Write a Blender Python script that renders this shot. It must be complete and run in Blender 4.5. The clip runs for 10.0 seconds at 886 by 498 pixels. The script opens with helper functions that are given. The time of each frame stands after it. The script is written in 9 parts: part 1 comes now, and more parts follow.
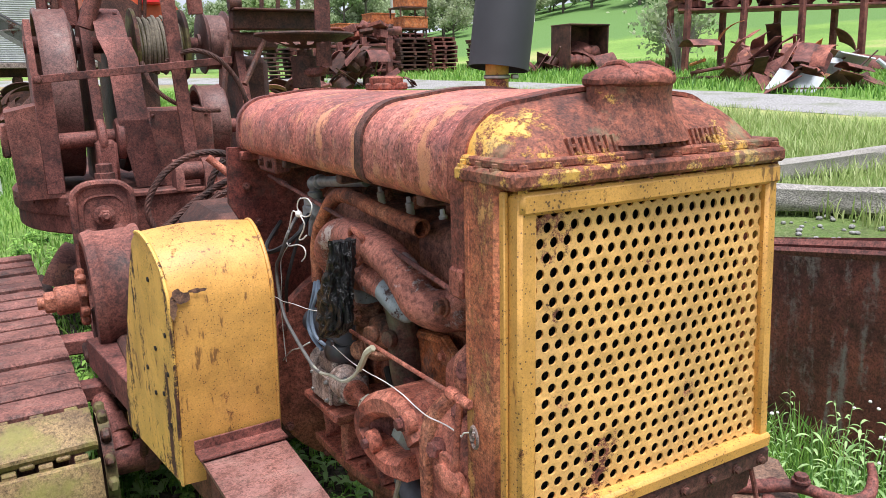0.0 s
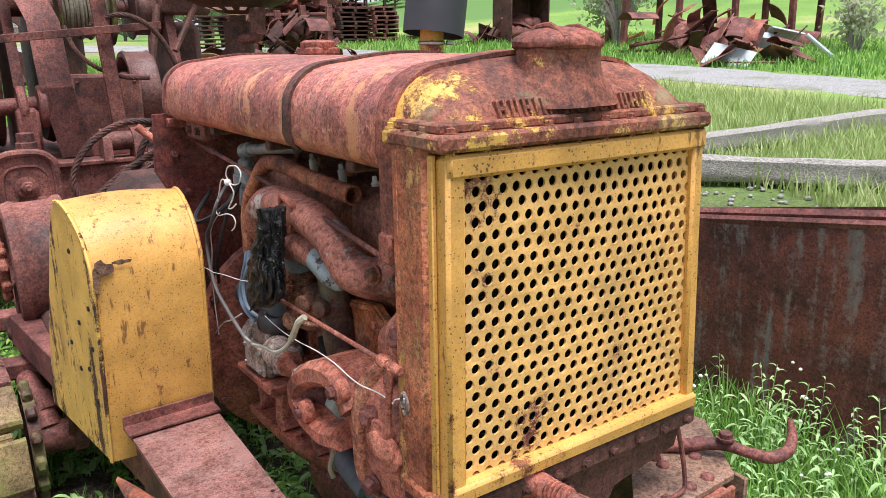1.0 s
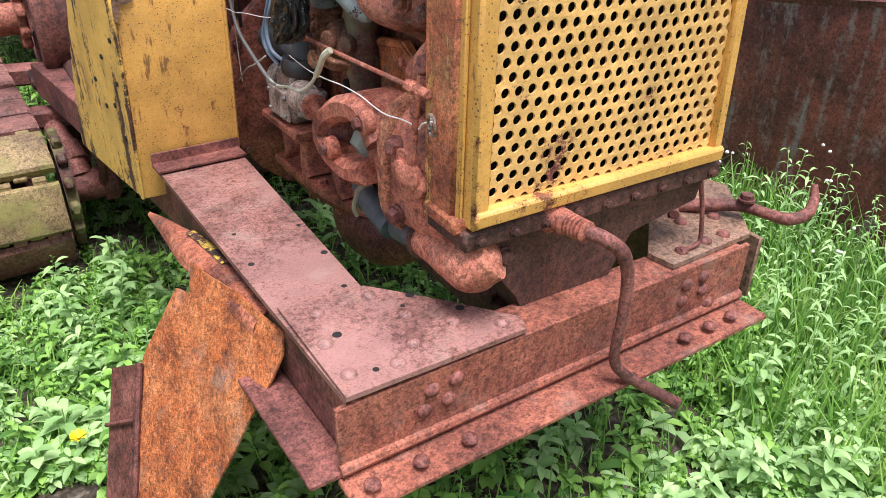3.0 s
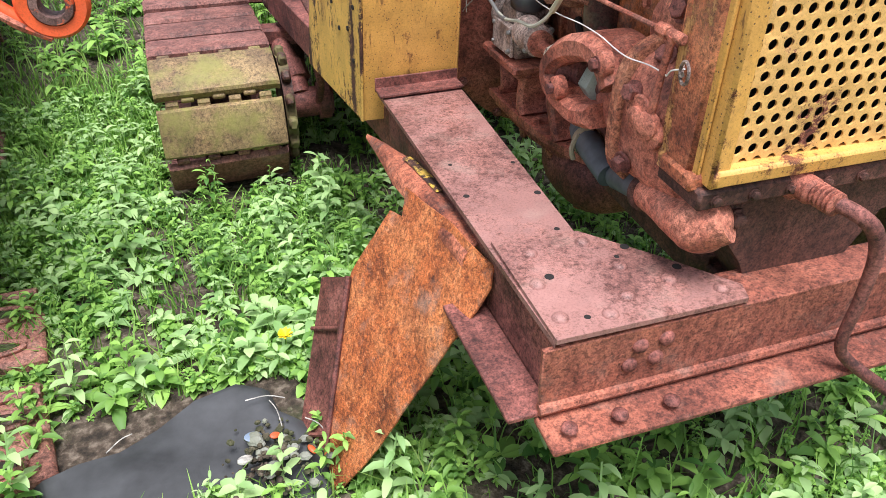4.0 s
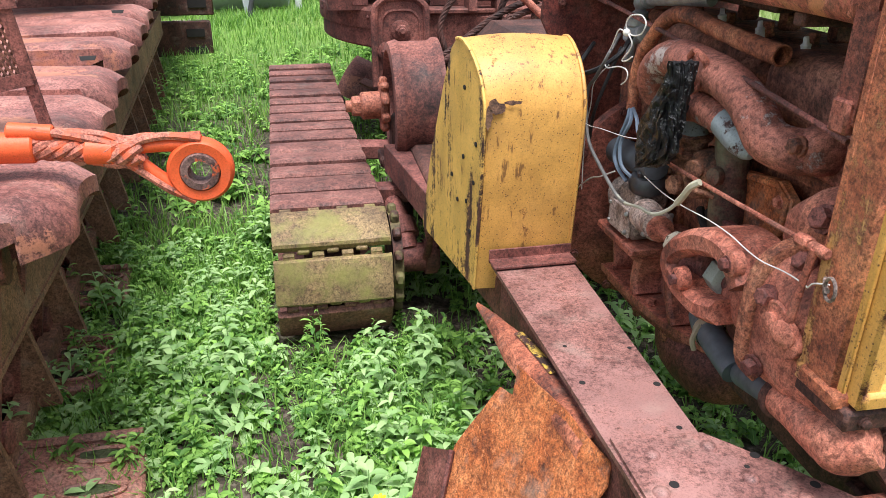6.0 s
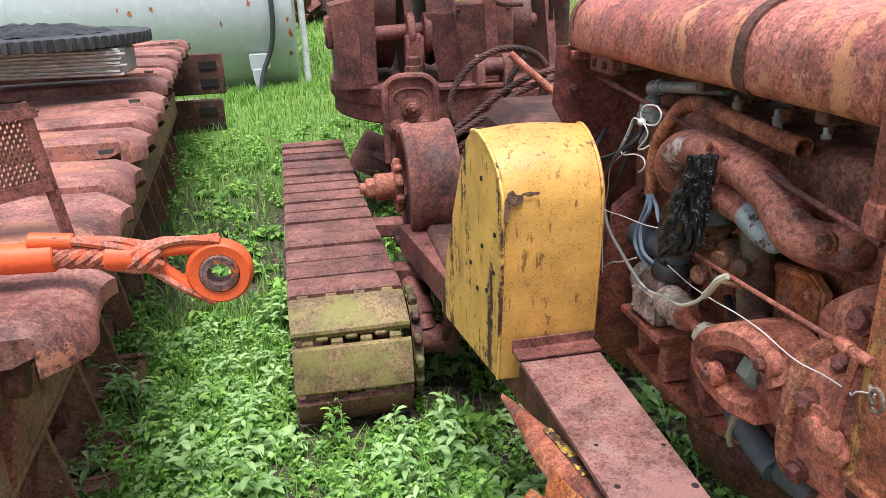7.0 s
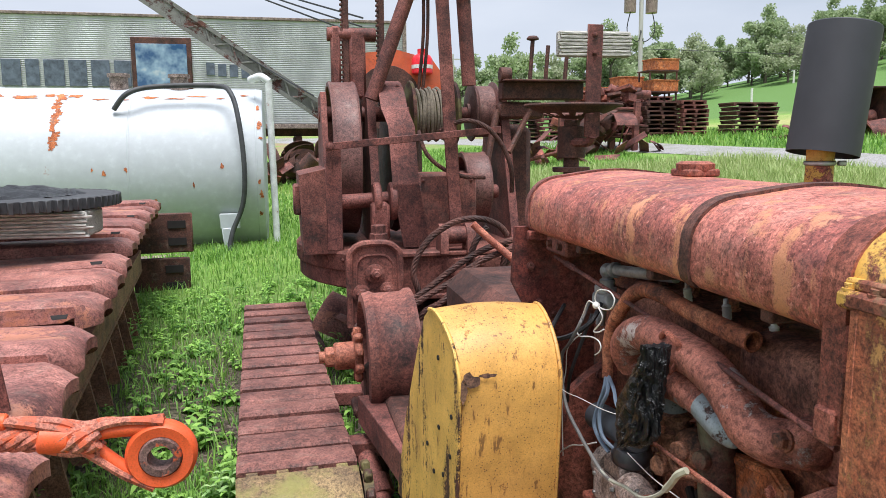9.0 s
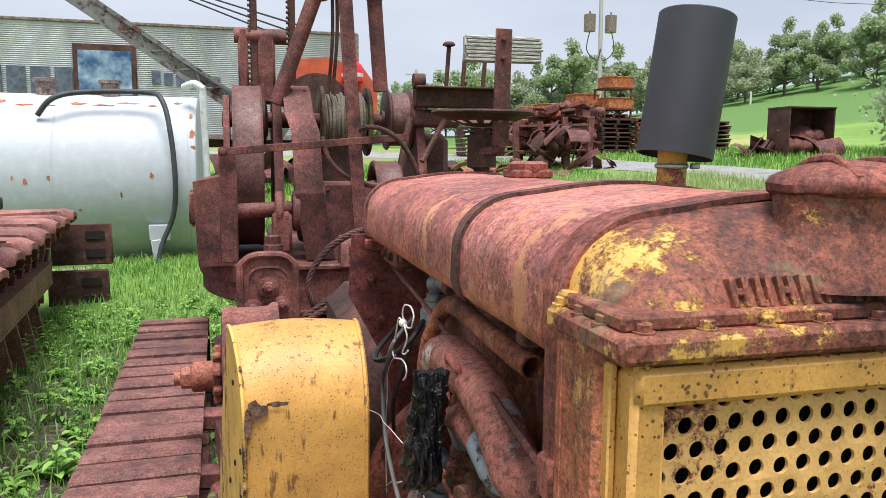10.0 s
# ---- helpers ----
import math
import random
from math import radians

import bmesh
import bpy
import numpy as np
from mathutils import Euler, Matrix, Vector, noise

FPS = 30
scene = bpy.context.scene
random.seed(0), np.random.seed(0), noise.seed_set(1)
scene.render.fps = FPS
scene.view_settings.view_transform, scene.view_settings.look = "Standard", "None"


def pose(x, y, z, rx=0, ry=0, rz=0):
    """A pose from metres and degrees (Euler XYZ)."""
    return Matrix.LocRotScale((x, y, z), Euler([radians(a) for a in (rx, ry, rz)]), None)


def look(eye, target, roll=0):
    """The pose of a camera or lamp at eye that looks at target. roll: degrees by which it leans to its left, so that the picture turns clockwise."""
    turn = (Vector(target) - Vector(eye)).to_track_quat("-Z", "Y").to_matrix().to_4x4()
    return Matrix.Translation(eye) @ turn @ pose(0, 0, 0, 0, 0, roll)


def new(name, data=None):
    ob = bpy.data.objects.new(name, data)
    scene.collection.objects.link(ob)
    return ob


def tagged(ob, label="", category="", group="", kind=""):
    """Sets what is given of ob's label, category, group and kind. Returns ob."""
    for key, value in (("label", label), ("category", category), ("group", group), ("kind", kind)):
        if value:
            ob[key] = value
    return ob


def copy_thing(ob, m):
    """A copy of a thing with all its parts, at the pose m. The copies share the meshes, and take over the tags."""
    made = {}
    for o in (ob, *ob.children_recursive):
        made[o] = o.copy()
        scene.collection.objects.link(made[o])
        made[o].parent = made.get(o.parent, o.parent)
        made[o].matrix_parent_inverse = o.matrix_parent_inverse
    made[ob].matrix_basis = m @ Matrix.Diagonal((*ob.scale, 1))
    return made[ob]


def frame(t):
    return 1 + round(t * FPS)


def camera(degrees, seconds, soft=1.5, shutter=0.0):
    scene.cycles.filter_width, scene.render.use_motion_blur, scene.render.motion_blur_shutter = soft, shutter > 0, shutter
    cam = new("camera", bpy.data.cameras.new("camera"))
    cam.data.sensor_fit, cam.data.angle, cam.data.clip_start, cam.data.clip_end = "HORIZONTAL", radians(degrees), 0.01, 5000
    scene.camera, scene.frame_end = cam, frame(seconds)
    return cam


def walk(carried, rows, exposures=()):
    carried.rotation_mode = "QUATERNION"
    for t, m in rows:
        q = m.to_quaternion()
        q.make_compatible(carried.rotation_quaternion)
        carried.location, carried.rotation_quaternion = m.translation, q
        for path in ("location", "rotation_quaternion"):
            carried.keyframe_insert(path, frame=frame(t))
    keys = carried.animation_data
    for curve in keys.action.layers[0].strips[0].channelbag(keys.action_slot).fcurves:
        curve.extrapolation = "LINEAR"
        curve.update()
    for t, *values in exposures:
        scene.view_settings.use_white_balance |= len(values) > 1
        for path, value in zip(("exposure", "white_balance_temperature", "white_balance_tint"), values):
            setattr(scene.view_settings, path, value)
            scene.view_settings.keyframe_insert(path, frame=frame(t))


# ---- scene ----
cam = camera(61.5, 10.0, soft=0.8)
PATH = [
    (0, (-0.627, -0.882, 1.666), (0.348, 0.806, 1.217), -1.3),
    (0.5, (-0.601, -0.881, 1.667), (0.455, 0.747, 1.182), -1.2),
    (1, (-0.601, -0.884, 1.65), (0.491, 0.709, 1.128), -0.7),
    (1.5, (-0.597, -0.9, 1.625), (0.48, 0.678, 1.032), -0.3),
    (2, (-0.6, -0.906, 1.59), (0.444, 0.648, 0.886), 0.2),
    (2.2, (-0.603, -0.908, 1.572), (0.426, 0.633, 0.819), 0.1),
    (3.3, (-0.642, -0.901, 1.521), (0.215, 0.533, 0.42), 1.3),
    (3.5, (-0.655, -0.888, 1.517), (0.109, 0.568, 0.379), 1.2),
    (4, (-0.712, -0.858, 1.526), (-0.207, 0.699, 0.376), 0.5),
    (4.5, (-0.748, -0.841, 1.535), (-0.371, 0.784, 0.432), 0.2),
    (5, (-0.76, -0.825, 1.557), (-0.401, 0.867, 0.552), 0.1),
    (5.5, (-0.772, -0.814, 1.576), (-0.428, 0.933, 0.664), 0.5),
    (6, (-0.767, -0.795, 1.601), (-0.436, 0.992, 0.768), 0.5),
    (6.2, (-0.764, -0.79, 1.621), (-0.444, 1.012, 0.815), 0.2),
    (7.3, (-0.781, -0.73, 1.683), (-0.467, 1.138, 1.043), -2.2),
    (7.5, (-0.77, -0.747, 1.685), (-0.459, 1.133, 1.078), -1.9),
    (8, (-0.766, -0.735, 1.687), (-0.434, 1.166, 1.163), -1.1),
    (8.5, (-0.767, -0.727, 1.7), (-0.411, 1.195, 1.28), -0.7),
    (9, (-0.746, -0.717, 1.73), (-0.322, 1.217, 1.444), -0.4),
    (9.4, (-0.654, -0.664, 1.724), (-0.154, 1.257, 1.482), -0.3),
    (9.5, (-0.609, -0.654, 1.717), (-0.104, 1.267, 1.478), -0.1),
    (10, (-0.322, -0.58, 1.682), (0.192, 1.337, 1.437), 0.4),
]
walk(cam, [(t, look(eye, target, roll)) for t, eye, target, roll in PATH],
     [(0, 0.42, 6350, 14), (2, 0.46, 6350, 14), (3.5, 0.57, 6350, 14), (5.5, 0.57, 6350, 12), (7.5, 0.40, 6350, 12), (8.5, 0.34, 6350, 12), (10, 0.27, 6350, 12)])

# ---- overcast light ----
scene.view_settings.exposure = 0.46
world = bpy.data.worlds.new("overcast_sky")
scene.world = world
world.use_nodes = True
wn = world.node_tree
wn.nodes.clear()
w_out = wn.nodes.new("ShaderNodeOutputWorld")
w_bg = wn.nodes.new("ShaderNodeBackground")
w_sky = wn.nodes.new("ShaderNodeTexSky")
w_sky.sky_type = "NISHITA"
w_sky.sun_disc = False
w_sky.sun_elevation, w_sky.sun_rotation = radians(68), radians(195)
w_sky.dust_density, w_sky.air_density = 4.0, 1.0
w_mix = wn.nodes.new("ShaderNodeMixRGB")
w_mix.inputs[0].default_value = 0.88
w_mix.inputs[2].default_value = (7.2, 7.75, 8.6, 1)
wn.links.new(w_sky.outputs[0], w_mix.inputs[1])
w_tc = wn.nodes.new("ShaderNodeTexCoord")
w_map = wn.nodes.new("ShaderNodeMapping")
w_map.inputs["Scale"].default_value = (1.0, 1.0, 3.5)
w_noise = wn.nodes.new("ShaderNodeTexNoise")
w_noise.inputs["Scale"].default_value, w_noise.inputs["Detail"].default_value = 2.2, 5.0
w_cloud = wn.nodes.new("ShaderNodeValToRGB")
w_cloud.color_ramp.elements[0].position, w_cloud.color_ramp.elements[0].color = 0.3, (0.80, 0.83, 0.86, 1)
w_cloud.color_ramp.elements[1].position, w_cloud.color_ramp.elements[1].color = 0.7, (1.05, 1.04, 1.03, 1)
w_mul = wn.nodes.new("ShaderNodeMixRGB")
w_mul.blend_type = "MULTIPLY"
w_mul.inputs[0].default_value = 1.0
wn.links.new(w_tc.outputs["Generated"], w_map.inputs["Vector"])
wn.links.new(w_map.outputs[0], w_noise.inputs["Vector"])
wn.links.new(w_noise.outputs["Fac"], w_cloud.inputs[0])
wn.links.new(w_mix.outputs[0], w_mul.inputs[1])
wn.links.new(w_cloud.outputs[0], w_mul.inputs[2])
wn.links.new(w_mul.outputs[0], w_bg.inputs[0])
w_bg.inputs[1].default_value = 0.092
wn.links.new(w_bg.outputs[0], w_out.inputs[0])

sun_data = bpy.data.lights.new("sun", "SUN")
sun_data.energy, sun_data.angle, sun_data.color = 4.3, radians(28), (1.0, 0.99, 0.985)
sun = new("sun", sun_data)
sun.matrix_world = look((-0.5, -3.4, 12.0), (0, 0, 0))

# ---- materials ----
def ramp(nt, fac, stops):
    r = nt.nodes.new("ShaderNodeValToRGB")
    els = r.color_ramp.elements
    while len(els) < len(stops):
        els.new(0.5)
    for e, (p, c) in zip(els, stops):
        e.position, e.color = p, (*c, 1) if len(c) == 3 else c
    nt.links.new(fac, r.inputs[0])
    return r.outputs[0]


def mixc(nt, fac, a, b, how="MIX"):
    m = nt.nodes.new("ShaderNodeMixRGB")
    m.blend_type = how
    for k, x in enumerate((fac, a, b)):
        if isinstance(x, (int, float)):
            m.inputs[k].default_value = x if k == 0 else (x, x, x, 1)
        elif isinstance(x, tuple):
            m.inputs[k].default_value = (*x, 1)
        else:
            nt.links.new(x, m.inputs[k])
    return m.outputs[0]


def mathn(nt, op, a, b=0.0, c=0.0):
    m = nt.nodes.new("ShaderNodeMath")
    m.operation = op
    for k, x in enumerate((a, b, c)):
        if isinstance(x, (int, float)):
            m.inputs[k].default_value = x
        else:
            nt.links.new(x, m.inputs[k])
    return m.outputs[0]


def noisen(nt, scale, detail=6.0, stretch=(1, 1, 1), rough=0.6, distort=0.0):
    g = nt.nodes.new("ShaderNodeNewGeometry")
    mp = nt.nodes.new("ShaderNodeMapping")
    mp.inputs["Scale"].default_value = stretch
    n = nt.nodes.new("ShaderNodeTexNoise")
    n.inputs["Scale"].default_value, n.inputs["Detail"].default_value = scale, detail
    n.inputs["Roughness"].default_value, n.inputs["Distortion"].default_value = rough, distort
    nt.links.new(g.outputs["Position"], mp.inputs["Vector"])
    nt.links.new(mp.outputs[0], n.inputs["Vector"])
    return n.outputs["Fac"]


def voron(nt, scale, stretch=(1, 1, 1)):
    g = nt.nodes.new("ShaderNodeNewGeometry")
    mp = nt.nodes.new("ShaderNodeMapping")
    mp.inputs["Scale"].default_value = stretch
    n = nt.nodes.new("ShaderNodeTexVoronoi")
    n.inputs["Scale"].default_value = scale
    nt.links.new(g.outputs["Position"], mp.inputs["Vector"])
    nt.links.new(mp.outputs[0], n.inputs["Vector"])
    return n.outputs["Distance"]


def start(name, rough=0.8, metal=0.0):
    m = bpy.data.materials.new(name)
    m.use_nodes = True
    b = m.node_tree.nodes["Principled BSDF"]
    b.inputs["Roughness"].default_value, b.inputs["Metallic"].default_value = rough, metal
    return m, m.node_tree, b


def relief(nt, b, heights, strength=0.4, dist=0.004):
    bp = nt.nodes.new("ShaderNodeBump")
    bp.inputs["Strength"].default_value, bp.inputs["Distance"].default_value = strength, dist
    nt.links.new(heights, bp.inputs["Height"])
    nt.links.new(bp.outputs[0], b.inputs["Normal"])


def rusty(name, rust, paint=None, cover=0.5, patch=5.0, streak=0.0, specks=0.0, speck_col=(0.06, 0.03, 0.02), moss=None,
          moss_at=0.62, bump=0.4, dist=0.003, rough=0.74, grain=70.0, tone=3.0, edge=0.022, dust=0.0, dirt=0.55, mott=0.72, speck=0.26, fl=0.25, dash=0.0):
    """Rust in three tones, with a coat of paint that has flaked off in patches, runs of rust, pits and growth."""
    m, nt, b = start(name, rough)
    rust = [(r * q * 1.10, g * q * 0.95, bl * q * 0.90) for (r, g, bl), q in zip(rust, (0.74, 0.82, 0.88))]
    big = noisen(nt, tone, 8.0, rough=0.65)
    fine = noisen(nt, grain * 3.2, 5.0, rough=0.8)
    pits = noisen(nt, 38.0, 10.0, rough=0.8)
    mid = noisen(nt, tone * 5, 6.0)
    blend = mathn(nt, "ADD", mathn(nt, "MULTIPLY", pits, speck), mathn(nt, "ADD", mathn(nt, "MULTIPLY", big, 0.82 - speck), mathn(nt, "MULTIPLY", mid, 0.18)))
    col = ramp(nt, blend, [(0.385, rust[0]), (0.485, rust[1]), (0.61, rust[2])])
    col = mixc(nt, 1.0, col, ramp(nt, fine, [(0.37, (0.42, 0.39, 0.38)), (0.49, (1.0, 1.0, 1.0)), (0.62, (1.34, 1.30, 1.27))]), "MULTIPLY")
    col = mixc(nt, 1.0, col, ramp(nt, pits, [(0.37, (0.72, 0.68, 0.66)), (0.46, (1.0, 1.0, 1.0)), (0.62, (1.15, 1.13, 1.12))]), "MULTIPLY")
    stain = noisen(nt, tone * 1.7, 5.0, rough=0.55, distort=0.6)
    col = mixc(nt, 1.0, col, ramp(nt, stain, [(0.36, (0.74, 0.72, 0.74)), (0.48, (1.0, 1.0, 1.0)), (0.64, (1.12, 1.08, 1.05))]), "MULTIPLY")
    grit = noisen(nt, 95.0, 3.0, rough=0.7)
    col = mixc(nt, 1.0, col, ramp(nt, grit, [(0.38, (0.55, 0.52, 0.51)), (0.49, (1.0, 1.0, 1.0)), (0.62, (1.24, 1.20, 1.17))]), "MULTIPLY")
    fleck = noisen(nt, 58.0, 4.0, rough=0.7)
    col = mixc(nt, ramp(nt, fleck, [(0.60, (0, 0, 0)), (0.66, (fl,) * 3)]), col, tuple(min(1.0, x * 1.3 + 0.03) for x in rust[2]))
    height = mathn(nt, "ADD", mathn(nt, "ADD", mathn(nt, "ADD", mathn(nt, "MULTIPLY", fine, 0.6), mathn(nt, "MULTIPLY", grit, 0.8)), mid), pits)
    rg = ramp(nt, mid, [(0.3, (rough - 0.12,) * 3), (0.7, (min(1.0, rough + 0.1),) * 3)])
    if paint:
        p1 = noisen(nt, patch, 9.0, rough=0.68)
        lev = p1
        if streak:
            run = noisen(nt, 16.0, 4.0, (1, 1, 0.09))
            lev = mathn(nt, "ADD", mathn(nt, "MULTIPLY", p1, 1 - streak), mathn(nt, "MULTIPLY", run, streak))
        lev = mathn(nt, "ADD", lev, mathn(nt, "MULTIPLY", mathn(nt, "SUBTRACT", pits, 0.5), 0.42))
        lev = mathn(nt, "ADD", lev, mathn(nt, "MULTIPLY", mathn(nt, "SUBTRACT", fine, 0.5), 0.16))
        t0 = 0.5 + (0.5 - cover) * 0.62
        mask = ramp(nt, lev, [(t0 - edge, (0, 0, 0)), (t0 + edge, (1, 1, 1))])
        shade = noisen(nt, 9.0, 6.0)
        pc = ramp(nt, shade, [(0.3, tuple(x * mott for x in paint)), (0.55, paint), (0.75, tuple(min(1, x * 1.12 + 0.015) for x in paint))])
        pc = mixc(nt, ramp(nt, noisen(nt, 3.5, 9.0, rough=0.7), [(0.48, (0, 0, 0)), (0.72, (dirt,) * 3)]), pc, tuple(x * 0.45 + 0.06 for x in paint))
        if specks:
            sp = voron(nt, 120.0)
            gate = noisen(nt, 9.0, 8.0, rough=0.7)
            dots = mathn(nt, "LESS_THAN", mathn(nt, "ADD", sp, mathn(nt, "MULTIPLY", gate, 0.55)), 0.33 + 0.2 * specks)
            pc = mixc(nt, mathn(nt, "MULTIPLY", dots, 0.8), pc, speck_col)
        if dash:
            run2 = noisen(nt, 60.0, 3.0, (1, 1, 0.22), rough=0.6)
            gate2 = noisen(nt, 5.0, 6.0, rough=0.7)
            hits = mathn(nt, "ADD", run2, mathn(nt, "MULTIPLY", mathn(nt, "SUBTRACT", gate2, 0.5), 0.7))
            pc = mixc(nt, ramp(nt, hits, [(0.66, (0, 0, 0)), (0.70, (dash,) * 3)]), pc, speck_col)
            pc = mixc(nt, ramp(nt, hits, [(0.57, (0, 0, 0)), (0.68, (dash * 0.45,) * 3)]), pc, (0.42, 0.19, 0.05))
        if mott < 0.9:
            pc = mixc(nt, 1.0, pc, ramp(nt, fine, [(0.33, (0.72, 0.70, 0.66)), (0.48, (1.0, 1.0, 1.0)), (0.68, (1.14, 1.14, 1.12))]), "MULTIPLY")
        col = mixc(nt, mask, col, pc)
        height = mathn(nt, "ADD", mathn(nt, "MULTIPLY", height, 0.5), mathn(nt, "MULTIPLY", mask, 0.4))
        rg = mixc(nt, mask, rg, 0.5)
    if moss:
        g = noisen(nt, 4.5, 7.0, rough=0.7)
        mm = ramp(nt, g, [(moss_at - 0.06, (0, 0, 0)), (moss_at + 0.08, (1, 1, 1))])
        col = mixc(nt, mixc(nt, 1.0, mm, 0.8, "MULTIPLY"), col, moss)
    if dust:
        d = noisen(nt, 11.0, 7.0)
        col = mixc(nt, ramp(nt, d, [(0.55, (0, 0, 0)), (0.75, (dust,) * 3)]), col, (0.40, 0.32, 0.26))
    nt.links.new(col, b.inputs["Base Color"])
    nt.links.new(rg, b.inputs["Roughness"])
    relief(nt, b, height, bump, dist)
    return m


def plain(name, col, rough=0.6, metal=0.0, vary=0.25, scale=20.0, bump=0.15, dist=0.002, stretch=(1, 1, 1)):
    m, nt, b = start(name, rough, metal)
    n = noisen(nt, scale, 6.0, stretch)
    c = ramp(nt, n, [(0.3, tuple(x * (1 - vary) for x in col)), (0.7, tuple(min(1, x * (1 + vary)) for x in col))])
    nt.links.new(c, b.inputs["Base Color"])
    relief(nt, b, n, bump, dist)
    return m


R_MAUVE = ((0.042, 0.017, 0.015), (0.145, 0.055, 0.047), (0.29, 0.125, 0.108))
R_DARK = ((0.022, 0.012, 0.010), (0.075, 0.035, 0.027), (0.15, 0.07, 0.055))
R_ORANGE = ((0.16, 0.045, 0.015), (0.42, 0.13, 0.035), (0.56, 0.22, 0.07))
R_RED = ((0.055, 0.019, 0.014), (0.25, 0.084, 0.060), (0.48, 0.20, 0.145))
YELLOW = (0.68, 0.355, 0.085)
m_rust = rusty("brown_rust", R_MAUVE)
m_dark = rusty("dark_rust", R_DARK)
m_red = rusty("red_rust", R_RED, grain=90.0)
m_orange = rusty("orange_flaking_rust", ((0.18, 0.05, 0.018), (0.48, 0.155, 0.045), (0.66, 0.29, 0.11)), tone=6.0, bump=1.0, dist=0.005, dust=0.5, fl=0.7)
m_plate = rusty("plate_rust", ((0.16, 0.085, 0.078), (0.26, 0.142, 0.128), (0.36, 0.21, 0.19)), paint=(0.33, 0.165, 0.145), cover=0.42, patch=3.0, edge=0.06, dust=0.3, rough=0.58, speck=0.2, bump=0.3)
m_yellow = rusty("yellow_paint", ((0.06, 0.024, 0.014), (0.20, 0.075, 0.035), (0.36, 0.15, 0.06)), YELLOW, cover=0.66, patch=4.0, streak=0.5, specks=0.6, edge=0.03, dash=0.85, dirt=0.3)
m_yellow_face = rusty("yellow_grille_paint", R_RED, (0.78, 0.45, 0.15), cover=0.70, patch=4.5, specks=0.12)
m_tank_top = rusty("worn_yellow_casting", ((0.09, 0.03, 0.02), (0.25, 0.09, 0.055), (0.40, 0.18, 0.12)), (0.76, 0.43, 0.09), cover=0.385, patch=6.0, moss=(0.27, 0.26, 0.14), moss_at=0.6, bump=0.8)
m_column = rusty("rusted_yellow_casting", ((0.15, 0.044, 0.026), (0.42, 0.145, 0.072), (0.60, 0.28, 0.14)), (0.68, 0.33, 0.10), cover=0.385, patch=7.0, streak=0.7, bump=1.0, dist=0.005)
m_hood = rusty("worn_hood", ((0.22, 0.078, 0.066), (0.42, 0.150, 0.122), (0.58, 0.26, 0.21)), (0.60, 0.25, 0.13), cover=0.37, patch=18.0, streak=0.72, edge=0.04, dust=0.25, rough=0.5, bump=0.4, fl=0.8)
m_shoe = rusty("track_shoe_rust", ((0.09, 0.046, 0.042), (0.20, 0.098, 0.085), (0.31, 0.16, 0.14)), dust=0.2, rough=0.75, bump=0.45)
m_mossy = rusty("mossy_shoe", ((0.10, 0.075, 0.04), (0.22, 0.17, 0.09), (0.30, 0.25, 0.13)), moss=(0.24, 0.225, 0.06), moss_at=0.52)
m_bigshoe = rusty("large_shoe_rust", ((0.15, 0.07, 0.062), (0.29, 0.135, 0.118), (0.43, 0.23, 0.20)), paint=(0.46, 0.18, 0.11), cover=0.35, patch=2.5, dust=0.25, rough=0.62, speck=0.22)
m_bin = rusty("bin_rust", ((0.05, 0.020, 0.020), (0.125, 0.046, 0.044), (0.22, 0.078, 0.060)), (0.22, 0.19, 0.18), cover=0.37, patch=5.0, streak=0.62, rough=0.6, edge=0.06)
m_redpaint = rusty("orange_red_paint", R_DARK, (0.80, 0.115, 0.03), cover=0.78, patch=14.0, specks=0.1)
m_crane = rusty("crane_orange_paint", R_RED, (0.62, 0.11, 0.035), cover=0.72, patch=2.0)
m_white = rusty("white_tank_paint", R_ORANGE, (0.47, 0.505, 0.525), cover=0.82, patch=1.1, streak=0.3, rough=0.55, bump=0.15, dirt=0.14, mott=0.93)
m_grey = rusty("grey_casting", ((0.10, 0.075, 0.06), (0.22, 0.2, 0.185), (0.38, 0.36, 0.34)), tone=14.0, rough=0.55)
m_black = plain("black_tin", (0.035, 0.037, 0.044), 0.55, 0.0, 0.2, 6.0, 0.08)
m_rubber = plain("black_rubber", (0.045, 0.047, 0.05), 0.6, 0.0, 0.45, 7.0, 0.5, 0.006)
# near-black; on hole discs, slots and the pipe mouth it stands in for shade
m_void = plain("near_black_interior", (0.015, 0.012, 0.011), 0.9)
m_bag, _nt, _b = start("black_plastic_film", 0.3)
_b.inputs["Specular IOR Level"].default_value = 0.5
_b.inputs["Base Color"].default_value = (0.004, 0.0045, 0.006, 1)
relief(_nt, _b, noisen(_nt, 45.0, 5.0, distort=1.5), 1.0, 0.012)
m_steel = plain("bare_steel", (0.36, 0.36, 0.35), 0.4, 0.7, 0.3, 40.0)
m_wirewhite = plain("white_cord", (0.72, 0.70, 0.66), 0.6)
m_wireblue = plain("blue_grey_cable", (0.16, 0.21, 0.28), 0.5)
m_wireblack = plain("black_cable", (0.03, 0.03, 0.032), 0.5)
m_wood = plain("weathered_wood", (0.44, 0.42, 0.38), 0.9, 0, 0.6, 9.0, 0.9, 0.012, (1.5, 12, 12))
m_wood_x = plain("weathered_timber", (0.29, 0.27, 0.245), 0.9, 0, 0.7, 8.0, 0.9, 0.012, (10, 2, 10))
m_winch = rusty("winch_rust", ((0.035, 0.016, 0.014), (0.165, 0.066, 0.054), (0.30, 0.135, 0.110)), dust=0.1, tone=3.0, bump=0.4, fl=0.1)
m_rope = rusty("wire_rope", R_DARK, grain=160.0)

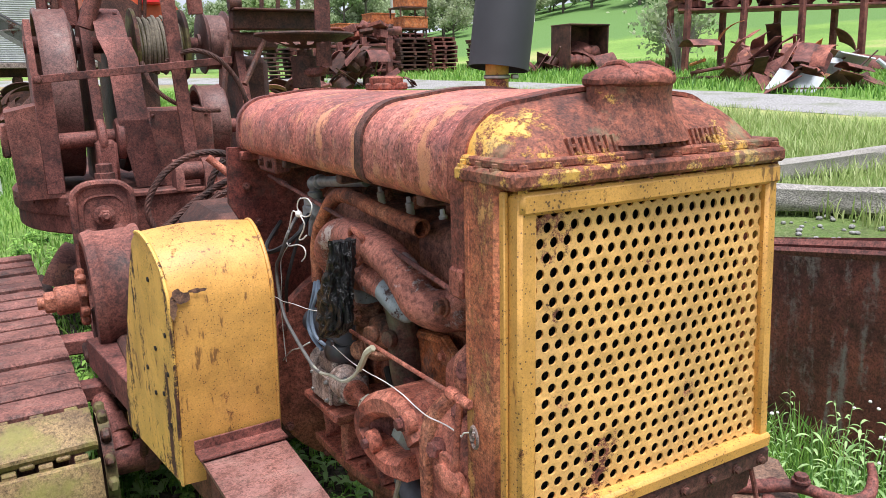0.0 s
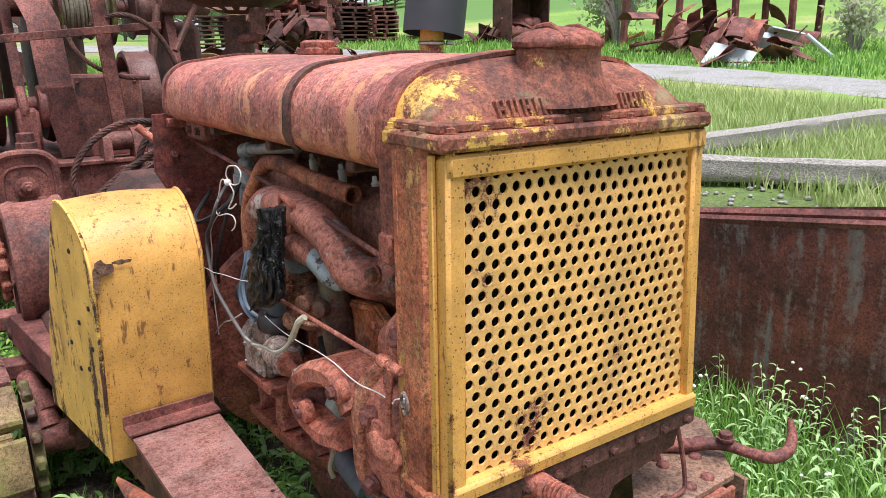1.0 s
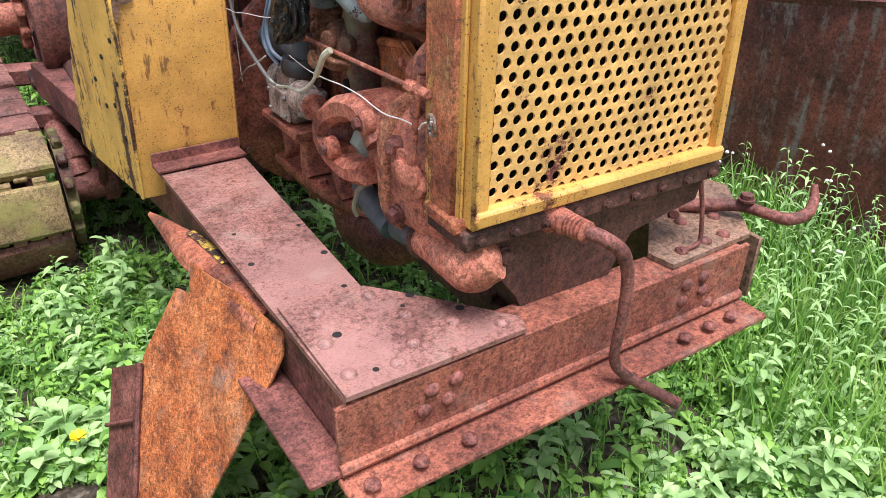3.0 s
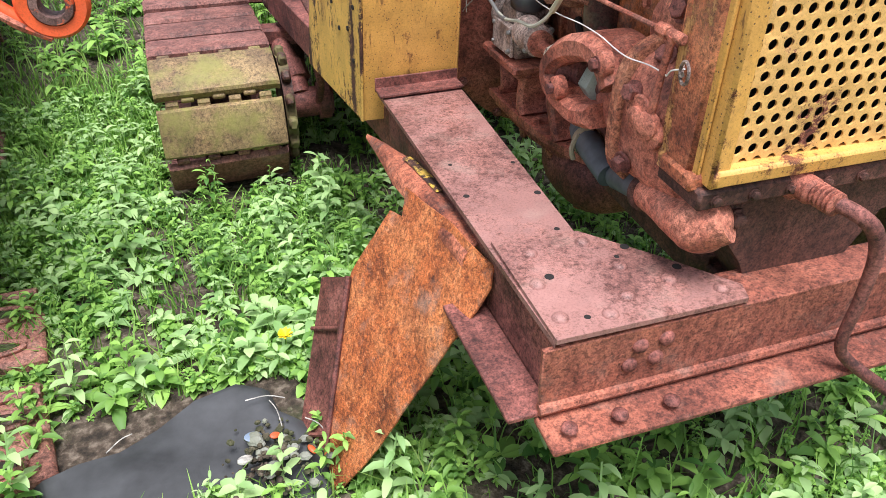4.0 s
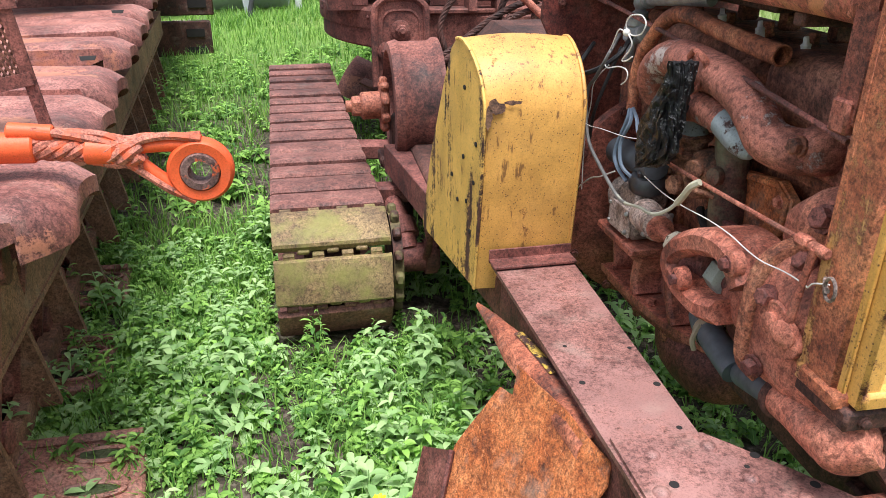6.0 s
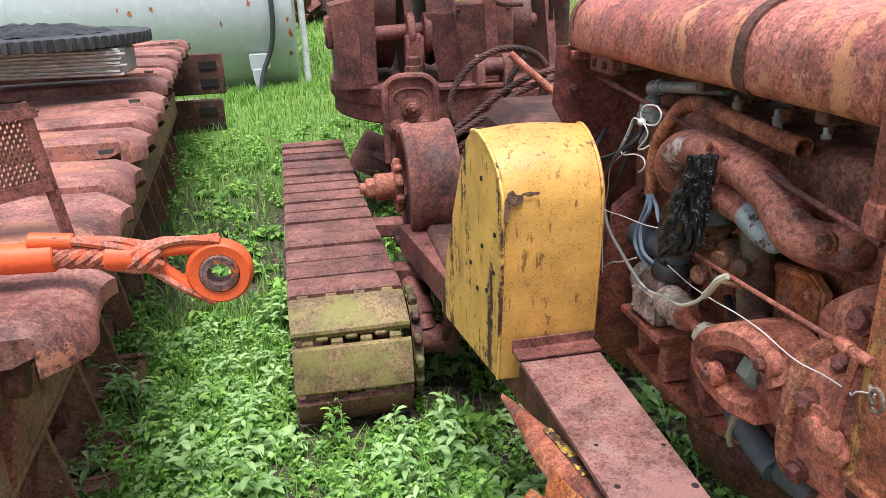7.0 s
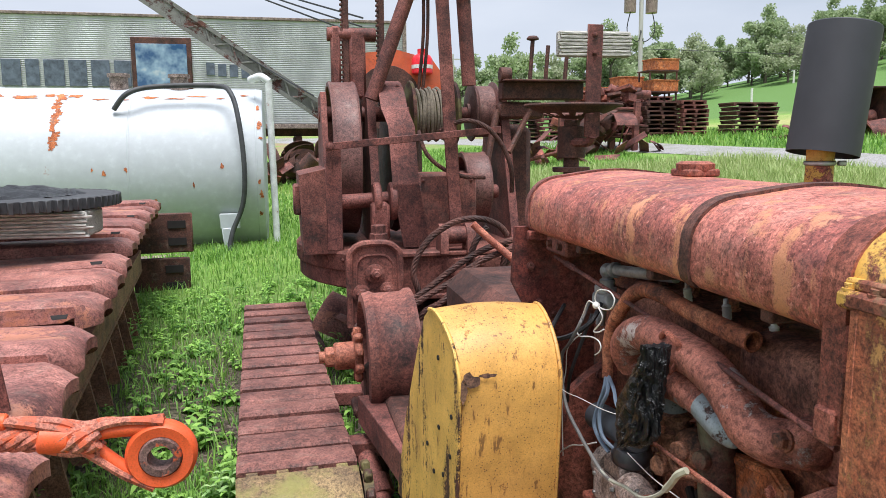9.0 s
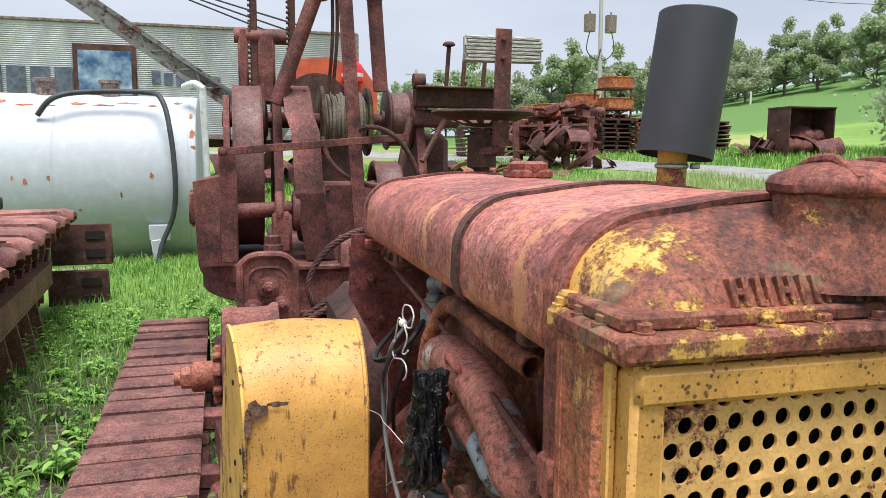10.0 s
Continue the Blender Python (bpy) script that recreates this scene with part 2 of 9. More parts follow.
# ---- building tools ----
class Build:
    """Collects vertices and faces of one mesh."""

    def __init__(self):
        self.v, self.f = [], []

    def add(self, vs, fs, m=None):
        o = len(self.v)
        self.v += [tuple(m @ Vector(p)) if m else tuple(p) for p in vs]
        self.f += [tuple(i + o for i in f) for f in fs]
        return self

    def box(self, c, s, rot=(0, 0, 0), bev=0.004):
        h = [x / 2 for x in s]
        b = min(bev, min(h) * 0.45)
        vs, ix = [], {}
        for sx in (-1, 1):
            for sy in (-1, 1):
                for sz in (-1, 1):
                    for k in range(3):
                        p = [sx * (h[0] - b), sy * (h[1] - b), sz * (h[2] - b)]
                        p[k] = (sx, sy, sz)[k] * h[k]
                        ix[sx, sy, sz, k] = len(vs)
                        vs.append(p)
        fs = []
        for k in range(3):
            a, c2 = [j for j in range(3) if j != k]
            for s_ in (-1, 1):
                q = []
                for u, w in ((-1, -1), (1, -1), (1, 1), (-1, 1)):
                    t = [0, 0, 0]
                    t[k], t[a], t[c2] = s_, u, w
                    q.append(ix[(*t, k)])
                fs.append(q)
            for u in (-1, 1):
                for w in (-1, 1):
                    e1, e2 = [0, 0, 0], [0, 0, 0]
                    e1[k], e2[k] = -1, 1
                    e1[a] = e2[a] = u
                    e1[c2] = e2[c2] = w
                    fs.append([ix[(*e1, a)], ix[(*e2, a)], ix[(*e2, c2)], ix[(*e1, c2)]])
        for sx in (-1, 1):
            for sy in (-1, 1):
                for sz in (-1, 1):
                    fs.append([ix[sx, sy, sz, 0], ix[sx, sy, sz, 1], ix[sx, sy, sz, 2]])
        return self.add(vs, fs, pose(*c, *rot))

    def rings(self, rings, closed=False, caps=True):
        n = len(rings[0])
        vs = [p for r in rings for p in r]
        fs = []
        m = len(rings)
        for i in range(m if closed else m - 1):
            for j in range(n):
                a, b = i * n + j, i * n + (j + 1) % n
                c, d = ((i + 1) % m) * n + (j + 1) % n, ((i + 1) % m) * n + j
                fs.append((a, b, c, d))
        if caps and not closed:
            fs += [tuple(range(n))[::-1], tuple(range((m - 1) * n, m * n))]
        return self.add(vs, fs)

    def lathe(self, prof, origin, axis=(0, 0, 1), n=20, caps=True):
        """prof: pairs of radius and height along the axis."""
        q = Vector((0, 0, 1)).rotation_difference(Vector(axis).normalized()).to_matrix()
        o = Vector(origin)
        rr = [[o + q @ Vector((r * math.cos(6.28318 * j / n), r * math.sin(6.28318 * j / n), h)) for j in range(n)] for r, h in prof]
        return self.rings(rr, caps=caps)

    def cyl(self, p0, p1, r, r1=None, n=16, bev=0.003):
        p0, p1 = Vector(p0), Vector(p1)
        r1 = r if r1 is None else r1
        h = (p1 - p0).length
        bev = min(bev, h * 0.3, r * 0.4)
        return self.lathe([(r - bev, 0), (r, bev), (r1, h - bev), (r1 - bev, h)], p0, p1 - p0, n)

    def tube(self, pts, r, n=8, sub=5, caps=True, flat=1.0):
        """A round bar along a smooth line; r is a radius or one for each point."""
        P = [Vector(p) for p in pts]
        R = [r] * len(P) if isinstance(r, (int, float)) else list(r)
        line, rad = [], []
        for i in range(len(P) - 1):
            a, b, c, d = P[max(i - 1, 0)], P[i], P[i + 1], P[min(i + 2, len(P) - 1)]
            for k in range(sub):
                t = k / sub
                line.append(0.5 * (2 * b + (c - a) * t + (2 * a - 5 * b + 4 * c - d) * t * t + (3 * b - a - 3 * c + d) * t ** 3))
                rad.append(R[i] + (R[i + 1] - R[i]) * t)
        line.append(P[-1])
        rad.append(R[-1])
        t0 = (line[1] - line[0]).normalized()
        u = t0.orthogonal().normalized()
        rings = []
        for i, p in enumerate(line):
            t = (line[min(i + 1, len(line) - 1)] - line[max(i - 1, 0)]).normalized()
            u = (u - t * u.dot(t)).normalized()
            w = t.cross(u)
            rings.append([p + rad[i] * (u * math.cos(6.28318 * j / n) + w * math.sin(6.28318 * j / n) * flat) for j in range(n)])
        return self.rings(rings, caps=caps)

    def prism(self, poly, h, m=None):
        """An outline in the local xy plane, thickened along local z from 0 to h."""
        n = len(poly)
        vs = [(x, y, 0) for x, y in poly] + [(x, y, h) for x, y in poly]
        fs = [tuple(range(n))[::-1], tuple(range(n, 2 * n))] + [(i, (i + 1) % n, n + (i + 1) % n, n + i) for i in range(n)]
        return self.add(vs, fs, m)

    def blob(self, c, r, rot=(0, 0, 0), rough=0.08, n=14, k=9, power=1.0):
        """A lumpy rounded casting; a power under 1 makes it boxier."""
        rings = []
        m = pose(*c, *rot)
        sg = lambda x: math.copysign(abs(x) ** power, x)
        for i in range(k + 1):
            a = -1.5708 + 3.14159 * (0.02 + 0.96 * i / k)
            ring = []
            for j in range(n):
                t = 6.28318 * j / n
                p = Vector((sg(math.cos(a)) * sg(math.cos(t)) * r[0], sg(math.cos(a)) * sg(math.sin(t)) * r[1], sg(math.sin(a)) * r[2]))
                q = m @ p
                ring.append(m @ (p * (1 + rough * noise.noise(q * 9.0))))
            rings.append(ring)
        return self.rings(rings)

    def bolt(self, p, axis, r=0.012, h=0.012):
        q = Vector(axis).normalized()
        o = Vector(p)
        self.lathe([(r * 1.35, -0.002), (r * 1.35, h * 0.2)], o, q, 10)
        return self.lathe([(r, h * 0.2), (r, h * 0.9), (r * 0.8, h)], o, q, 6)

    def rivet(self, p, axis, r=0.014):
        return self.lathe([(r, 0), (r * 0.93, r * 0.3), (r * 0.62, r * 0.55), (r * 0.15, r * 0.66)], p, axis, 10)

    def mesh(self, name, smooth=38):
        me = bpy.data.meshes.new(name)
        me.from_pydata(self.v, [], self.f)
        bm = bmesh.new()
        bm.from_mesh(me)
        bmesh.ops.recalc_face_normals(bm, faces=bm.faces)
        bm.to_mesh(me)
        bm.free()
        if smooth:
            me.polygons.foreach_set("use_smooth", [True] * len(me.polygons))
            me.set_sharp_from_angle(angle=radians(smooth))
        return me


def thing(name, base=(0, 0, 0), label="", category="", group="", kind=""):
    ob = new(name)
    ob.location = base
    ob.empty_display_size = 0.1
    return tagged(ob, label, category, group, kind)


def part(name, b, material, parent, label="", smooth=38):
    """One mesh, in world coordinates, under a thing or a part."""
    me = b.mesh(name, smooth)
    me.materials.append(material)
    ob = new(name, me)
    ob.parent = parent
    if parent and parent.type == "EMPTY":
        ob.matrix_parent_inverse = Matrix.Translation(-Vector(parent.location))
    return tagged(ob, label)


def solo(name, b, material, label="", category="", group="", kind="", smooth=38):
    me = b.mesh(name, smooth)
    me.materials.append(material)
    return tagged(new(name, me), label, category, group, kind)


def piece(name, me, m, parent):
    """One more object on a shared mesh, at the pose m of the world."""
    ob = new(name, me)
    ob.parent = parent
    base = Vector(parent.location) if parent.type == "EMPTY" else Vector((0, 0, 0))
    ob.matrix_parent_inverse = Matrix.Translation(-base)
    ob.matrix_basis = m
    return ob


def sheet(name, verts, faces, material, smooth=False):
    """A mesh from number arrays, for growth and ground."""
    me = bpy.data.meshes.new(name)
    verts, faces = np.asarray(verts, np.float32), np.asarray(faces, np.int32)
    k = faces.shape[1]
    me.vertices.add(len(verts))
    me.vertices.foreach_set("co", verts.ravel())
    me.loops.add(faces.size)
    me.loops.foreach_set("vertex_index", faces.ravel())
    me.polygons.add(len(faces))
    me.polygons.foreach_set("loop_start", np.arange(len(faces), dtype=np.int32) * k)
    me.polygons.foreach_set("loop_total", np.full(len(faces), k, np.int32))
    me.update(calc_edges=True)
    me.validate()
    if smooth:
        me.polygons.foreach_set("use_smooth", [True] * len(me.polygons))
    me.materials.append(material)
    return new(name, me)

def band(b, path, x0, x1, t):
    """A flat bar bent along a line in the yz plane, from x0 to x1 wide."""
    rings = []
    for i, (y, z) in enumerate(path):
        ya, za = path[max(i - 1, 0)]
        yb, zb = path[min(i + 1, len(path) - 1)]
        d = math.hypot(yb - ya, zb - za)
        ny, nz = -(zb - za) / d * t, (yb - ya) / d * t
        e = min(t, (x1 - x0) / 2) * 0.6
        rings.append([(x0, y - ny * 0.5, z - nz * 0.5), (x0, y + ny * 0.5, z + nz * 0.5), (x0 + e, y + ny, z + nz), (x1 - e, y + ny, z + nz),
                      (x1, y + ny * 0.5, z + nz * 0.5), (x1, y - ny * 0.5, z - nz * 0.5), (x1 - e, y - ny, z - nz), (x0 + e, y - ny, z - nz)])
    return b.rings(rings)


def bend(path, sub=5):
    """A smooth line through points in a plane."""
    out = []
    for i in range(len(path) - 1):
        a, p, c, d = [Vector((*path[k], 0)) for k in (max(i - 1, 0), i, i + 1, min(i + 2, len(path) - 1))]
        for k in range(sub):
            t = k / sub
            q = 0.5 * (2 * p + (c - a) * t + (2 * a - 5 * p + 4 * c - d) * t * t + (3 * p - a - 3 * c + d) * t ** 3)
            out.append((q.x, q.y))
    return out + [path[-1]]


def cast(b, amount=0.002, scale=22.0):
    """The uneven skin of old castings."""
    b.v = [tuple(Vector(p) + amount * noise.noise_vector(Vector(p) * scale)) for p in b.v]
    return b


def loft(b, stations, n=28, power=0.55):
    """Rounded sections along y: place, centre x and z, half width, half height."""
    sg = lambda x: math.copysign(abs(x) ** power, x)
    return b.rings([[(cx + hx * sg(math.cos(6.28318 * j / n)), y, cz + hz * sg(math.sin(6.28318 * j / n))) for j in range(n)] for y, cx, cz, hx, hz in stations])


def bolts_on(parent, spots, r, h, material):
    me = Build().bolt((0, 0, 0), (0, 0, 1), r, h).mesh("bolt", 30)
    me.materials.append(material)
    for k, (p, axis) in enumerate(spots):
        q = Vector((0, 0, 1)).rotation_difference(Vector(axis).normalized()).to_matrix().to_4x4()
        piece("bolt", me, Matrix.Translation(p) @ q @ Matrix.Rotation(k * 0.37, 4, "Z"), parent)


# ---- ground ----
def smooth01(x):
    x = np.clip(x, 0, 1)
    return x * x * (3 - 2 * x)


def height(x, y):
    """The lie of the land: a level yard, a bank up to the lane, and the hill behind it."""
    x, y = np.asarray(x, float), np.asarray(y, float)
    s = 0.65 * x + 0.76 * y
    z = 0.083 * np.clip(s - 4.2, 0, 24) * smooth01((s - 3) / 4)
    r = np.hypot(x, y)
    az = np.degrees(np.arctan2(x, y))
    hill = smooth01((az - 12) / 45) * (1 - smooth01((az - 120) / 40))
    z = z + (3.5 + 13.5 * hill) * smooth01((r - 42) / 110) * smooth01((az + 60) / 50) * (1 - smooth01((az - 120) / 40))
    return z + 0.012 * np.sin(3.1 * x + 1.3 * y) * np.cos(2.3 * y - 0.7 * x)


m_soil, _nt, _b = start("soil_and_turf", 0.95)
_g1, _g2, _g3 = noisen(_nt, 1.6, 8.0), noisen(_nt, 34.0, 5.0), noisen(_nt, 0.09, 6.0)
_soil = ramp(_nt, _g2, [(0.36, (0.022, 0.016, 0.011)), (0.52, (0.075, 0.054, 0.038)), (0.66, (0.19, 0.15, 0.115))])
_turf = ramp(_nt, _g3, [(0.35, (0.13, 0.25, 0.045)), (0.5, (0.20, 0.34, 0.065)), (0.62, (0.38, 0.38, 0.15))])
_turf = mixc(_nt, 1.0, _turf, ramp(_nt, noisen(_nt, 9.0, 6.0), [(0.3, (0.6, 0.6, 0.6)), (0.7, (1.2, 1.2, 1.1))]), "MULTIPLY")
_geo = _nt.nodes.new("ShaderNodeNewGeometry")
_len = _nt.nodes.new("ShaderNodeVectorMath")
_len.operation = "LENGTH"
_nt.links.new(_geo.outputs["Position"], _len.inputs[0])
_dist = mathn(_nt, "ADD", mathn(_nt, "DIVIDE", _len.outputs["Value"], 200.0), mathn(_nt, "MULTIPLY", mathn(_nt, "SUBTRACT", noisen(_nt, 0.05, 4.0), 0.5), 0.12))
_stub = mixc(_nt, ramp(_nt, noisen(_nt, 0.6, 8.0, rough=0.7), [(0.46, (0, 0, 0)), (0.58, (0.85, 0.85, 0.85))]), _turf, (0.30, 0.21, 0.13))
_turf = mixc(_nt, ramp(_nt, _dist, [(0.125, (0, 0, 0)), (0.15, (1, 1, 1)), (0.21, (1, 1, 1)), (0.25, (0, 0, 0))]), _turf, _stub)
_turf = mixc(_nt, ramp(_nt, _dist, [(0.36, (0, 0, 0)), (0.37, (1, 1, 1))]), _turf, (0.10, 0.20, 0.045))
_far = ramp(_nt, mathn(_nt, "DIVIDE", _len.outputs["Value"], 40.0), [(0.13, (0, 0, 0)), (0.22, (1, 1, 1))])
_nt.links.new(mixc(_nt, _far, mixc(_nt, ramp(_nt, _g1, [(0.52, (0, 0, 0)), (0.7, (0.6, 0.6, 0.6))]), _soil, (0.06, 0.11, 0.025)), _turf), _b.inputs["Base Color"])
relief(_nt, _b, mathn(_nt, "ADD", _g2, _g1), 0.9, 0.03)

rad = np.concatenate([np.linspace(0, 14, 57), 14 * (3000 / 14) ** (np.arange(1, 61) / 60)])
ang = np.linspace(0, 2 * np.pi, 181)[:-1]
rr, aa = np.meshgrid(rad[1:], ang, indexing="ij")
gx, gy = rr * np.sin(aa), rr * np.cos(aa)
gv = np.stack([gx, gy, height(gx, gy)], -1).reshape(-1, 3)
gv = np.concatenate([gv, [[0, 0, float(height(0, 0))]]])
ni, nj = gx.shape
ii, jj = np.meshgrid(np.arange(ni - 1), np.arange(nj), indexing="ij")
j2 = (jj + 1) % nj
gf = np.stack([ii * nj + jj, ii * nj + j2, (ii + 1) * nj + j2, (ii + 1) * nj + jj], -1).reshape(-1, 4)[:, ::-1]
hub = [[len(gv) - 1, j, (j + 1) % nj, (j + 1) % nj] for j in range(nj)]
ground_me = bpy.data.meshes.new("ground")
ground_me.from_pydata(gv.tolist(), [], gf.tolist() + [h[:3][::-1] for h in hub])
ground_me.polygons.foreach_set("use_smooth", [True] * len(ground_me.polygons))
ground_me.materials.append(m_soil)
ground = tagged(new("ground", ground_me), "rough grassy scrapyard ground rising to a green hill", "ground", kind="structure")
bm = bmesh.new()
bm.from_mesh(ground_me)
bmesh.ops.recalc_face_normals(bm, faces=bm.faces)
if sum(f.normal.z for f in bm.faces) < 0:
    bmesh.ops.reverse_faces(bm, faces=bm.faces)
bm.to_mesh(ground_me)
bm.free()

m_gravel, _nt, _b = start("gravel", 0.95)
_v = noisen(_nt, 25.0, 6.0)
_nt.links.new(mixc(_nt, ramp(_nt, noisen(_nt, 1.2, 6.0), [(0.5, (0, 0, 0)), (0.72, (0.7, 0.7, 0.7))]), ramp(_nt, _v, [(0.3, (0.17, 0.165, 0.16)), (0.7, (0.42, 0.41, 0.40))]), (0.13, 0.16, 0.06)), _b.inputs["Base Color"])
relief(_nt, _b, _v, 0.8, 0.03)


def strip(name, line, half, lift, material, label):
    """A lane laid over the ground along a line."""
    vs, fs, n = [], [], 40
    P = [Vector((x, y, 0)) for x, y in line]
    pts = []
    for i in range(len(P) - 1):
        a, b, c, d = P[max(i - 1, 0)], P[i], P[i + 1], P[min(i + 2, len(P) - 1)]
        for k in range(n):
            t = k / n
            pts.append(0.5 * (2 * b + (c - a) * t + (2 * a - 5 * b + 4 * c - d) * t * t + (3 * b - a - 3 * c + d) * t ** 3))
    pts.append(P[-1])
    for i, p in enumerate(pts):
        t = (pts[min(i + 1, len(pts) - 1)] - pts[max(i - 1, 0)]).normalized()
        for k in range(7):
            o = (k / 3 - 1) * half * (1 + 0.12 * noise.noise(p * 0.4 + Vector((k, 0, 0))) * (abs(k - 3) == 3))
            q = (p.x - t.y * o, p.y + t.x * o)
            vs.append((*q, float(height(*q)) + lift * (1 - 0.9 * (abs(k - 3) == 3))))
    for i in range(len(pts) - 1):
        for k in range(6):
            fs.append((i * 7 + k, i * 7 + k + 1, i * 7 + k + 8, i * 7 + k + 7))
    b = Build()
    b.add(vs, fs)
    return solo(name, b, material, label, "lane", kind="structure")


strip("road", [(-2, 36), (4, 30), (8.5, 24), (11.5, 18), (13.2, 12.5), (14.0, 8), (15, 0), (16, -12)], 1.25, 0.035, m_gravel, "pale grey gravel lane between grass verges")

# ---- engine unit: radiator and grille ----
unit = thing("power_unit", (0.3, 0.7, 0.0), "rusty yellow engine unit of an old crawler tractor with perforated grille", "tractor")

# perforated front panel: staggered round holes
GX0, GX1, GZ0, GZ1, GY = 0.020, 0.598, 0.950, 1.478, -0.008
pitch, row_h, hole = 0.0268, 0.0236, 0.0086
b = Build()
rows = int((GZ1 - GZ0) / row_h)
row_h = (GZ1 - GZ0) / rows
cols = int((GX1 - GX0) / pitch)
pitch = (GX1 - GX0) / cols


def wavy(x, z):
    return GY + 0.004 * noise.noise(Vector((x * 5, 1.7, z * 5))) + 0.0015 * noise.noise(Vector((x * 30, 4.7, z * 30)))


for r in range(rows):
    z0, z1 = GZ0 + r * row_h, GZ0 + (r + 1) * row_h
    off = 0.5 * (r % 2)
    for c in range(cols + (1 if off else 0)):
        x0, x1 = max(GX0, GX0 + (c - off) * pitch), min(GX1, GX0 + (c + 1 - off) * pitch)
        if x1 - x0 < pitch * 0.9:
            b.add([(x0, wavy(x0, z0), z0), (x1, wavy(x1, z0), z0), (x1, wavy(x1, z1), z1), (x0, wavy(x0, z1), z1)], [(0, 1, 2, 3)])
            continue
        cx, cz = (x0 + x1) / 2, (z0 + z1) / 2
        outer, inner, back = [], [], []
        for k in range(16):
            a = 6.28318 * (k + 0.5) / 16
            ca, sa = math.cos(a), math.sin(a)
            m = max(abs(ca) / ((x1 - x0) / 2), abs(sa) / ((z1 - z0) / 2))
            px, pz = cx + ca / m, cz + sa / m
            outer.append((px, wavy(px, pz), pz))
            inner.append((cx + hole * ca, wavy(cx, cz), cz + hole * sa))
            back.append((cx + hole * ca, wavy(cx, cz) + 0.004, cz + hole * sa))
        corners = [(x1, z1), (x0, z1), (x0, z0), (x1, z0)]
        cs = [(x, wavy(x, z), z) for x, z in corners]
        fs = []
        for k in range(16):
            k2 = (k + 1) % 16
            if k in (1, 5, 9, 13):
                fs.append((k, 48 + k // 4, k2, 16 + k2, 16 + k))
            else:
                fs.append((k, k2, 16 + k2, 16 + k))
            fs.append((16 + k, 16 + k2, 32 + k2, 32 + k))
        b.add(outer + inner + back + cs, fs)
grille = part("grille_panel", b, m_yellow_face, unit, "yellow perforated steel panel with round holes", smooth=30)

b = Build()
b.box((0.309, -0.008, 1.483), (0.616, 0.034, 0.036), bev=0.006)
b.box((0.309, -0.010, 0.947), (0.612, 0.034, 0.032), (6, 0, 0), bev=0.006)
b.box((0.017, 0.001, 1.212), (0.036, 0.044, 0.572), bev=0.006)
b.box((0.598, 0.001, 1.212), (0.030, 0.044, 0.572), bev=0.006)
b.box((-0.006, 0.03, 1.215), (0.008, 0.05, 0.57), bev=0.002)
part("grille_frame", b, m_yellow, grille, "dented yellow angle-iron frame")

# near-black fins with a near-black block behind them
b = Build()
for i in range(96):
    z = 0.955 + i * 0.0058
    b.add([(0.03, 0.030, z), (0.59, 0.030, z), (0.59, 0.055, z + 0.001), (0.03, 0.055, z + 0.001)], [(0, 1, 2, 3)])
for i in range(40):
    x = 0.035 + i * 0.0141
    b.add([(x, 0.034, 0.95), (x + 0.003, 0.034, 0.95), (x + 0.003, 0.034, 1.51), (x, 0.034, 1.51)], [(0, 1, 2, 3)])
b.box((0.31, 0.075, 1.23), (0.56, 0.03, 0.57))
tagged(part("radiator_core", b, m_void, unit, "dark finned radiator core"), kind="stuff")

for k, x in enumerate((0.012, 0.598)):
    b = Build()
    b.box((x, 0.060, 1.22), (0.058, 0.088, 0.60), bev=0.008)
    b.box((x - 0.02 * (1 if k == 0 else -1), 0.098, 1.22), (0.02, 0.02, 0.58), bev=0.006)
    b.box((x, 0.05, 0.93), (0.072, 0.10, 0.03), bev=0.006)
    part("radiator_side", b, m_column, unit, "pitted rust-streaked cast iron radiator column")

b = Build()
b.box((0.308, 0.045, 0.905), (0.640, 0.125, 0.038), bev=0.006)
b.box((0.308, 0.040, 0.93), (0.61, 0.09, 0.022), bev=0.004)
for i in range(9):
    b.bolt((0.02 + i * 0.072, -0.02, 0.905), (0, -1, 0), 0.008, 0.008)
part("bottom_tank", b, m_dark, unit, "greasy dark cast bottom tank")

def hood_section(grow=0.0, drop=0.0):
    """Outline from the rolled lower edge over the top to the other side."""
    pts = []
    cx, hw = 0.306, 0.300 + grow
    pts += [(cx - hw + 0.05, 1.448 - drop), (cx - hw + 0.022, 1.452 - drop), (cx - hw + 0.006, 1.466), (cx - hw, 1.485)]
    pts.append((cx - hw + 0.002, 1.535))
    for k in range(1, 9):
        a = 1.5708 * k / 9
        pts.append((cx - hw + 0.002 + 0.115 * (1 - math.cos(a)), 1.535 + (0.083 + grow) * math.sin(a)))
    for k in range(1, 6):
        f = k / 6
        pts.append((cx - hw + 0.12 + (hw - 0.12) * f, 1.618 + grow + 0.018 * math.sin(1.5708 * f)))
    return pts + [(2 * cx - x, z) for x, z in reversed(pts)]


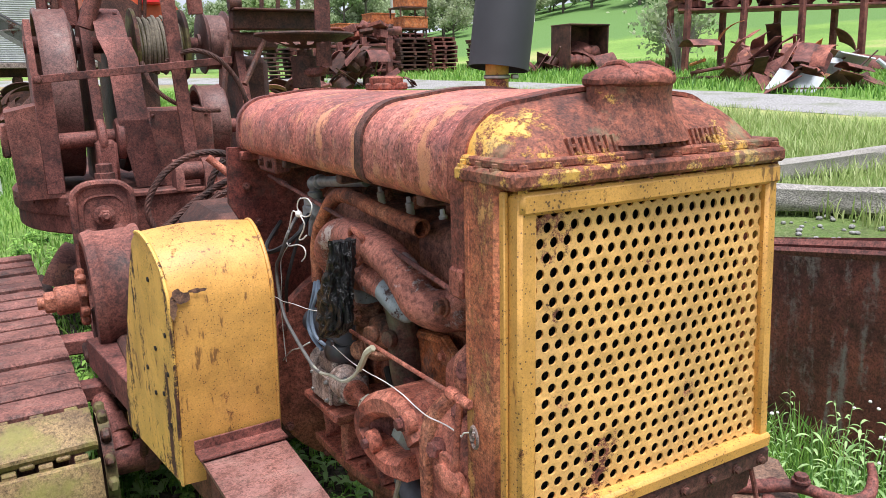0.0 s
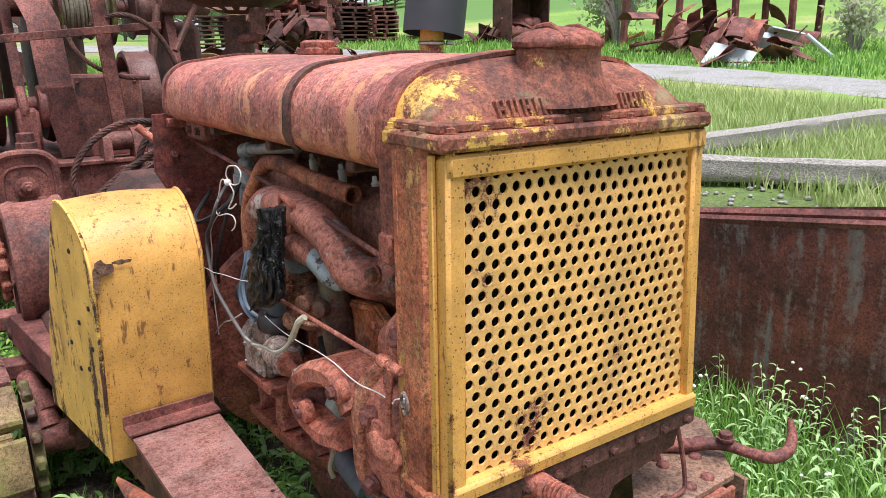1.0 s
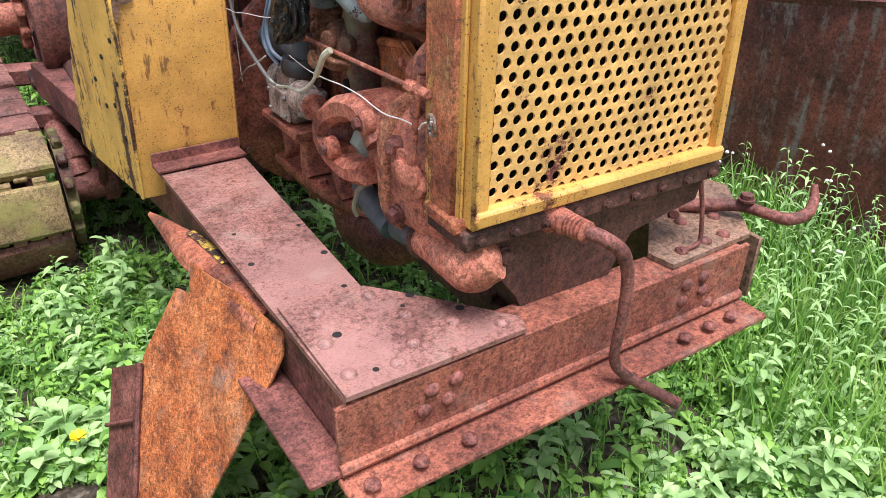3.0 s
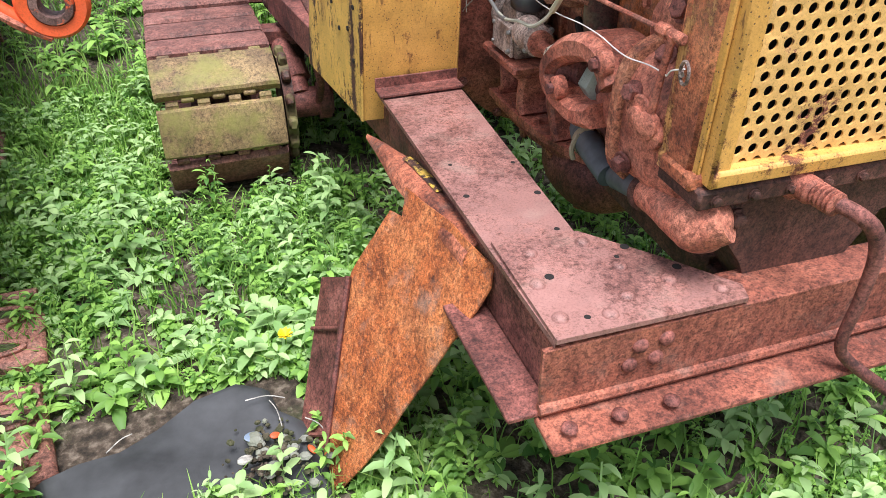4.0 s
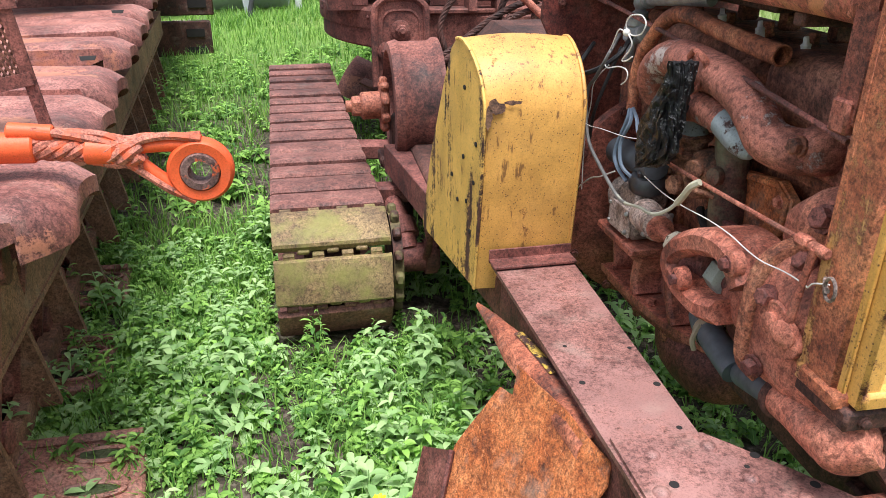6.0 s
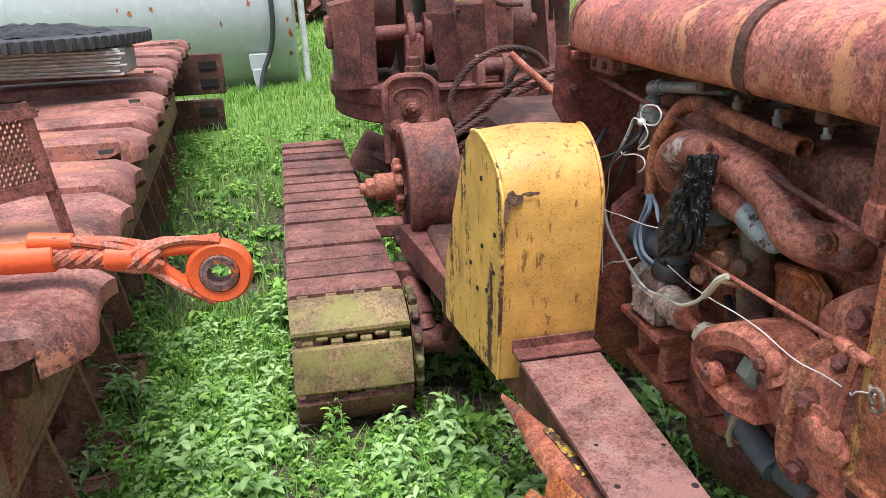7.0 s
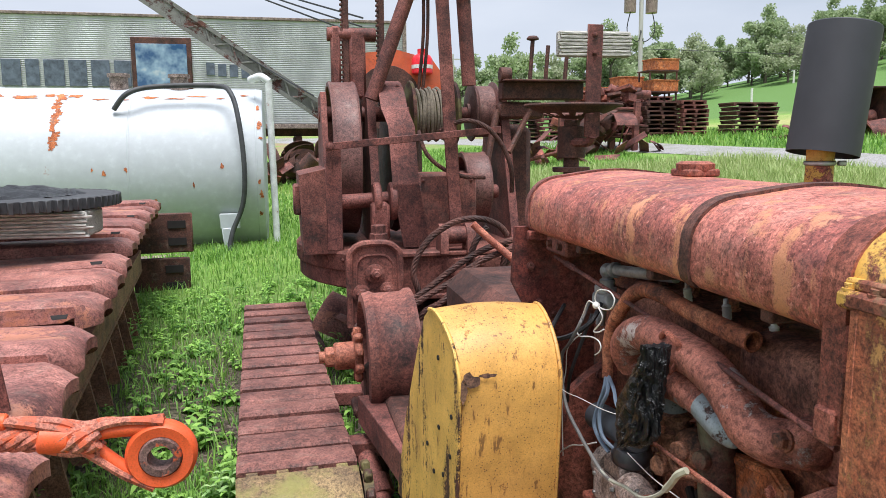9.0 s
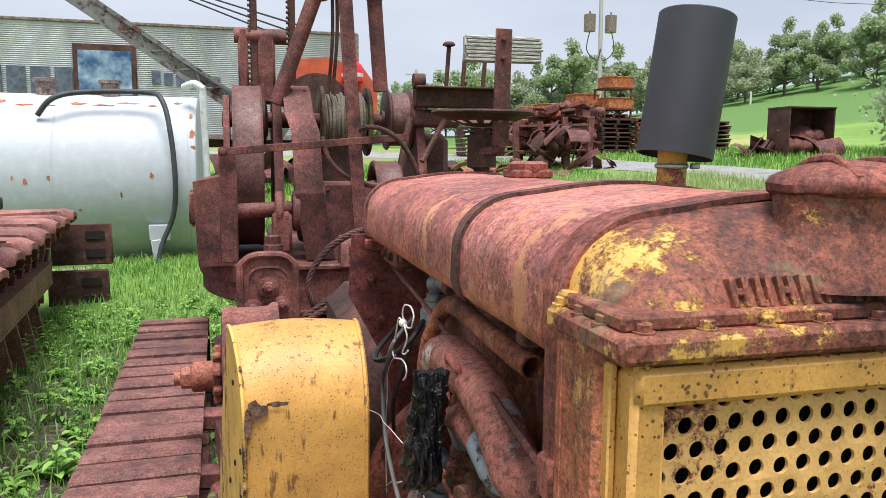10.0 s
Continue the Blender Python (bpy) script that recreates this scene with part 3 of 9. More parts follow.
# top tank: flange and rounded dome
b = Build()
b.box((0.300, 0.052, 1.518), (0.638, 0.165, 0.026), bev=0.006)
b.box((0.308, 0.06, 1.538), (0.632, 0.14, 0.016), bev=0.006)
for i in range(10):
    b.bolt((0.012 + i * 0.066, -0.012, 1.531), (0, 0, 1), 0.008, 0.009)
    b.cyl((0.012 + i * 0.066, -0.012, 1.494), (0.012 + i * 0.066, -0.012, 1.506), 0.009, n=8)
for i in range(3):
    b.bolt((-0.006, 0.03 + i * 0.045, 1.531), (0, 0, 1), 0.008, 0.009)
rings = []
prof = [(x, z) for x, z in hood_section(0.004) if z > 1.47]
for k in range(15):
    u = k / 14
    zs = math.sin(1.5708 * (0.03 + 0.97 * u)) ** 0.62
    y = 0.002 + 0.132 * u
    rings.append([(0.306 + (x - 0.306) * (0.92 + 0.085 * zs), y, 1.530 + (max(z, 1.530) - 1.530) * zs + 0.003 * noise.noise(Vector((x * 12, y * 12, z * 12)))) for x, z in prof])
b.rings(rings)
top = part("top_tank", b, m_tank_top, unit, "cast radiator top tank with flaking yellow paint and lichen")
b = Build()
def squeeze(b, y0, k):
    b.v = [(x, y0 + (y - y0) * k, z) for x, y, z in b.v]
    return b


b.lathe([(0.125, 1.555), (0.110, 1.578), (0.096, 1.596), (0.087, 1.612), (0.084, 1.630), (0.085, 1.650)], (0.306, 0.066, 0), (0, 0, 1), 36)
squeeze(cast(b, 0.003), 0.066, 0.70)
part("filler_neck", b, m_tank_top, top)
b = Build()
b.lathe([(0.084, 1.646), (0.090, 1.650), (0.091, 1.658), (0.086, 1.665), (0.068, 1.673), (0.035, 1.679), (0.01, 1.681)], (0.306, 0.066, 0), (0, 0, 1), 36)
for s_ in (-0.030, 0.034):
    b.tube([(0.306 + s_ * 1.3, 0.066 - 0.075, 1.662), (0.306 + s_, 0.035, 1.677), (0.306 + s_, 0.066, 1.682), (0.306 + s_, 0.10, 1.677), (0.306 + s_ * 1.3, 0.066 + 0.075, 1.662)], 0.0055, 8)
squeeze(cast(b, 0.003, 30.0), 0.066, 0.74)
part("filler_cap", b, m_red, top, "rusty round filler cap with raised ribs")
# raised maker's mark, as plain blocks along the dome
x = 0.115
for k, (w, tall) in enumerate([(0.022, 1), (0.019, 1), (0.019, 1), (0.008, 1), (0.02, 1), (0.014, 0.3), (0.02, 1), (0.021, 1), (0.022, 1), (0.019, 1), (0.024, 1), (0.018, 1), (0.02, 1), (0.018, 1)]):
    b = Build()
    hgt = 0.030 * tall
    b.box((x + w * 0.2, 0.009, 1.558), (w * 0.32, 0.012, hgt), (-22, 0, 0), 0.003)
    if tall == 1 and w > 0.01:
        b.box((x + w * 0.82, 0.009, 1.558), (w * 0.28, 0.012, hgt), (-22, 0, 0), 0.003)
        b.box((x + w * 0.5, 0.009 - 0.004 * (k % 2), 1.558 - 0.011 * (k % 2)), (w * 0.9, 0.010, hgt * 0.25), (-22, 0, 0), 0.002)
    part("raised_bar", b, m_tank_top, top)
    x += w + 0.007

# ---- hood ----
def hood_part(name, y0, y1, grow, material, steps=10, thick=0.004, label="", taper=0.0):
    b = Build()
    sec = hood_section(grow)
    inn = hood_section(grow - thick)
    rings = []
    for i in range(steps + 1):
        y = y0 + (y1 - y0) * i / steps
        loop = []
        for k, (x, z) in enumerate(sec):
            d = 0.0025 * noise.noise(Vector((x * 4, y * 4, z * 4)))
            loop.append((x, y, z + d))
        for x, z in reversed(inn):
            loop.append((x, y, z + 0.0025 * noise.noise(Vector((x * 4, y * 4, z * 4)))))
        rings.append(loop)
    b.rings(rings)
    return part(name, b, material, unit, label)


hood_rear = hood_part("hood_panel", 0.552, 1.478, 0.0, m_hood, 16, label="sun-bleached rusty orange sheet hood")
hood_part("hood_panel", 0.150, 0.545, 0.003, m_hood, 10, label="sun-bleached rusty orange sheet hood")
hood_part("hood_strap", 0.533, 0.565, 0.009, m_dark, 1, 0.006, "raised rusty joint strap")
hood_part("hood_strap", 0.126, 0.178, 0.011, m_red, 1, 0.007, "raised rusty joint strap")
hood_part("hood_strap", 1.462, 1.490, 0.006, m_rust, 1, 0.008, "rolled rusty rear lip")
b = Build()
b.box((0.335, 1.05, 1.645), (0.095, 0.095, 0.02), bev=0.006)
b.lathe([(0.05, 1.65), (0.052, 1.656), (0.052, 1.668), (0.04, 1.674)], (0.335, 1.05, 0), (0, 0, 1), 8)
part("fuel_cap", b, m_red, hood_rear, "low rusty octagonal fuel cap")
b = Build()
b.box((0.003, 0.148, 1.40), (0.012, 0.05, 0.16), bev=0.003)
b.box((0.004, 0.15, 1.33), (0.03, 0.04, 0.05), bev=0.004)
part("hood_bracket", b, m_red, hood_rear)

# radiator and hood draw in a little towards the top on the far side
for ob in unit.children_recursive:
    if ob.type == "MESH":
        for v in ob.data.vertices:
            v.co.x -= 0.033 * min(1.0, max(0.0, (v.co.x - 0.02) / 0.58)) * min(1.0, max(0.0, (v.co.z - 0.95) / 0.53))

# exhaust stack with a black tin sleeve over it
stack = thing("exhaust_stack", (0.70, 1.07, 1.45), "short rusty exhaust stack under a leaning black tin sleeve", "exhaust")
b = Build()
b.cyl((0.700, 1.065, 1.40), (0.708, 1.07, 1.74), 0.036, n=18)
part("pipe", b, rusty("stack_yellow", R_RED, (0.6, 0.36, 0.05), cover=0.55, patch=14.0), stack, "stub pipe with worn yellow paint")
b = Build()
b.cyl((0.704, 1.067, 1.658), (0.704, 1.067, 1.670), 0.041, n=18)
b.box((0.752, 1.04, 1.664), (0.025, 0.012, 0.014))
part("clamp", b, m_steel, stack, "steel hose clamp")
b = Build()
ax = Vector((0.16, 0.03, 1)).normalized()
b.lathe([(0.090, 0.0), (0.093, 0.0), (0.093, 0.345), (0.090, 0.348), (0.02, 0.35)], (0.712, 1.07, 1.688), ax, 32, caps=False)
part("sleeve", b, m_black, stack, "matt black tin sleeve")
b = Build()
b.cyl((0.5, 0.8, 1.35), (0.70, 1.065, 1.41), 0.04)
part("elbow", b, m_rust, stack)

# ---- engine ----
m_iron = rusty("engine_rust", ((0.14, 0.046, 0.030), (0.36, 0.128, 0.088), (0.58, 0.27, 0.19)), tone=4.0, grain=90.0, bump=0.55, dust=0.2, speck=0.18)
m_greasy = rusty("greasy_iron", ((0.05, 0.026, 0.018), (0.23, 0.098, 0.062), (0.48, 0.22, 0.13)), tone=9.0, bump=0.8, moss=(0.15, 0.17, 0.06), moss_at=0.64)
b = Build()
b.box((0.34, 0.80, 1.03), (0.34, 1.10, 0.56), bev=0.02)
b.box((0.34, 0.80, 1.29), (0.26, 1.05, 0.10), bev=0.03)
block = part("engine_block", cast(b), m_greasy, unit, "greasy rusted cast engine block with moss on its ledge")
b = Build()
b.box((0.19, 0.52, 1.155), (0.10, 0.42, 0.035), (0, -14, 0), 0.012)
part("ledge", cast(b), m_greasy, block, "sloping mossy ledge")
b = Build()
b.box((0.165, 0.50, 0.93), (0.06, 0.36, 0.10), bev=0.02)
part("boss", cast(b), m_greasy, block)
for y in (0.62, 0.74, 0.86, 0.98):
    b = Build()
    b.box((0.17, y, 0.93), (0.035, 0.022, 0.30), bev=0.006)
    part("rib", cast(b), m_greasy, block)
b = Build()
loft(b, [(0.20, 0.23, 1.275, 0.07, 0.055), (0.24, 0.225, 1.28, 0.085, 0.075), (0.40, 0.225, 1.285, 0.088, 0.078), (0.55, 0.23, 1.285, 0.085, 0.072), (0.60, 0.235, 1.28, 0.07, 0.055)])
loft(b, [(0.66, 0.25, 1.275, 0.07, 0.055), (0.70, 0.245, 1.28, 0.085, 0.07), (1.08, 0.245, 1.28, 0.085, 0.07), (1.14, 0.25, 1.27, 0.06, 0.05)])
b.box((0.21, 0.40, 1.345), (0.05, 0.07, 0.03), (0, 10, 8), 0.01)
b.box((0.20, 0.29, 1.338), (0.04, 0.04, 0.035), (0, 10, -12), 0.008)
head = part("cylinder_head", cast(b, 0.004, 14.0), rusty("dull_head_rust", ((0.06, 0.032, 0.024), (0.24, 0.112, 0.082), (0.46, 0.24, 0.18)), tone=8.0, bump=0.9), unit, "lumpy dull rusty cylinder heads")
bolts_on(head, [((0.24, y, 1.352), (0, 0, 1)) for y in (0.24, 0.33, 0.45, 0.58, 0.74, 0.9, 1.05)], 0.012, 0.028, m_greasy)
b = Build()
for y in (0.3, 0.48, 0.66, 0.84, 1.02):
    b.box((0.36, y, 1.375), (0.05, 0.03, 0.06), bev=0.006)
    b.cyl((0.36, y + 0.02, 1.39), (0.36, y + 0.07, 1.39), 0.012, n=8)
b.cyl((0.36, 0.25, 1.39), (0.36, 1.1, 1.39), 0.011, n=8)
part("rocker_gear", b, m_greasy, head, "dark valve rocker gear")
b = Build()
b.prism([(0.655, 1.092), (0.605, 0.968), (0.43, 0.972), (0.375, 1.03), (0.375, 1.105), (0.42, 1.128)], 0.016, Matrix(((0, 0, 1, 0.118), (1, 0, 0, 0), (0, 1, 0, 0), (0, 0, 0, 1))))
band(b, [(0.64, 1.08), (0.60, 0.98), (0.44, 0.984), (0.39, 1.03), (0.39, 1.10), (0.43, 1.117), (0.64, 1.083)], 0.112, 0.122, 0.007)
cover = part("side_cover", cast(b, 0.003), rusty("flaking_cover", ((0.15, 0.045, 0.018), (0.44, 0.15, 0.05), (0.62, 0.31, 0.14)), tone=9.0, bump=1.0, dust=0.4, moss=(0.12, 0.14, 0.05), moss_at=0.66), block, "orange rusted inspection cover with a raised edge")
bolts_on(cover, [((0.116, y, z), (-1, 0, 0)) for y, z in ((0.60, 1.05), (0.59, 0.995), (0.45, 0.998), (0.41, 1.09))], 0.010, 0.012, m_iron)
for x, y, z in ((0.20, 0.39, 1.325), (0.20, 0.538, 1.330), (0.20, 0.70, 1.338), (0.20, 0.86, 1.345)):
    b = Build()
    b.lathe([(0.015, -0.02), (0.015, 0.0), (0.010, 0.002)] + [(0.0105 - 0.0012 * (k % 2), 0.004 + 0.005 * k) for k in range(7)] + [(0.006, 0.038), (0.005, 0.05)], (x, y, z), (-0.15, 0, 1), 12)
    part("spark_plug", b, m_wirewhite, block, "pale ribbed spark plug in the head")

m_pipe = rusty("worn_manifold", ((0.17, 0.072, 0.056), (0.38, 0.160, 0.122), (0.52, 0.25, 0.195)), (0.50, 0.42, 0.40), cover=0.33, patch=7.0, grain=120.0, bump=0.9)
b = Build()
b.tube([(0.085, 0.90, 1.185), (0.062, 0.900, 1.222), (0.055, 0.872, 1.262), (0.055, 0.81, 1.292), (0.055, 0.735, 1.302), (0.055, 0.655, 1.300), (0.055, 0.57, 1.294), (0.055, 0.494, 1.277), (0.055, 0.442, 1.250), (0.06, 0.405, 1.220), (0.078, 0.36, 1.210), (0.115, 0.335, 1.212)],
       [0.036, 0.039, 0.040, 0.041, 0.042, 0.042, 0.041, 0.040, 0.040, 0.041, 0.043, 0.042], 22)
b.blob((0.108, 0.328, 1.214), (0.042, 0.040, 0.042), rough=0.2, power=0.7)
cast(b, 0.002, 16.0)
b.box((0.150, 0.32, 1.206), (0.03, 0.11, 0.10), (0, 0, 0), 0.025)
manifold = part("exhaust_manifold", b, m_pipe, unit, "thick arched rusty exhaust manifold with bare worn patches")
bolts_on(manifold, [((0.068, 0.325, 1.228), (-1, -0.1, 0.15))], 0.015, 0.018, m_greasy)
b = Build()
hole_c = Vector((0.012, 0.625, 1.314))
b.tube([hole_c + Vector((0.012 * math.cos(a) ** 2, 0.034 * math.cos(a) * (1 + 0.15 * math.sin(3 * a)), 0.040 * math.sin(a) - 0.012)) for a in [k * 0.4488 for k in range(15)]], 0.0065, 8, 3)
part("torn_rim", cast(b, 0.004, 40.0), m_iron, manifold, "ragged rusted edge of the hole")
b = Build()
b.tube([(0.06, 0.74, 1.20), (0.05, 0.665, 1.218), (0.05, 0.60, 1.223), (0.05, 0.526, 1.215), (0.05, 0.467, 1.194)], [0.032, 0.033, 0.033, 0.031, 0.027], 16)
part("branch_pipe", cast(b), m_pipe, manifold, "lower branch pipe")
b = Build()
b.tube([(0.0495, 0.535, 1.217), (0.0495, 0.50, 1.207), (0.0495, 0.467, 1.195), (0.05, 0.444, 1.186), (0.05, 0.428, 1.182)], [0.0318, 0.031, 0.0285, 0.021, 0.010], 16)
part("broken_end", cast(b, 0.002), rusty("blue_grey_steel", R_DARK, (0.27, 0.31, 0.33), cover=0.62, patch=16.0, bump=0.5), manifold, "broken tip of bare blue-grey steel")
b = Build()
b.tube([(0.05, 0.974, 1.135), (0.055, 0.985, 1.217), (0.062, 0.970, 1.280), (0.073, 0.926, 1.343), (0.080, 0.870, 1.378), (0.086, 0.80, 1.386), (0.092, 0.72, 1.376), (0.098, 0.64, 1.367), (0.104, 0.57, 1.360), (0.110, 0.481, 1.354)], [0.014, 0.015, 0.017, 0.018, 0.0195, 0.0195, 0.0195, 0.0195, 0.020, 0.021], 16, caps=False)
b.tube([(0.110, 0.481, 1.354), (0.104, 0.57, 1.360)], 0.0172, 16, caps=False)
b.lathe([(0.0172, 0), (0.021, 0.0)], (0.110, 0.481, 1.354), (0.07, -1, -0.07), 16, caps=False)
breather = part("breather_pipe", cast(b, 0.002), rusty("orange_pipe", ((0.11, 0.035, 0.02), (0.38, 0.14, 0.075), (0.60, 0.30, 0.17)), tone=6.0, grain=110.0, bump=0.9), unit, "long bent rusty pipe with an open end")
# black plug in the bore: the shade inside the pipe put in as colour
b = Build()
b.cyl((0.104, 0.56, 1.359), (0.1035, 0.575, 1.361), 0.0170, n=16, bev=0.0005)
part("pipe_throat", b, m_void, breather)
b = Build()
b.tube([(0.12, 1.14, 1.315), (0.12, 1.142, 1.350), (0.12, 1.138, 1.376), (0.12, 1.11, 1.387), (0.12, 1.06, 1.392), (0.12, 0.95, 1.404), (0.13, 0.80, 1.42)], 0.0145, 12)
for p, ax in (((0.12, 1.14, 1.335), (0, 0, 1)), ((0.12, 1.105, 1.387), (0, -1, 0.1))):
    b.lathe([(0.017, 0), (0.021, 0.003), (0.021, 0.018), (0.017, 0.021)], p, ax, 14)
b.blob((0.12, 1.137, 1.378), (0.022, 0.022, 0.022), rough=0.04)
m_galv = plain("galvanised_pipe", (0.24, 0.245, 0.25), 0.5, 0.3, 0.4, 40.0)
fuel_pipe = part("fuel_pipe", b, m_galv, unit, "grey pipe with a screwed elbow")
b = Build()
b.box((0.12, 1.155, 1.295), (0.05, 0.06, 0.045), (0, 0, 12), 0.008)
b.lathe([(0.026, 0), (0.030, 0.004), (0.030, 0.02), (0.02, 0.026)], (0.12, 1.15, 1.315), (0, 0, 1), 14)
b.lathe([(0.020, 0), (0.024, 0.003), (0.024, 0.03), (0.016, 0.034)], (0.115, 1.10, 1.305), (-0.2, -1, 0.1), 8)
b.tube([(0.12, 1.16, 1.29), (0.12, 1.17, 1.26), (0.12, 1.18, 1.22)], 0.013, 10)
part("fuel_valve", b, plain("dull_zinc", (0.33, 0.335, 0.34), 0.55, 0.2, 0.4, 30.0), fuel_pipe, "pale grey fuel valve body")

# magneto: base, housing, dark cap, nose and coupling
b = Build()
b.box((0.078, 0.905, 0.862), (0.112, 0.125, 0.082), (0, 0, 3), 0.012)
b.box((0.08, 0.905, 0.925), (0.095, 0.105, 0.06), (0, 0, 3), 0.022)
b.lathe([(0.040, 0), (0.047, 0.006), (0.047, 0.03), (0.036, 0.036)], (0.07, 0.975, 0.90), (-0.15, 1, 0), 18)
magneto = part("magneto", b, m_grey, unit, "dirty grey alloy magneto with a dark cap")
b = Build()
b.box((0.019, 0.905, 0.866), (0.008, 0.116, 0.074), (0, 0, 3), 0.003)
plate_ = part("end_plate", b, rusty("scraped_alloy", ((0.12, 0.09, 0.07), (0.33, 0.31, 0.29), (0.50, 0.48, 0.46)), tone=16.0, rough=0.5), magneto, "pale scraped cover plate")
bolts_on(plate_, [((0.014, y, z), (-1, 0, 0)) for y, z in ((0.955, 0.892), (0.857, 0.893), (0.955, 0.842), (0.857, 0.843))], 0.005, 0.007, m_steel)
b = Build()
b.lathe([(0.046, 0.0), (0.050, 0.006), (0.050, 0.025), (0.042, 0.042), (0.022, 0.050), (0.004, 0.052)], (0.078, 0.885, 0.948), (-0.1, -0.1, 1), 24)
for k in range(4):
    a = 0.5 + k * 1.5708
    b.lathe([(0.009, 0), (0.011, 0.003), (0.010, 0.022), (0.006, 0.026)], (0.078 + 0.030 * math.cos(a), 0.885 + 0.030 * math.sin(a), 0.982), (0.4 * math.cos(a), 0.4 * math.sin(a), 1), 10)
part("distributor_cap", b, plain("glossy_bakelite", (0.035, 0.036, 0.040), 0.28, 0, 0.5, 30.0), magneto, "dark glossy distributor cap")
b = Build()
b.lathe([(0.036, 0), (0.041, 0.006), (0.041, 0.040), (0.036, 0.046), (0.034, 0.080), (0.038, 0.086), (0.038, 0.108), (0.030, 0.114)], (0.058, 0.848, 0.897), (-0.12, -1, 0.08), 24)
nose = part("nose", b, rusty("chalky_alloy", ((0.17, 0.12, 0.10), (0.44, 0.40, 0.37), (0.60, 0.57, 0.54)), tone=22.0, rough=0.6), magneto, "chalky round drive housing")
bolts_on(nose, [((0.05 + 0.039 * math.cos(a), 0.755, 0.903 + 0.039 * math.sin(a)), (-0.12, -1, 0.08)) for a in (0.6, 2.2, 3.7, 5.3)], 0.0055, 0.007, m_steel)
b = Build()
b.lathe([(0.028, 0), (0.031, 0.003), (0.031, 0.022), (0.020, 0.026), (0.014, 0.028), (0.0135, 0.125)], (0.044, 0.738, 0.905), (-0.1, -1, 0.04), 18)
part("coupling_shaft", b, m_iron, magneto, "rusty drive coupling and shaft")
b = Build()
b.lathe([(0.024, 0), (0.031, 0.004), (0.031, 0.028), (0.024, 0.032)], (0.033, 0.628, 0.913), (-0.1, -1, 0.04), 8)
part("coupling_nut", b, rusty("pale_nut", R_DARK, (0.42, 0.38, 0.30), cover=0.6, patch=16.0), magneto, "pale worn coupling nut")
b = Build()
b.lathe([(0.030, 0), (0.037, 0.006), (0.037, 0.24), (0.034, 0.247), (0.020, 0.25)], (0.075, 1.09, 0.990), (0, -1, 0.13), 22)
b.lathe([(0.0385, 0.05), (0.0385, 0.06)], (0.075, 1.09, 0.990), (0, -1, 0.13), 22, caps=False)
part("ignition_coil", b, plain("dark_coil", (0.075, 0.085, 0.10), 0.5, 0, 0.4, 16.0), unit, "dark blue-grey coil above the magneto")

# ribbed pedestal, curved crankcase flange and sump
b = Build()
b.box((0.085, 0.915, 0.805), (0.15, 0.215, 0.022), (0, 0, 2), 0.006)
b.box((0.09, 0.915, 0.788), (0.13, 0.19, 0.02), (0, 0, 2), 0.006)
band(b, bend([(1.0, 0.785), (0.985, 0.74), (0.975, 0.70), (0.99, 0.672)]), 0.05, 0.16, 0.011)
band(b, bend([(0.83, 0.785), (0.842, 0.74), (0.845, 0.70), (0.825, 0.672)]), 0.045, 0.17, 0.016)
b.box((0.14, 0.91, 0.73), (0.02, 0.16, 0.12), bev=0.006)
band(b, bend([(0.74, 0.83), (0.715, 0.77), (0.69, 0.71), (0.66, 0.672)]), 0.07, 0.2, 0.014)
b.box((0.15, 0.75, 0.76), (0.06, 0.24, 0.20), (0, 0, 0), 0.03)
pedestal = part("magneto_pedestal", cast(b), m_iron, unit, "ribbed cast pedestal with an arched opening")
flange = [(0.034, 1.02), (0.036, 0.90), (0.042, 0.78), (0.060, 0.69), (0.085, 0.61), (0.120, 0.535), (0.165, 0.48), (0.30, 0.44), (0.36, 0.75), (0.30, 1.04)]
b = Build()
b.prism(flange, 0.020, Matrix.Translation((0, 0, 0.655)))
b.prism([(0.02 + x * 0.96, y * 0.98 + 0.015) for x, y in flange], 0.020, Matrix.Translation((0, 0, 0.628)))
foot = part("crankcase_flange", cast(b, 0.003), m_iron, unit, "curved bolted rusty crankcase flange")
bolts_on(foot, [((x, y, 0.675), (0, 0, 1)) for x, y in ((0.058, 0.99), (0.062, 0.89), (0.070, 0.77), (0.090, 0.69), (0.115, 0.61), (0.15, 0.53))], 0.012, 0.014, m_iron)
bolts_on(foot, [((x, y, 0.630), (0, 0, -1)) for x, y in ((0.065, 0.83), (0.085, 0.70), (0.12, 0.60))], 0.011, 0.022, m_greasy)
b = Build()
b.blob((0.20, 0.66, 0.585), (0.125, 0.18, 0.085), rough=0.06, power=0.8, n=24, k=14)
b.box((0.28, 0.80, 0.70), (0.24, 0.95, 0.24), bev=0.05)
sump = part("sump", b, m_rust, unit, "rusty rounded sump hanging below the flange")
bolts_on(sump, [((0.13, 0.60, 0.525), (-0.3, -0.2, -1))], 0.014, 0.02, m_greasy)
b = Build()
b.blob((0.24, 1.25, 0.78), (0.17, 0.06, 0.30), rough=0.06, power=0.75, n=20)
b.lathe([(0.31, 0), (0.33, 0.01), (0.33, 0.05), (0.31, 0.06)], (0.28, 1.17, 0.80), (0, 1, 0), 40)
b.lathe([(0.20, -0.01), (0.23, -0.012), (0.25, 0.0), (0.31, 0.004)], (0.28, 1.17, 0.80), (0, 1, 0), 40)
bell = part("bell_housing", b, m_red, unit, "round rusty flywheel housing")
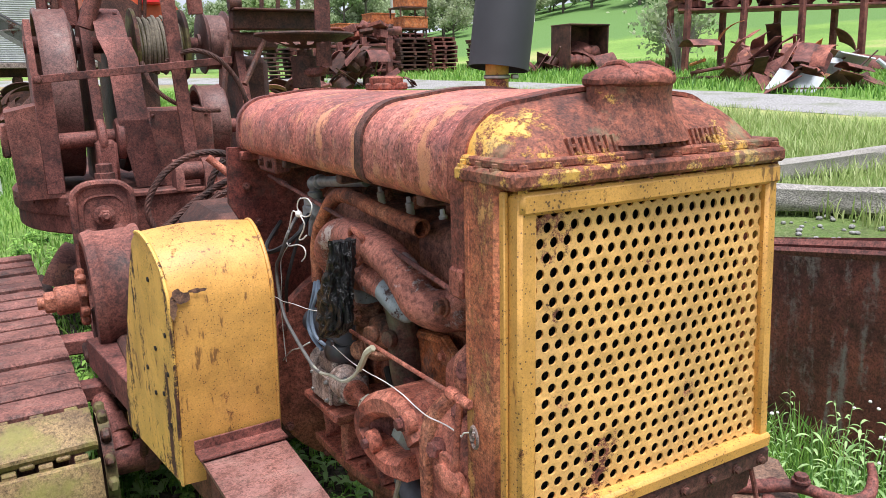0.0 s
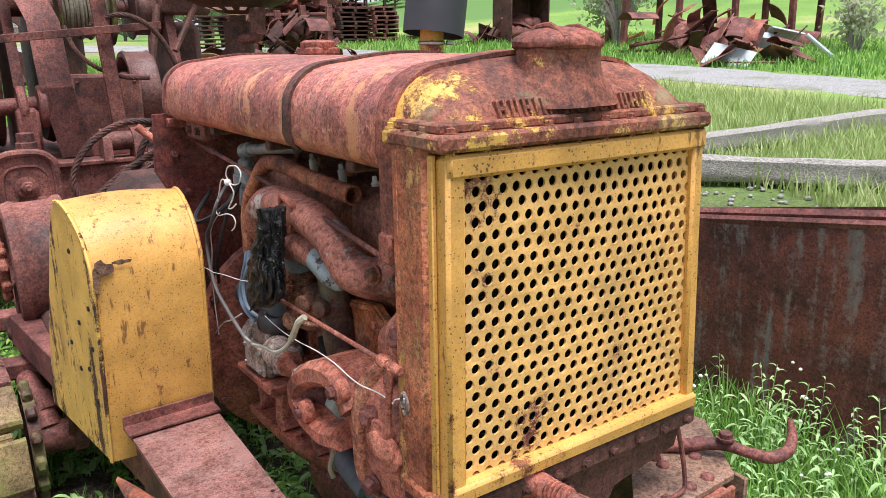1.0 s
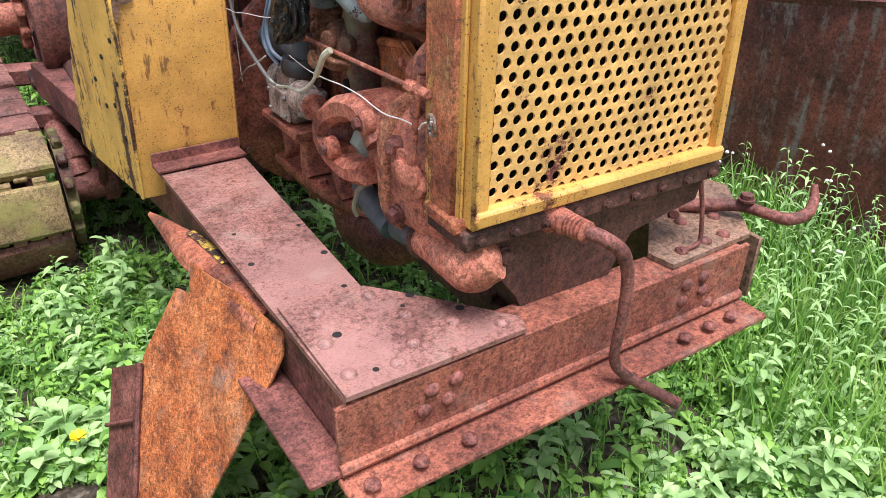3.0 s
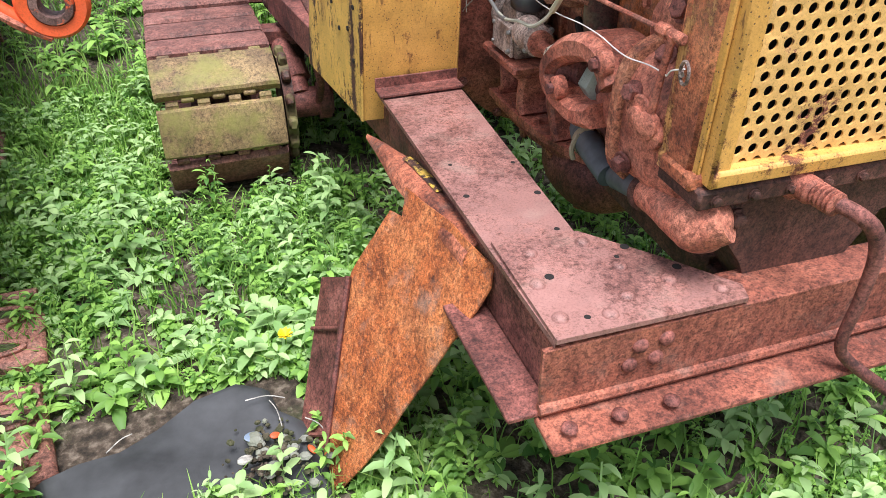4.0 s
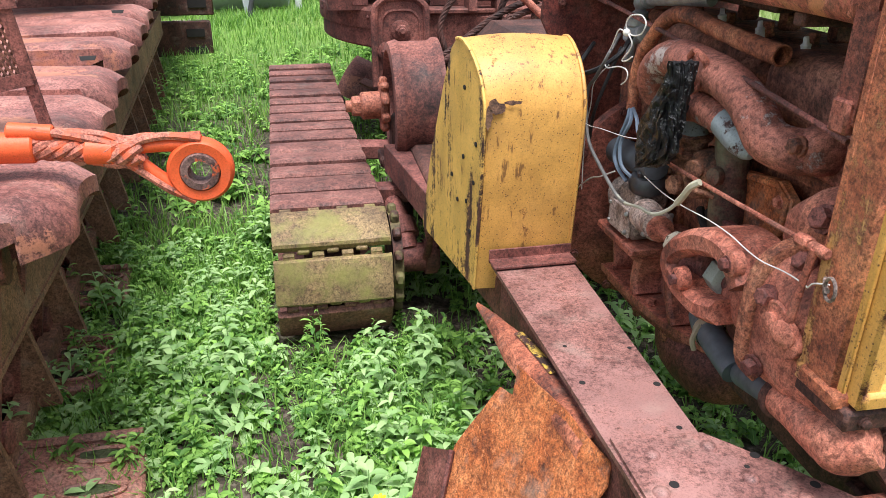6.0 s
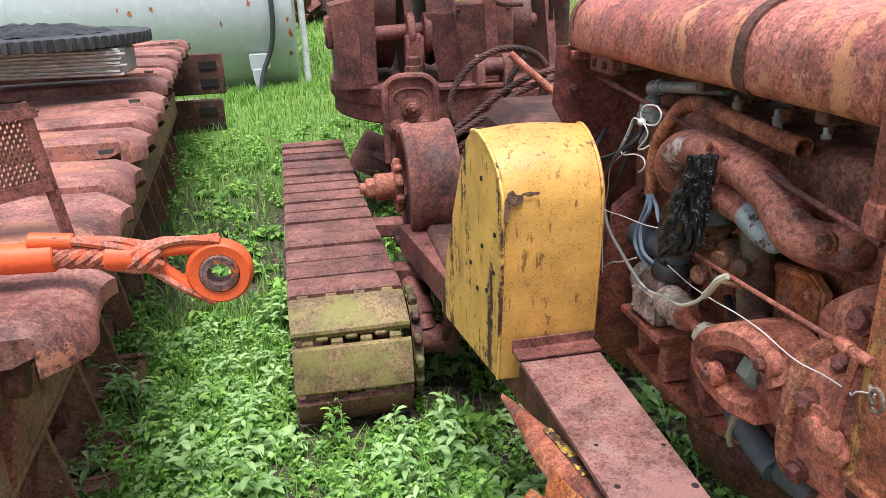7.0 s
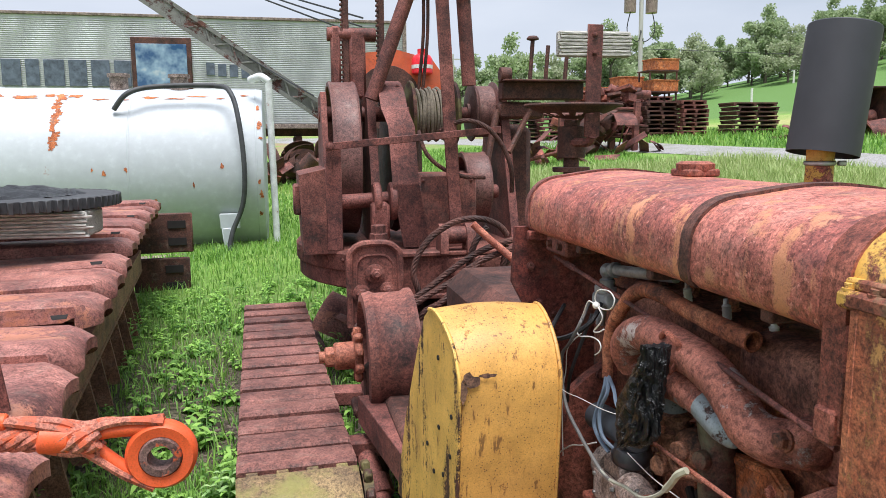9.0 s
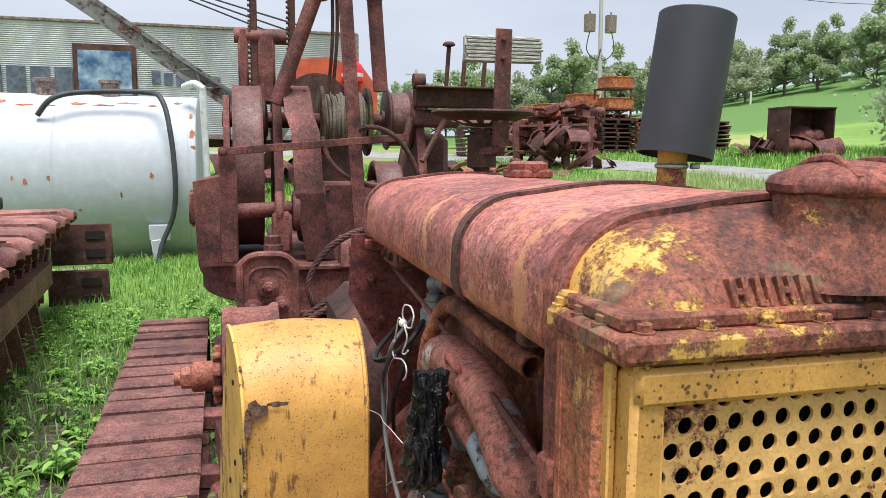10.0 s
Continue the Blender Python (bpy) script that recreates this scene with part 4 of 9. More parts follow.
bolts_on(bell, [((0.28 + 0.318 * math.cos(6.283 * k / 12), 1.168, 0.80 + 0.318 * math.sin(6.283 * k / 12)), (0, -1, 0)) for k in range(12)], 0.011, 0.012, m_rust)

# front gear case: rounded housing, flange ridge, cone, yoke and pump gland
b = Build()
loft(b, [(0.05, 0.10, 0.955, 0.085, 0.09), (0.07, 0.10, 0.95, 0.108, 0.112), (0.14, 0.10, 0.945, 0.118, 0.128), (0.235, 0.10, 0.94, 0.118, 0.132)], 32, 0.6)
loft(b, [(0.265, 0.10, 0.94, 0.106, 0.116), (0.30, 0.098, 0.932, 0.10, 0.098), (0.34, 0.09, 0.92, 0.084, 0.072), (0.385, 0.08, 0.905, 0.062, 0.046), (0.42, 0.075, 0.90, 0.045, 0.035)], 32, 0.75)
b.box((0.13, 0.20, 0.80), (0.12, 0.09, 0.10), bev=0.03)
gear = part("gear_case", cast(b, 0.0022, 16.0), m_iron, unit, "bulky rounded rusty front gear case")
b = Build()
loft(b, [(0.232, 0.10, 0.94, 0.124, 0.142), (0.236, 0.10, 0.94, 0.130, 0.148), (0.262, 0.10, 0.94, 0.130, 0.148), (0.266, 0.10, 0.94, 0.124, 0.142)], 32, 0.6)
ridge = part("joint_flange", cast(b, 0.002), rusty("edge_worn_rust", ((0.10, 0.035, 0.022), (0.36, 0.15, 0.09), (0.58, 0.33, 0.2)), tone=14.0, bump=0.8), gear, "worn joint flange round the case")
bolts_on(gear, [((-0.018, 0.205, 1.004), (-1, -0.15, 0.2)), ((-0.018, 0.205, 0.866), (-1, -0.15, -0.2)), ((0.030, 0.195, 1.066), (-0.8, 0, 0.6))], 0.016, 0.020, m_rust)
b = Build()
b.lathe([(0.034, 0), (0.036, 0.004), (0.034, 0.010), (0.016, 0.012), (0.016, 0.022), (0.010, 0.024)], (-0.014, 0.175, 0.975), (-1, -0.1, 0), 22)
b.lathe([(0.026, 0), (0.028, 0.004), (0.026, 0.014), (0.012, 0.018)], (-0.018, 0.125, 0.962), (-1, -0.2, 0), 18)
part("bearing_cap", b, m_iron, gear, "round bearing caps")
b = Build()
loft(b, [(0.135, 0.13, 1.12, 0.075, 0.055), (0.16, 0.125, 1.12, 0.085, 0.07), (0.24, 0.125, 1.11, 0.085, 0.075), (0.30, 0.13, 1.085, 0.075, 0.055), (0.335, 0.14, 1.07, 0.05, 0.035)], 24, 0.55)
upper_case = part("thermostat_housing", cast(b, 0.003, 18.0), m_iron, gear, "sloping rusty casting above the gear case")
bolts_on(upper_case, [((0.040, 0.185, 1.150), (-1, -0.1, 0.3))], 0.019, 0.022, m_rust)
b = Build()
band(b, bend([(0.452, 0.884), (0.515, 0.886), (0.545, 0.910), (0.530, 0.946), (0.475, 0.986), (0.415, 1.012), (0.36, 1.022), (0.315, 1.008), (0.285, 0.98)]), -0.036, 0.095, 0.027)
band(b, bend([(0.53, 0.888), (0.465, 0.874), (0.40, 0.876), (0.34, 0.896)]), -0.036, 0.075, 0.024)
for y, z in ((0.467, 0.908), (0.300, 1.022)):
    b.lathe([(0.026, 0), (0.024, 0.02), (0.016, 0.024)], (-0.022, y, z), (-1, 0, 0), 14)
yoke = part("pump_yoke", cast(b, 0.002, 20.0), m_iron, gear, "thick arched cast yoke round the pump gland")
bolts_on(yoke, [((-0.044, 0.467, 0.908), (-1, 0, 0)), ((-0.044, 0.300, 1.022), (-1, 0, 0))], 0.012, 0.014, m_rust)
b = Build()
b.lathe([(0.026, 0), (0.060, 0.004), (0.068, 0.012), (0.068, 0.030), (0.050, 0.040), (0.045, 0.07)], (0.050, 0.525, 0.930), (-0.05, -1, 0.05), 24)
b.cyl((0.045, 0.53, 0.918), (0.04, 0.33, 0.925), 0.020, n=14)
b.box((0.085, 0.43, 0.945), (0.02, 0.20, 0.13), bev=0.01)
part("gland_flange", b, m_rust, gear, "round gland flange inside the yoke")
b = Build()
b.lathe([(0.030, 0), (0.036, 0.003), (0.036, 0.040), (0.028, 0.044)], (0.040, 0.452, 0.922), (-0.05, -1, 0.05), 6)
part("packing_nut", b, rusty("pale_green_nut", R_DARK, (0.34, 0.38, 0.33), cover=0.72, patch=12.0), gear, "pale grey-green hexagon packing nut")
m_hose = plain("old_hose", (0.075, 0.088, 0.105), 0.6, 0, 0.35, 30.0)
b = Build()
b.tube([(0.09, 0.56, 0.755), (0.06, 0.485, 0.768), (0.05, 0.43, 0.768), (0.05, 0.345, 0.752)], 0.031, 16)
hose_ = part("water_hose", b, m_hose, gear, "dark blue-grey rubber hose")
b = Build()
b.lathe([(0.0335, 0), (0.035, 0.003), (0.035, 0.026), (0.0335, 0.029)], (0.062, 0.488, 0.767), (-0.2, -1, 0), 18, caps=False)
b.tube([(0.03, 0.47, 0.79), (0.015, 0.465, 0.76), (0.02, 0.46, 0.735)], 0.006, 6)
part("hose_clip", b, rusty("brass_clip", R_DARK, (0.36, 0.30, 0.2), cover=0.55, patch=20.0), hose_, "corroded hose clip")
b = Build()
b.tube([(0.06, 0.33, 0.755), (0.04, 0.262, 0.785), (0.03, 0.171, 0.813)], 0.029, 16)
part("water_hose", b, m_hose, gear, "dark blue-grey rubber hose")
b = Build()
b.tube([(0.028, 0.175, 0.812), (0.022, 0.121, 0.824), (0.022, 0.065, 0.826), (0.03, 0.025, 0.834), (0.06, -0.005, 0.86)], [0.034, 0.036, 0.038, 0.050, 0.046], 18)
b.blob((0.035, 0.022, 0.835), (0.056, 0.052, 0.054), rough=0.05, n=22, k=12)
water_elbow = part("water_elbow", cast(b, 0.003), m_iron, unit, "rusty lower water elbow with a round bulb")
b = Build()
b.lathe([(0.036, 0), (0.040, 0.003), (0.040, 0.014), (0.036, 0.017)], (0.027, 0.182, 0.811), (-0.1, -1, 0.15), 20)
part("clamp_ring", b, m_dark, water_elbow, "dark clamp ring")
b = Build()
b.tube([(-0.028, 0.110, 1.136), (-0.030, 0.117, 1.075), (-0.030, 0.130, 0.985)], [0.007, 0.006, 0.009], 8)
b.lathe([(0.02, 0), (0.024, 0.004), (0.024, 0.02), (0.014, 0.026)], (-0.022, 0.131, 0.978), (-1, -0.3, 0), 14)
part("governor_lever", b, m_iron, gear, "thin rusty governor lever")
b = Build()
b.tube([(0.030, 0.768, 1.074), (0.005, 0.45, 1.103), (-0.020, 0.125, 1.134)], 0.0046, 8)
b.cyl((-0.016, 0.165, 1.130), (-0.021, 0.13, 1.134), 0.012, n=8)
b.cyl((-0.021, 0.128, 1.134), (-0.024, 0.085, 1.137), 0.0095, n=10)
b.box((0.029, 0.745, 1.077), (0.022, 0.04, 0.022), (0, 0, 5), 0.006)
part("control_rod", b, m_iron, unit, "long thin rusty control rod with a forked end")
b = Build()
b.tube([(0.075, 1.418, 1.377), (0.066, 1.03, 1.352), (0.052, 0.62, 1.323), (0.030, 0.165, 1.284)], 0.0056, 8)
b.cyl((0.074, 1.33, 1.371), (0.073, 1.25, 1.366), 0.009, n=8)
part("control_rod", b, m_rust, unit, "long thin rusty control rod")
b = Build()
b.box((0.07, 1.34, 1.425), (0.05, 0.16, 0.055), bev=0.006)
bracket_ = part("rod_bracket", b, m_rust, unit, "boxed bracket under the hood")
bolts_on(bracket_, [((0.045, 1.30, 1.425), (-1, 0, 0)), ((0.045, 1.38, 1.425), (-1, 0, 0))], 0.010, 0.012, m_dark)

# carburettor: grey neck, round flange, bowl and mossy riser
b = Build()
b.lathe([(0.036, 0.0), (0.047, 0.004), (0.047, 0.014), (0.036, 0.018), (0.030, 0.03), (0.030, 0.04), (0.04, 0.044), (0.04, 0.052), (0.028, 0.056)], (0.075, 0.688, 1.095), (0, 0, 1), 20)
b.blob((0.085, 0.665, 1.065), (0.050, 0.068, 0.05), rough=0.2, power=0.65, n=18)
b.blob((0.075, 0.60, 1.10), (0.038, 0.045, 0.036), rough=0.15, power=0.7)
b.cyl((0.06, 0.60, 1.10), (0.022, 0.585, 1.103), 0.020, n=14)
b.lathe([(0.018, 0), (0.022, 0.004), (0.022, 0.02), (0.012, 0.025)], (0.035, 0.655, 1.045), (-1, -0.2, 0), 8)
b.tube([(0.06, 0.64, 1.09), (0.03, 0.62, 1.075), (0.03, 0.58, 1.06), (0.06, 0.55, 1.05)], 0.006, 8)
carb = part("carburettor", cast(b, 0.004, 30.0), rusty("corroded_carb", ((0.05, 0.03, 0.02), (0.24, 0.12, 0.075), (0.46, 0.27, 0.18)), tone=12.0, bump=0.9), unit, "corroded brown carburettor body with flanges")
bolts_on(carb, [((0.075 + 0.040 * math.cos(a), 0.688 + 0.040 * math.sin(a), 1.112), (0, 0, 1)) for a in (2.2, 3.5, 4.8, 6.0)] + [((0.036, 0.63, 1.075), (-1, 0, 0)), ((0.036, 0.69, 1.065), (-1, 0, 0))], 0.007, 0.010, m_greasy)
b = Build()
b.tube([(0.075, 0.69, 1.14), (0.072, 0.70, 1.165), (0.065, 0.715, 1.195)], [0.031, 0.032, 0.033], 16)
part("intake_neck", b, rusty("blue_grey_neck", R_DARK, (0.24, 0.27, 0.28), cover=0.68, patch=14.0, rough=0.5), carb, "blue-grey intake neck")
b = Build()
b.tube([(0.10, 0.575, 1.18), (0.095, 0.56, 1.12), (0.10, 0.555, 1.03), (0.12, 0.56, 0.93)], [0.036, 0.036, 0.040, 0.044], 16)
b.lathe([(0.018, 0), (0.02, 0.004), (0.018, 0.018), (0.008, 0.02)], (0.062, 0.548, 1.10), (-1, -0.3, 0), 12)
part("intake_riser", cast(b, 0.003), rusty("greenish_casting", R_DARK, moss=(0.19, 0.20, 0.12), moss_at=0.45), unit, "mossy cast riser")
b = Build()
for k in range(5):
    b.tube([(0.10 + 0.01 * k, 0.66 - 0.02 * k, 0.98), (0.09, 0.60 - 0.03 * k, 0.955 + 0.008 * k), (0.11, 0.50 - 0.01 * k, 0.965), (0.13, 0.46, 0.95)], 0.010, 8)
part("oily_pipes", b, m_void, unit, "bundle of oily black pipes")

# rear bulkhead under the hood
b = Build()
b.prism([(-0.03, 1.465), (-0.04, 1.29), (0.06, 1.10), (0.12, 0.80), (0.50, 0.80), (0.62, 1.20), (0.62, 1.465)], 0.02, Matrix(((1, 0, 0, 0), (0, 0, 1, 1.49), (0, 1, 0, 0), (0, 0, 0, 1))))
b.box((0.30, 1.46, 1.44), (0.60, 0.03, 0.03))
bulk = part("bulkhead", b, rusty("maroon_bulkhead", ((0.08, 0.020, 0.017), (0.20, 0.055, 0.044), (0.31, 0.115, 0.085)), dust=0.2, tone=5.0), unit, "dark maroon rear bulkhead plate")
bolts_on(bulk, [((0.02, 1.488, 1.34), (0, -1, 0)), ((0.05, 1.488, 1.22), (0, -1, 0)), ((0.10, 1.488, 1.18), (0, -1, 0))], 0.010, 0.012, m_rust)
b = Build()
b.box((0.36, 1.05, 1.425), (0.4, 0.9, 0.02))
for y in (0.35, 0.75, 1.15):
    b.box((0.31, y, 1.44), (0.55, 0.03, 0.025))
part("hood_underframe", b, m_dark, unit)

# black plastic bag stuffed into the manifold, in long pleats
b = Build()
prof = [(1.325, 0.014, 0.595), (1.30, 0.026, 0.602), (1.265, 0.036, 0.615), (1.22, 0.052, 0.638), (1.18, 0.068, 0.655), (1.145, 0.072, 0.662), (1.115, 0.058, 0.672), (1.09, 0.034, 0.69), (1.075, 0.012, 0.70)]
rings = []
for k in range(57):
    f = k / 56 * (len(prof) - 1)
    i = min(int(f), len(prof) - 2)
    u = f - i
    z, w, y = [prof[i][q] * (1 - u) + prof[i + 1][q] * u for q in range(3)]
    ring = []
    for j in range(72):
        t = 6.28318 * j / 72
        warp = 1.6 * noise.noise(Vector((math.cos(t) * 1.3, math.sin(t) * 1.3, z * 11)))
        pleat = abs(math.sin(4.5 * t + warp * 2.2)) + 0.5 * abs(math.sin(9.3 * t - warp * 3 + z * 40))
        crease = abs(noise.noise(Vector((math.cos(t) * 3, math.sin(t) * 3, z * 36))))
        fold = 0.62 + 0.30 * pleat + 0.55 * crease
        ring.append((-0.026 + 0.026 * math.cos(t) * fold, y + 1.05 * w * math.sin(t) * (0.8 + 0.25 * pleat), z + 0.010 * noise.noise(Vector((t * 2, z * 22, 3)))))
    rings.append(ring)
b.rings(rings)
solo("plastic_bag", b, m_bag, "crumpled black plastic bag stuffed in the broken manifold", "bag", smooth=12)

# loose wires
def wire(pts, r, material, label, name="wire"):
    bb = Build()
    bb.tube(pts, r, 6, 6)
    return solo(name, bb, material, label, "wire", "loose wires on the engine")


wire([(0.0, 0.755, 1.031), (-0.003, 0.646, 1.028), (-0.006, 0.549, 1.035), (-0.010, 0.442, 1.049), (-0.013, 0.356, 1.054), (-0.016, 0.296, 1.052), (-0.019, 0.241, 1.054), (-0.022, 0.170, 1.067), (-0.025, 0.119, 1.072), (-0.029, 0.105, 1.074), (-0.032, 0.091, 1.088), (-0.034, 0.056, 1.104)], 0.0013, m_wirewhite, "thin white cord strung across the engine")
wire([(0.0, 0.912, 1.376), (0.0, 0.870, 1.380), (0.0, 0.843, 1.368), (-0.003, 0.843, 1.351), (0.0, 0.866, 1.338), (0.0, 0.905, 1.330), (0.003, 0.938, 1.333), (0.0, 0.950, 1.346), (0.0, 0.942, 1.364), (-0.002, 0.915, 1.376)], 0.0018, m_wirewhite, "knotted white cord hanging on the pipe")
wire([(0.0, 0.930, 1.328), (0.0, 0.965, 1.333), (0.0, 0.993, 1.329), (0.0, 1.020, 1.292), (0.0, 1.050, 1.258), (0.0, 1.060, 1.238), (0.0, 1.040, 1.229), (0.0, 1.0, 1.238), (0.0, 0.964, 1.246), (0.0, 0.925, 1.247), (0.0, 0.910, 1.236), (0.0, 0.918, 1.221), (0.0, 0.943, 1.206)], 0.0018, m_wirewhite, "knotted white cord hanging on the pipe")
wire([(-0.002, 0.935, 1.334), (0.0, 0.906, 1.314), (0.0, 0.915, 1.294), (0.0, 0.952, 1.264), (0.0, 0.925, 1.268), (0.0, 0.895, 1.283)], 0.0020, m_wirewhite, "knotted white cord hanging on the pipe")
b = Build()
b.blob((-0.002, 0.938, 1.332), (0.008, 0.011, 0.008), rough=0.4)
solo("cord_knot", b, m_wirewhite, "tight knot in the white cord", "wire", "loose wires on the engine")
wire([(0.0, 1.03, 1.238), (0.0, 1.09, 1.20), (0.0, 1.125, 1.164), (0.0, 1.129, 1.112), (0.0, 1.148, 1.049), (0.0, 1.15, 0.96), (0.0, 1.14, 0.86)], 0.0015, m_wirewhite, "thin white cord hanging down")
wire([(-0.06, 1.19, 1.07), (-0.020, 1.143, 1.063), (-0.020, 1.07, 1.068), (-0.020, 0.982, 1.083), (-0.020, 0.845, 1.102), (-0.020, 0.726, 1.128)], 0.0011, m_wirewhite, "thin pale wire to the bag")
wire([(0.0, 1.20, 0.83), (0.0, 1.151, 0.869), (0.0, 1.08, 0.915), (0.0, 1.015, 0.942), (0.0, 0.924, 0.987)], 0.0020, m_wirewhite, "white cord behind the coil")
wire([(0.045, 0.975, 1.14), (0.03, 0.95, 1.117), (0.02, 0.981, 1.027), (0.02, 0.960, 0.989), (0.03, 0.915, 0.962)], 0.0052, m_wireblue, "blue-grey ignition cable on the magneto")
wire([(0.05, 0.97, 1.14), (0.03, 0.93, 1.114), (0.02, 0.951, 1.055), (0.02, 0.931, 0.999), (0.04, 0.885, 0.975)], 0.0052, m_wireblue, "blue-grey ignition cable on the magneto")
wire([(0.05, 0.97, 1.14), (0.03, 0.895, 1.13), (0.02, 0.860, 1.11), (0.01, 0.80, 1.09)], 0.0050, m_wireblue, "blue-grey ignition cable leading behind the bag")
wire([(0.06, 1.12, 1.30), (-0.005, 1.025, 1.268), (-0.010, 1.085, 1.198), (-0.010, 1.133, 1.155), (-0.010, 1.134, 1.092), (-0.012, 1.09, 1.02), (-0.018, 0.975, 0.982), (-0.020, 0.854, 0.949), (-0.020, 0.801, 0.948)], 0.0048, plain("grey_cable", (0.17, 0.165, 0.16), 0.6), "stiff grey cable looping down to the magneto")
wire([(-0.020, 0.854, 0.949), (-0.020, 0.801, 0.948), (-0.020, 0.722, 0.967), (-0.020, 0.648, 0.979), (-0.020, 0.585, 1.014), (-0.020, 0.539, 1.055)], 0.0042, plain("cream_sleeve", (0.50, 0.50, 0.40), 0.6), "cream insulated cable on the magneto")
wire([(-0.020, 0.552, 1.042), (-0.020, 0.530, 1.066), (-0.020, 0.507, 1.094), (-0.012, 0.489, 1.110)], 0.0075, plain("cream_boot", (0.46, 0.44, 0.32), 0.6), "cream rubber boot on a cable")
wire([(0.08, 1.35, 1.24), (0.0, 1.24, 1.20), (-0.02, 1.17, 1.19), (0.0, 1.10, 1.215), (0.04, 1.06, 1.26), (0.08, 1.09, 1.30)], 0.0065, m_wireblack, "black cable behind the guard")
wire([(0.06, 1.10, 1.27), (0.02, 1.13, 1.12), (0.02, 1.16, 1.05), (0.03, 1.19, 0.98)], 0.005, m_wireblack, "black cable behind the guard")
b = Build()
b.tube([(-0.018, 0.085, 1.098), (-0.035, 0.062, 1.098), (-0.045, 0.045, 1.10)], 0.004, 8)
b.tube([(-0.045 + 0.003 * math.cos(a), 0.04 + 0.015 * math.cos(a), 1.105 + 0.017 * math.sin(a)) for a in [k * 0.52 for k in range(13)]], 0.0028, 6, 2)
solo("ring_bolt", b, m_grey, "small steel ring twisted through the radiator column", "ring")

# ---- yellow drive guard ----
guard = thing("drive_guard", (-0.22, 1.2, 0.62), "tall yellow sheet steel drive guard with rounded top and rust spots", "machine guard")
gprof = [(1.03, 0.62), (1.0, 0.90), (0.985, 1.12), (0.995, 1.17), (1.02, 1.215), (1.06, 1.25), (1.11, 1.277), (1.16, 1.29), (1.20, 1.285), (1.24, 1.255), (1.30, 1.15), (1.42, 0.90), (1.50, 0.66), (1.50, 0.62)]


def gx_left(y):
    return -0.335 - 0.15 * (y - 1.0)


def gx_right(y):
    return -0.072 + 0.02 * (y - 1.0)


b = Build()
skin = [(y, z) for y, z in gprof]
front = skin[:9]
vs, fs = [], []
for k, (y, z) in enumerate(front):
    for i in range(9):
        f = i / 8
        x = gx_left(y) * (1 - f) + gx_right(y) * f
        vs.append((x, y + 0.003 * noise.noise(Vector((x * 7, y * 7, z * 7))) + 0.006 * math.sin(3.14 * f) * (-1 if z < 1.1 else 0), z + (0.012 * math.sin(3.14159 * f) if k > 3 else 0)))
for k in range(len(front) - 1):
    for i in range(8):
        fs.append((k * 9 + i, k * 9 + i + 1, (k + 1) * 9 + i + 1, (k + 1) * 9 + i))
b.add(vs, fs)
part("front_sheet", b, m_yellow, guard, "curved yellow front sheet with dark pits")
for k, gx in enumerate((gx_left, gx_right)):
    b = Build()
    n = len(gprof)
    o = 0.004 if k == 0 else -0.004
    vs = [(gx(y) + o * 0, y, z) for y, z in gprof] + [(gx(y) + o, y, z) for y, z in gprof]
    b.add(vs, [tuple(range(n)), tuple(range(n, 2 * n))] + [(i, (i + 1) % n, n + (i + 1) % n, n + i) for i in range(n)])
    b.tube([(gx(y), y, z) for y, z in gprof[:9]], 0.0055, 6, 2)
    part("side_sheet", b, m_yellow if k else rusty("rust_run_yellow", R_DARK, (0.80, 0.47, 0.11), cover=0.56, patch=4.0, streak=0.62, specks=0.3, dash=0.8), guard, "flat yellow side sheet with rust runs")
b = Build()
rnd = random.Random(2)
for cx, cz, w, h in ((-0.308, 1.150, 0.040, 0.022), (-0.325, 1.125, 0.016, 0.04), (-0.262, 1.160, 0.04, 0.006)):
    loop = []
    for i in range(16):
        a = 6.28318 * i / 16
        q = 0.6 + 0.5 * rnd.random()
        z = cz + h * math.sin(a) * q
        yy = 0.985 + max(0, z - 1.12) * 0.16
        loop.append((cx + w * math.cos(a) * q * 0.6, yy - 0.0085, z))
    b.add(loop, [tuple(range(16))])
part("scraped_patch", b, rusty("scraped_steel", ((0.05, 0.03, 0.025), (0.15, 0.09, 0.06), (0.26, 0.17, 0.10)), tone=14.0), guard, "dull scraped patch on the front edge")
# empty bolt holes: flat black discs paint their shade on the whole sheet
for p in ((1.04, 1.04), (1.05, 0.93), (1.13, 0.98), (1.10, 0.86), (1.17, 0.84), (1.07, 0.78), (1.22, 0.9), (1.13, 1.17)):
    b = Build()
    b.lathe([(0.007, 0), (0.0068, 0.003), (0.001, 0.0032)], (gx_left(p[0]) - 0.0005, p[0], p[1]), (-1, -0.15, 0), 8)
    part("bolt_hole", b, m_void, guard, "black disc for the shade in an empty bolt hole")
b = Build()
b.box((-0.190, 0.997, 0.735), (0.235, 0.006, 0.04), (0, 0, 2), 0.002)
b.box((-0.190, 0.97, 0.724), (0.235, 0.06, 0.008), (0, 0, 2), 0.002)
part("foot_angle", b, m_rust, guard, "rusty angle iron along the foot")

def rivets_on(parent, spots, r, material):
    me = Build().rivet((0, 0, 0), (0, 0, 1), r).mesh("rivet")
    me.materials.append(material)
    for p, axis in spots:
        q = Vector((0, 0, 1)).rotation_difference(Vector(axis).normalized()).to_matrix().to_4x4()
        piece("rivet", me, Matrix.Translation(p) @ q, parent)


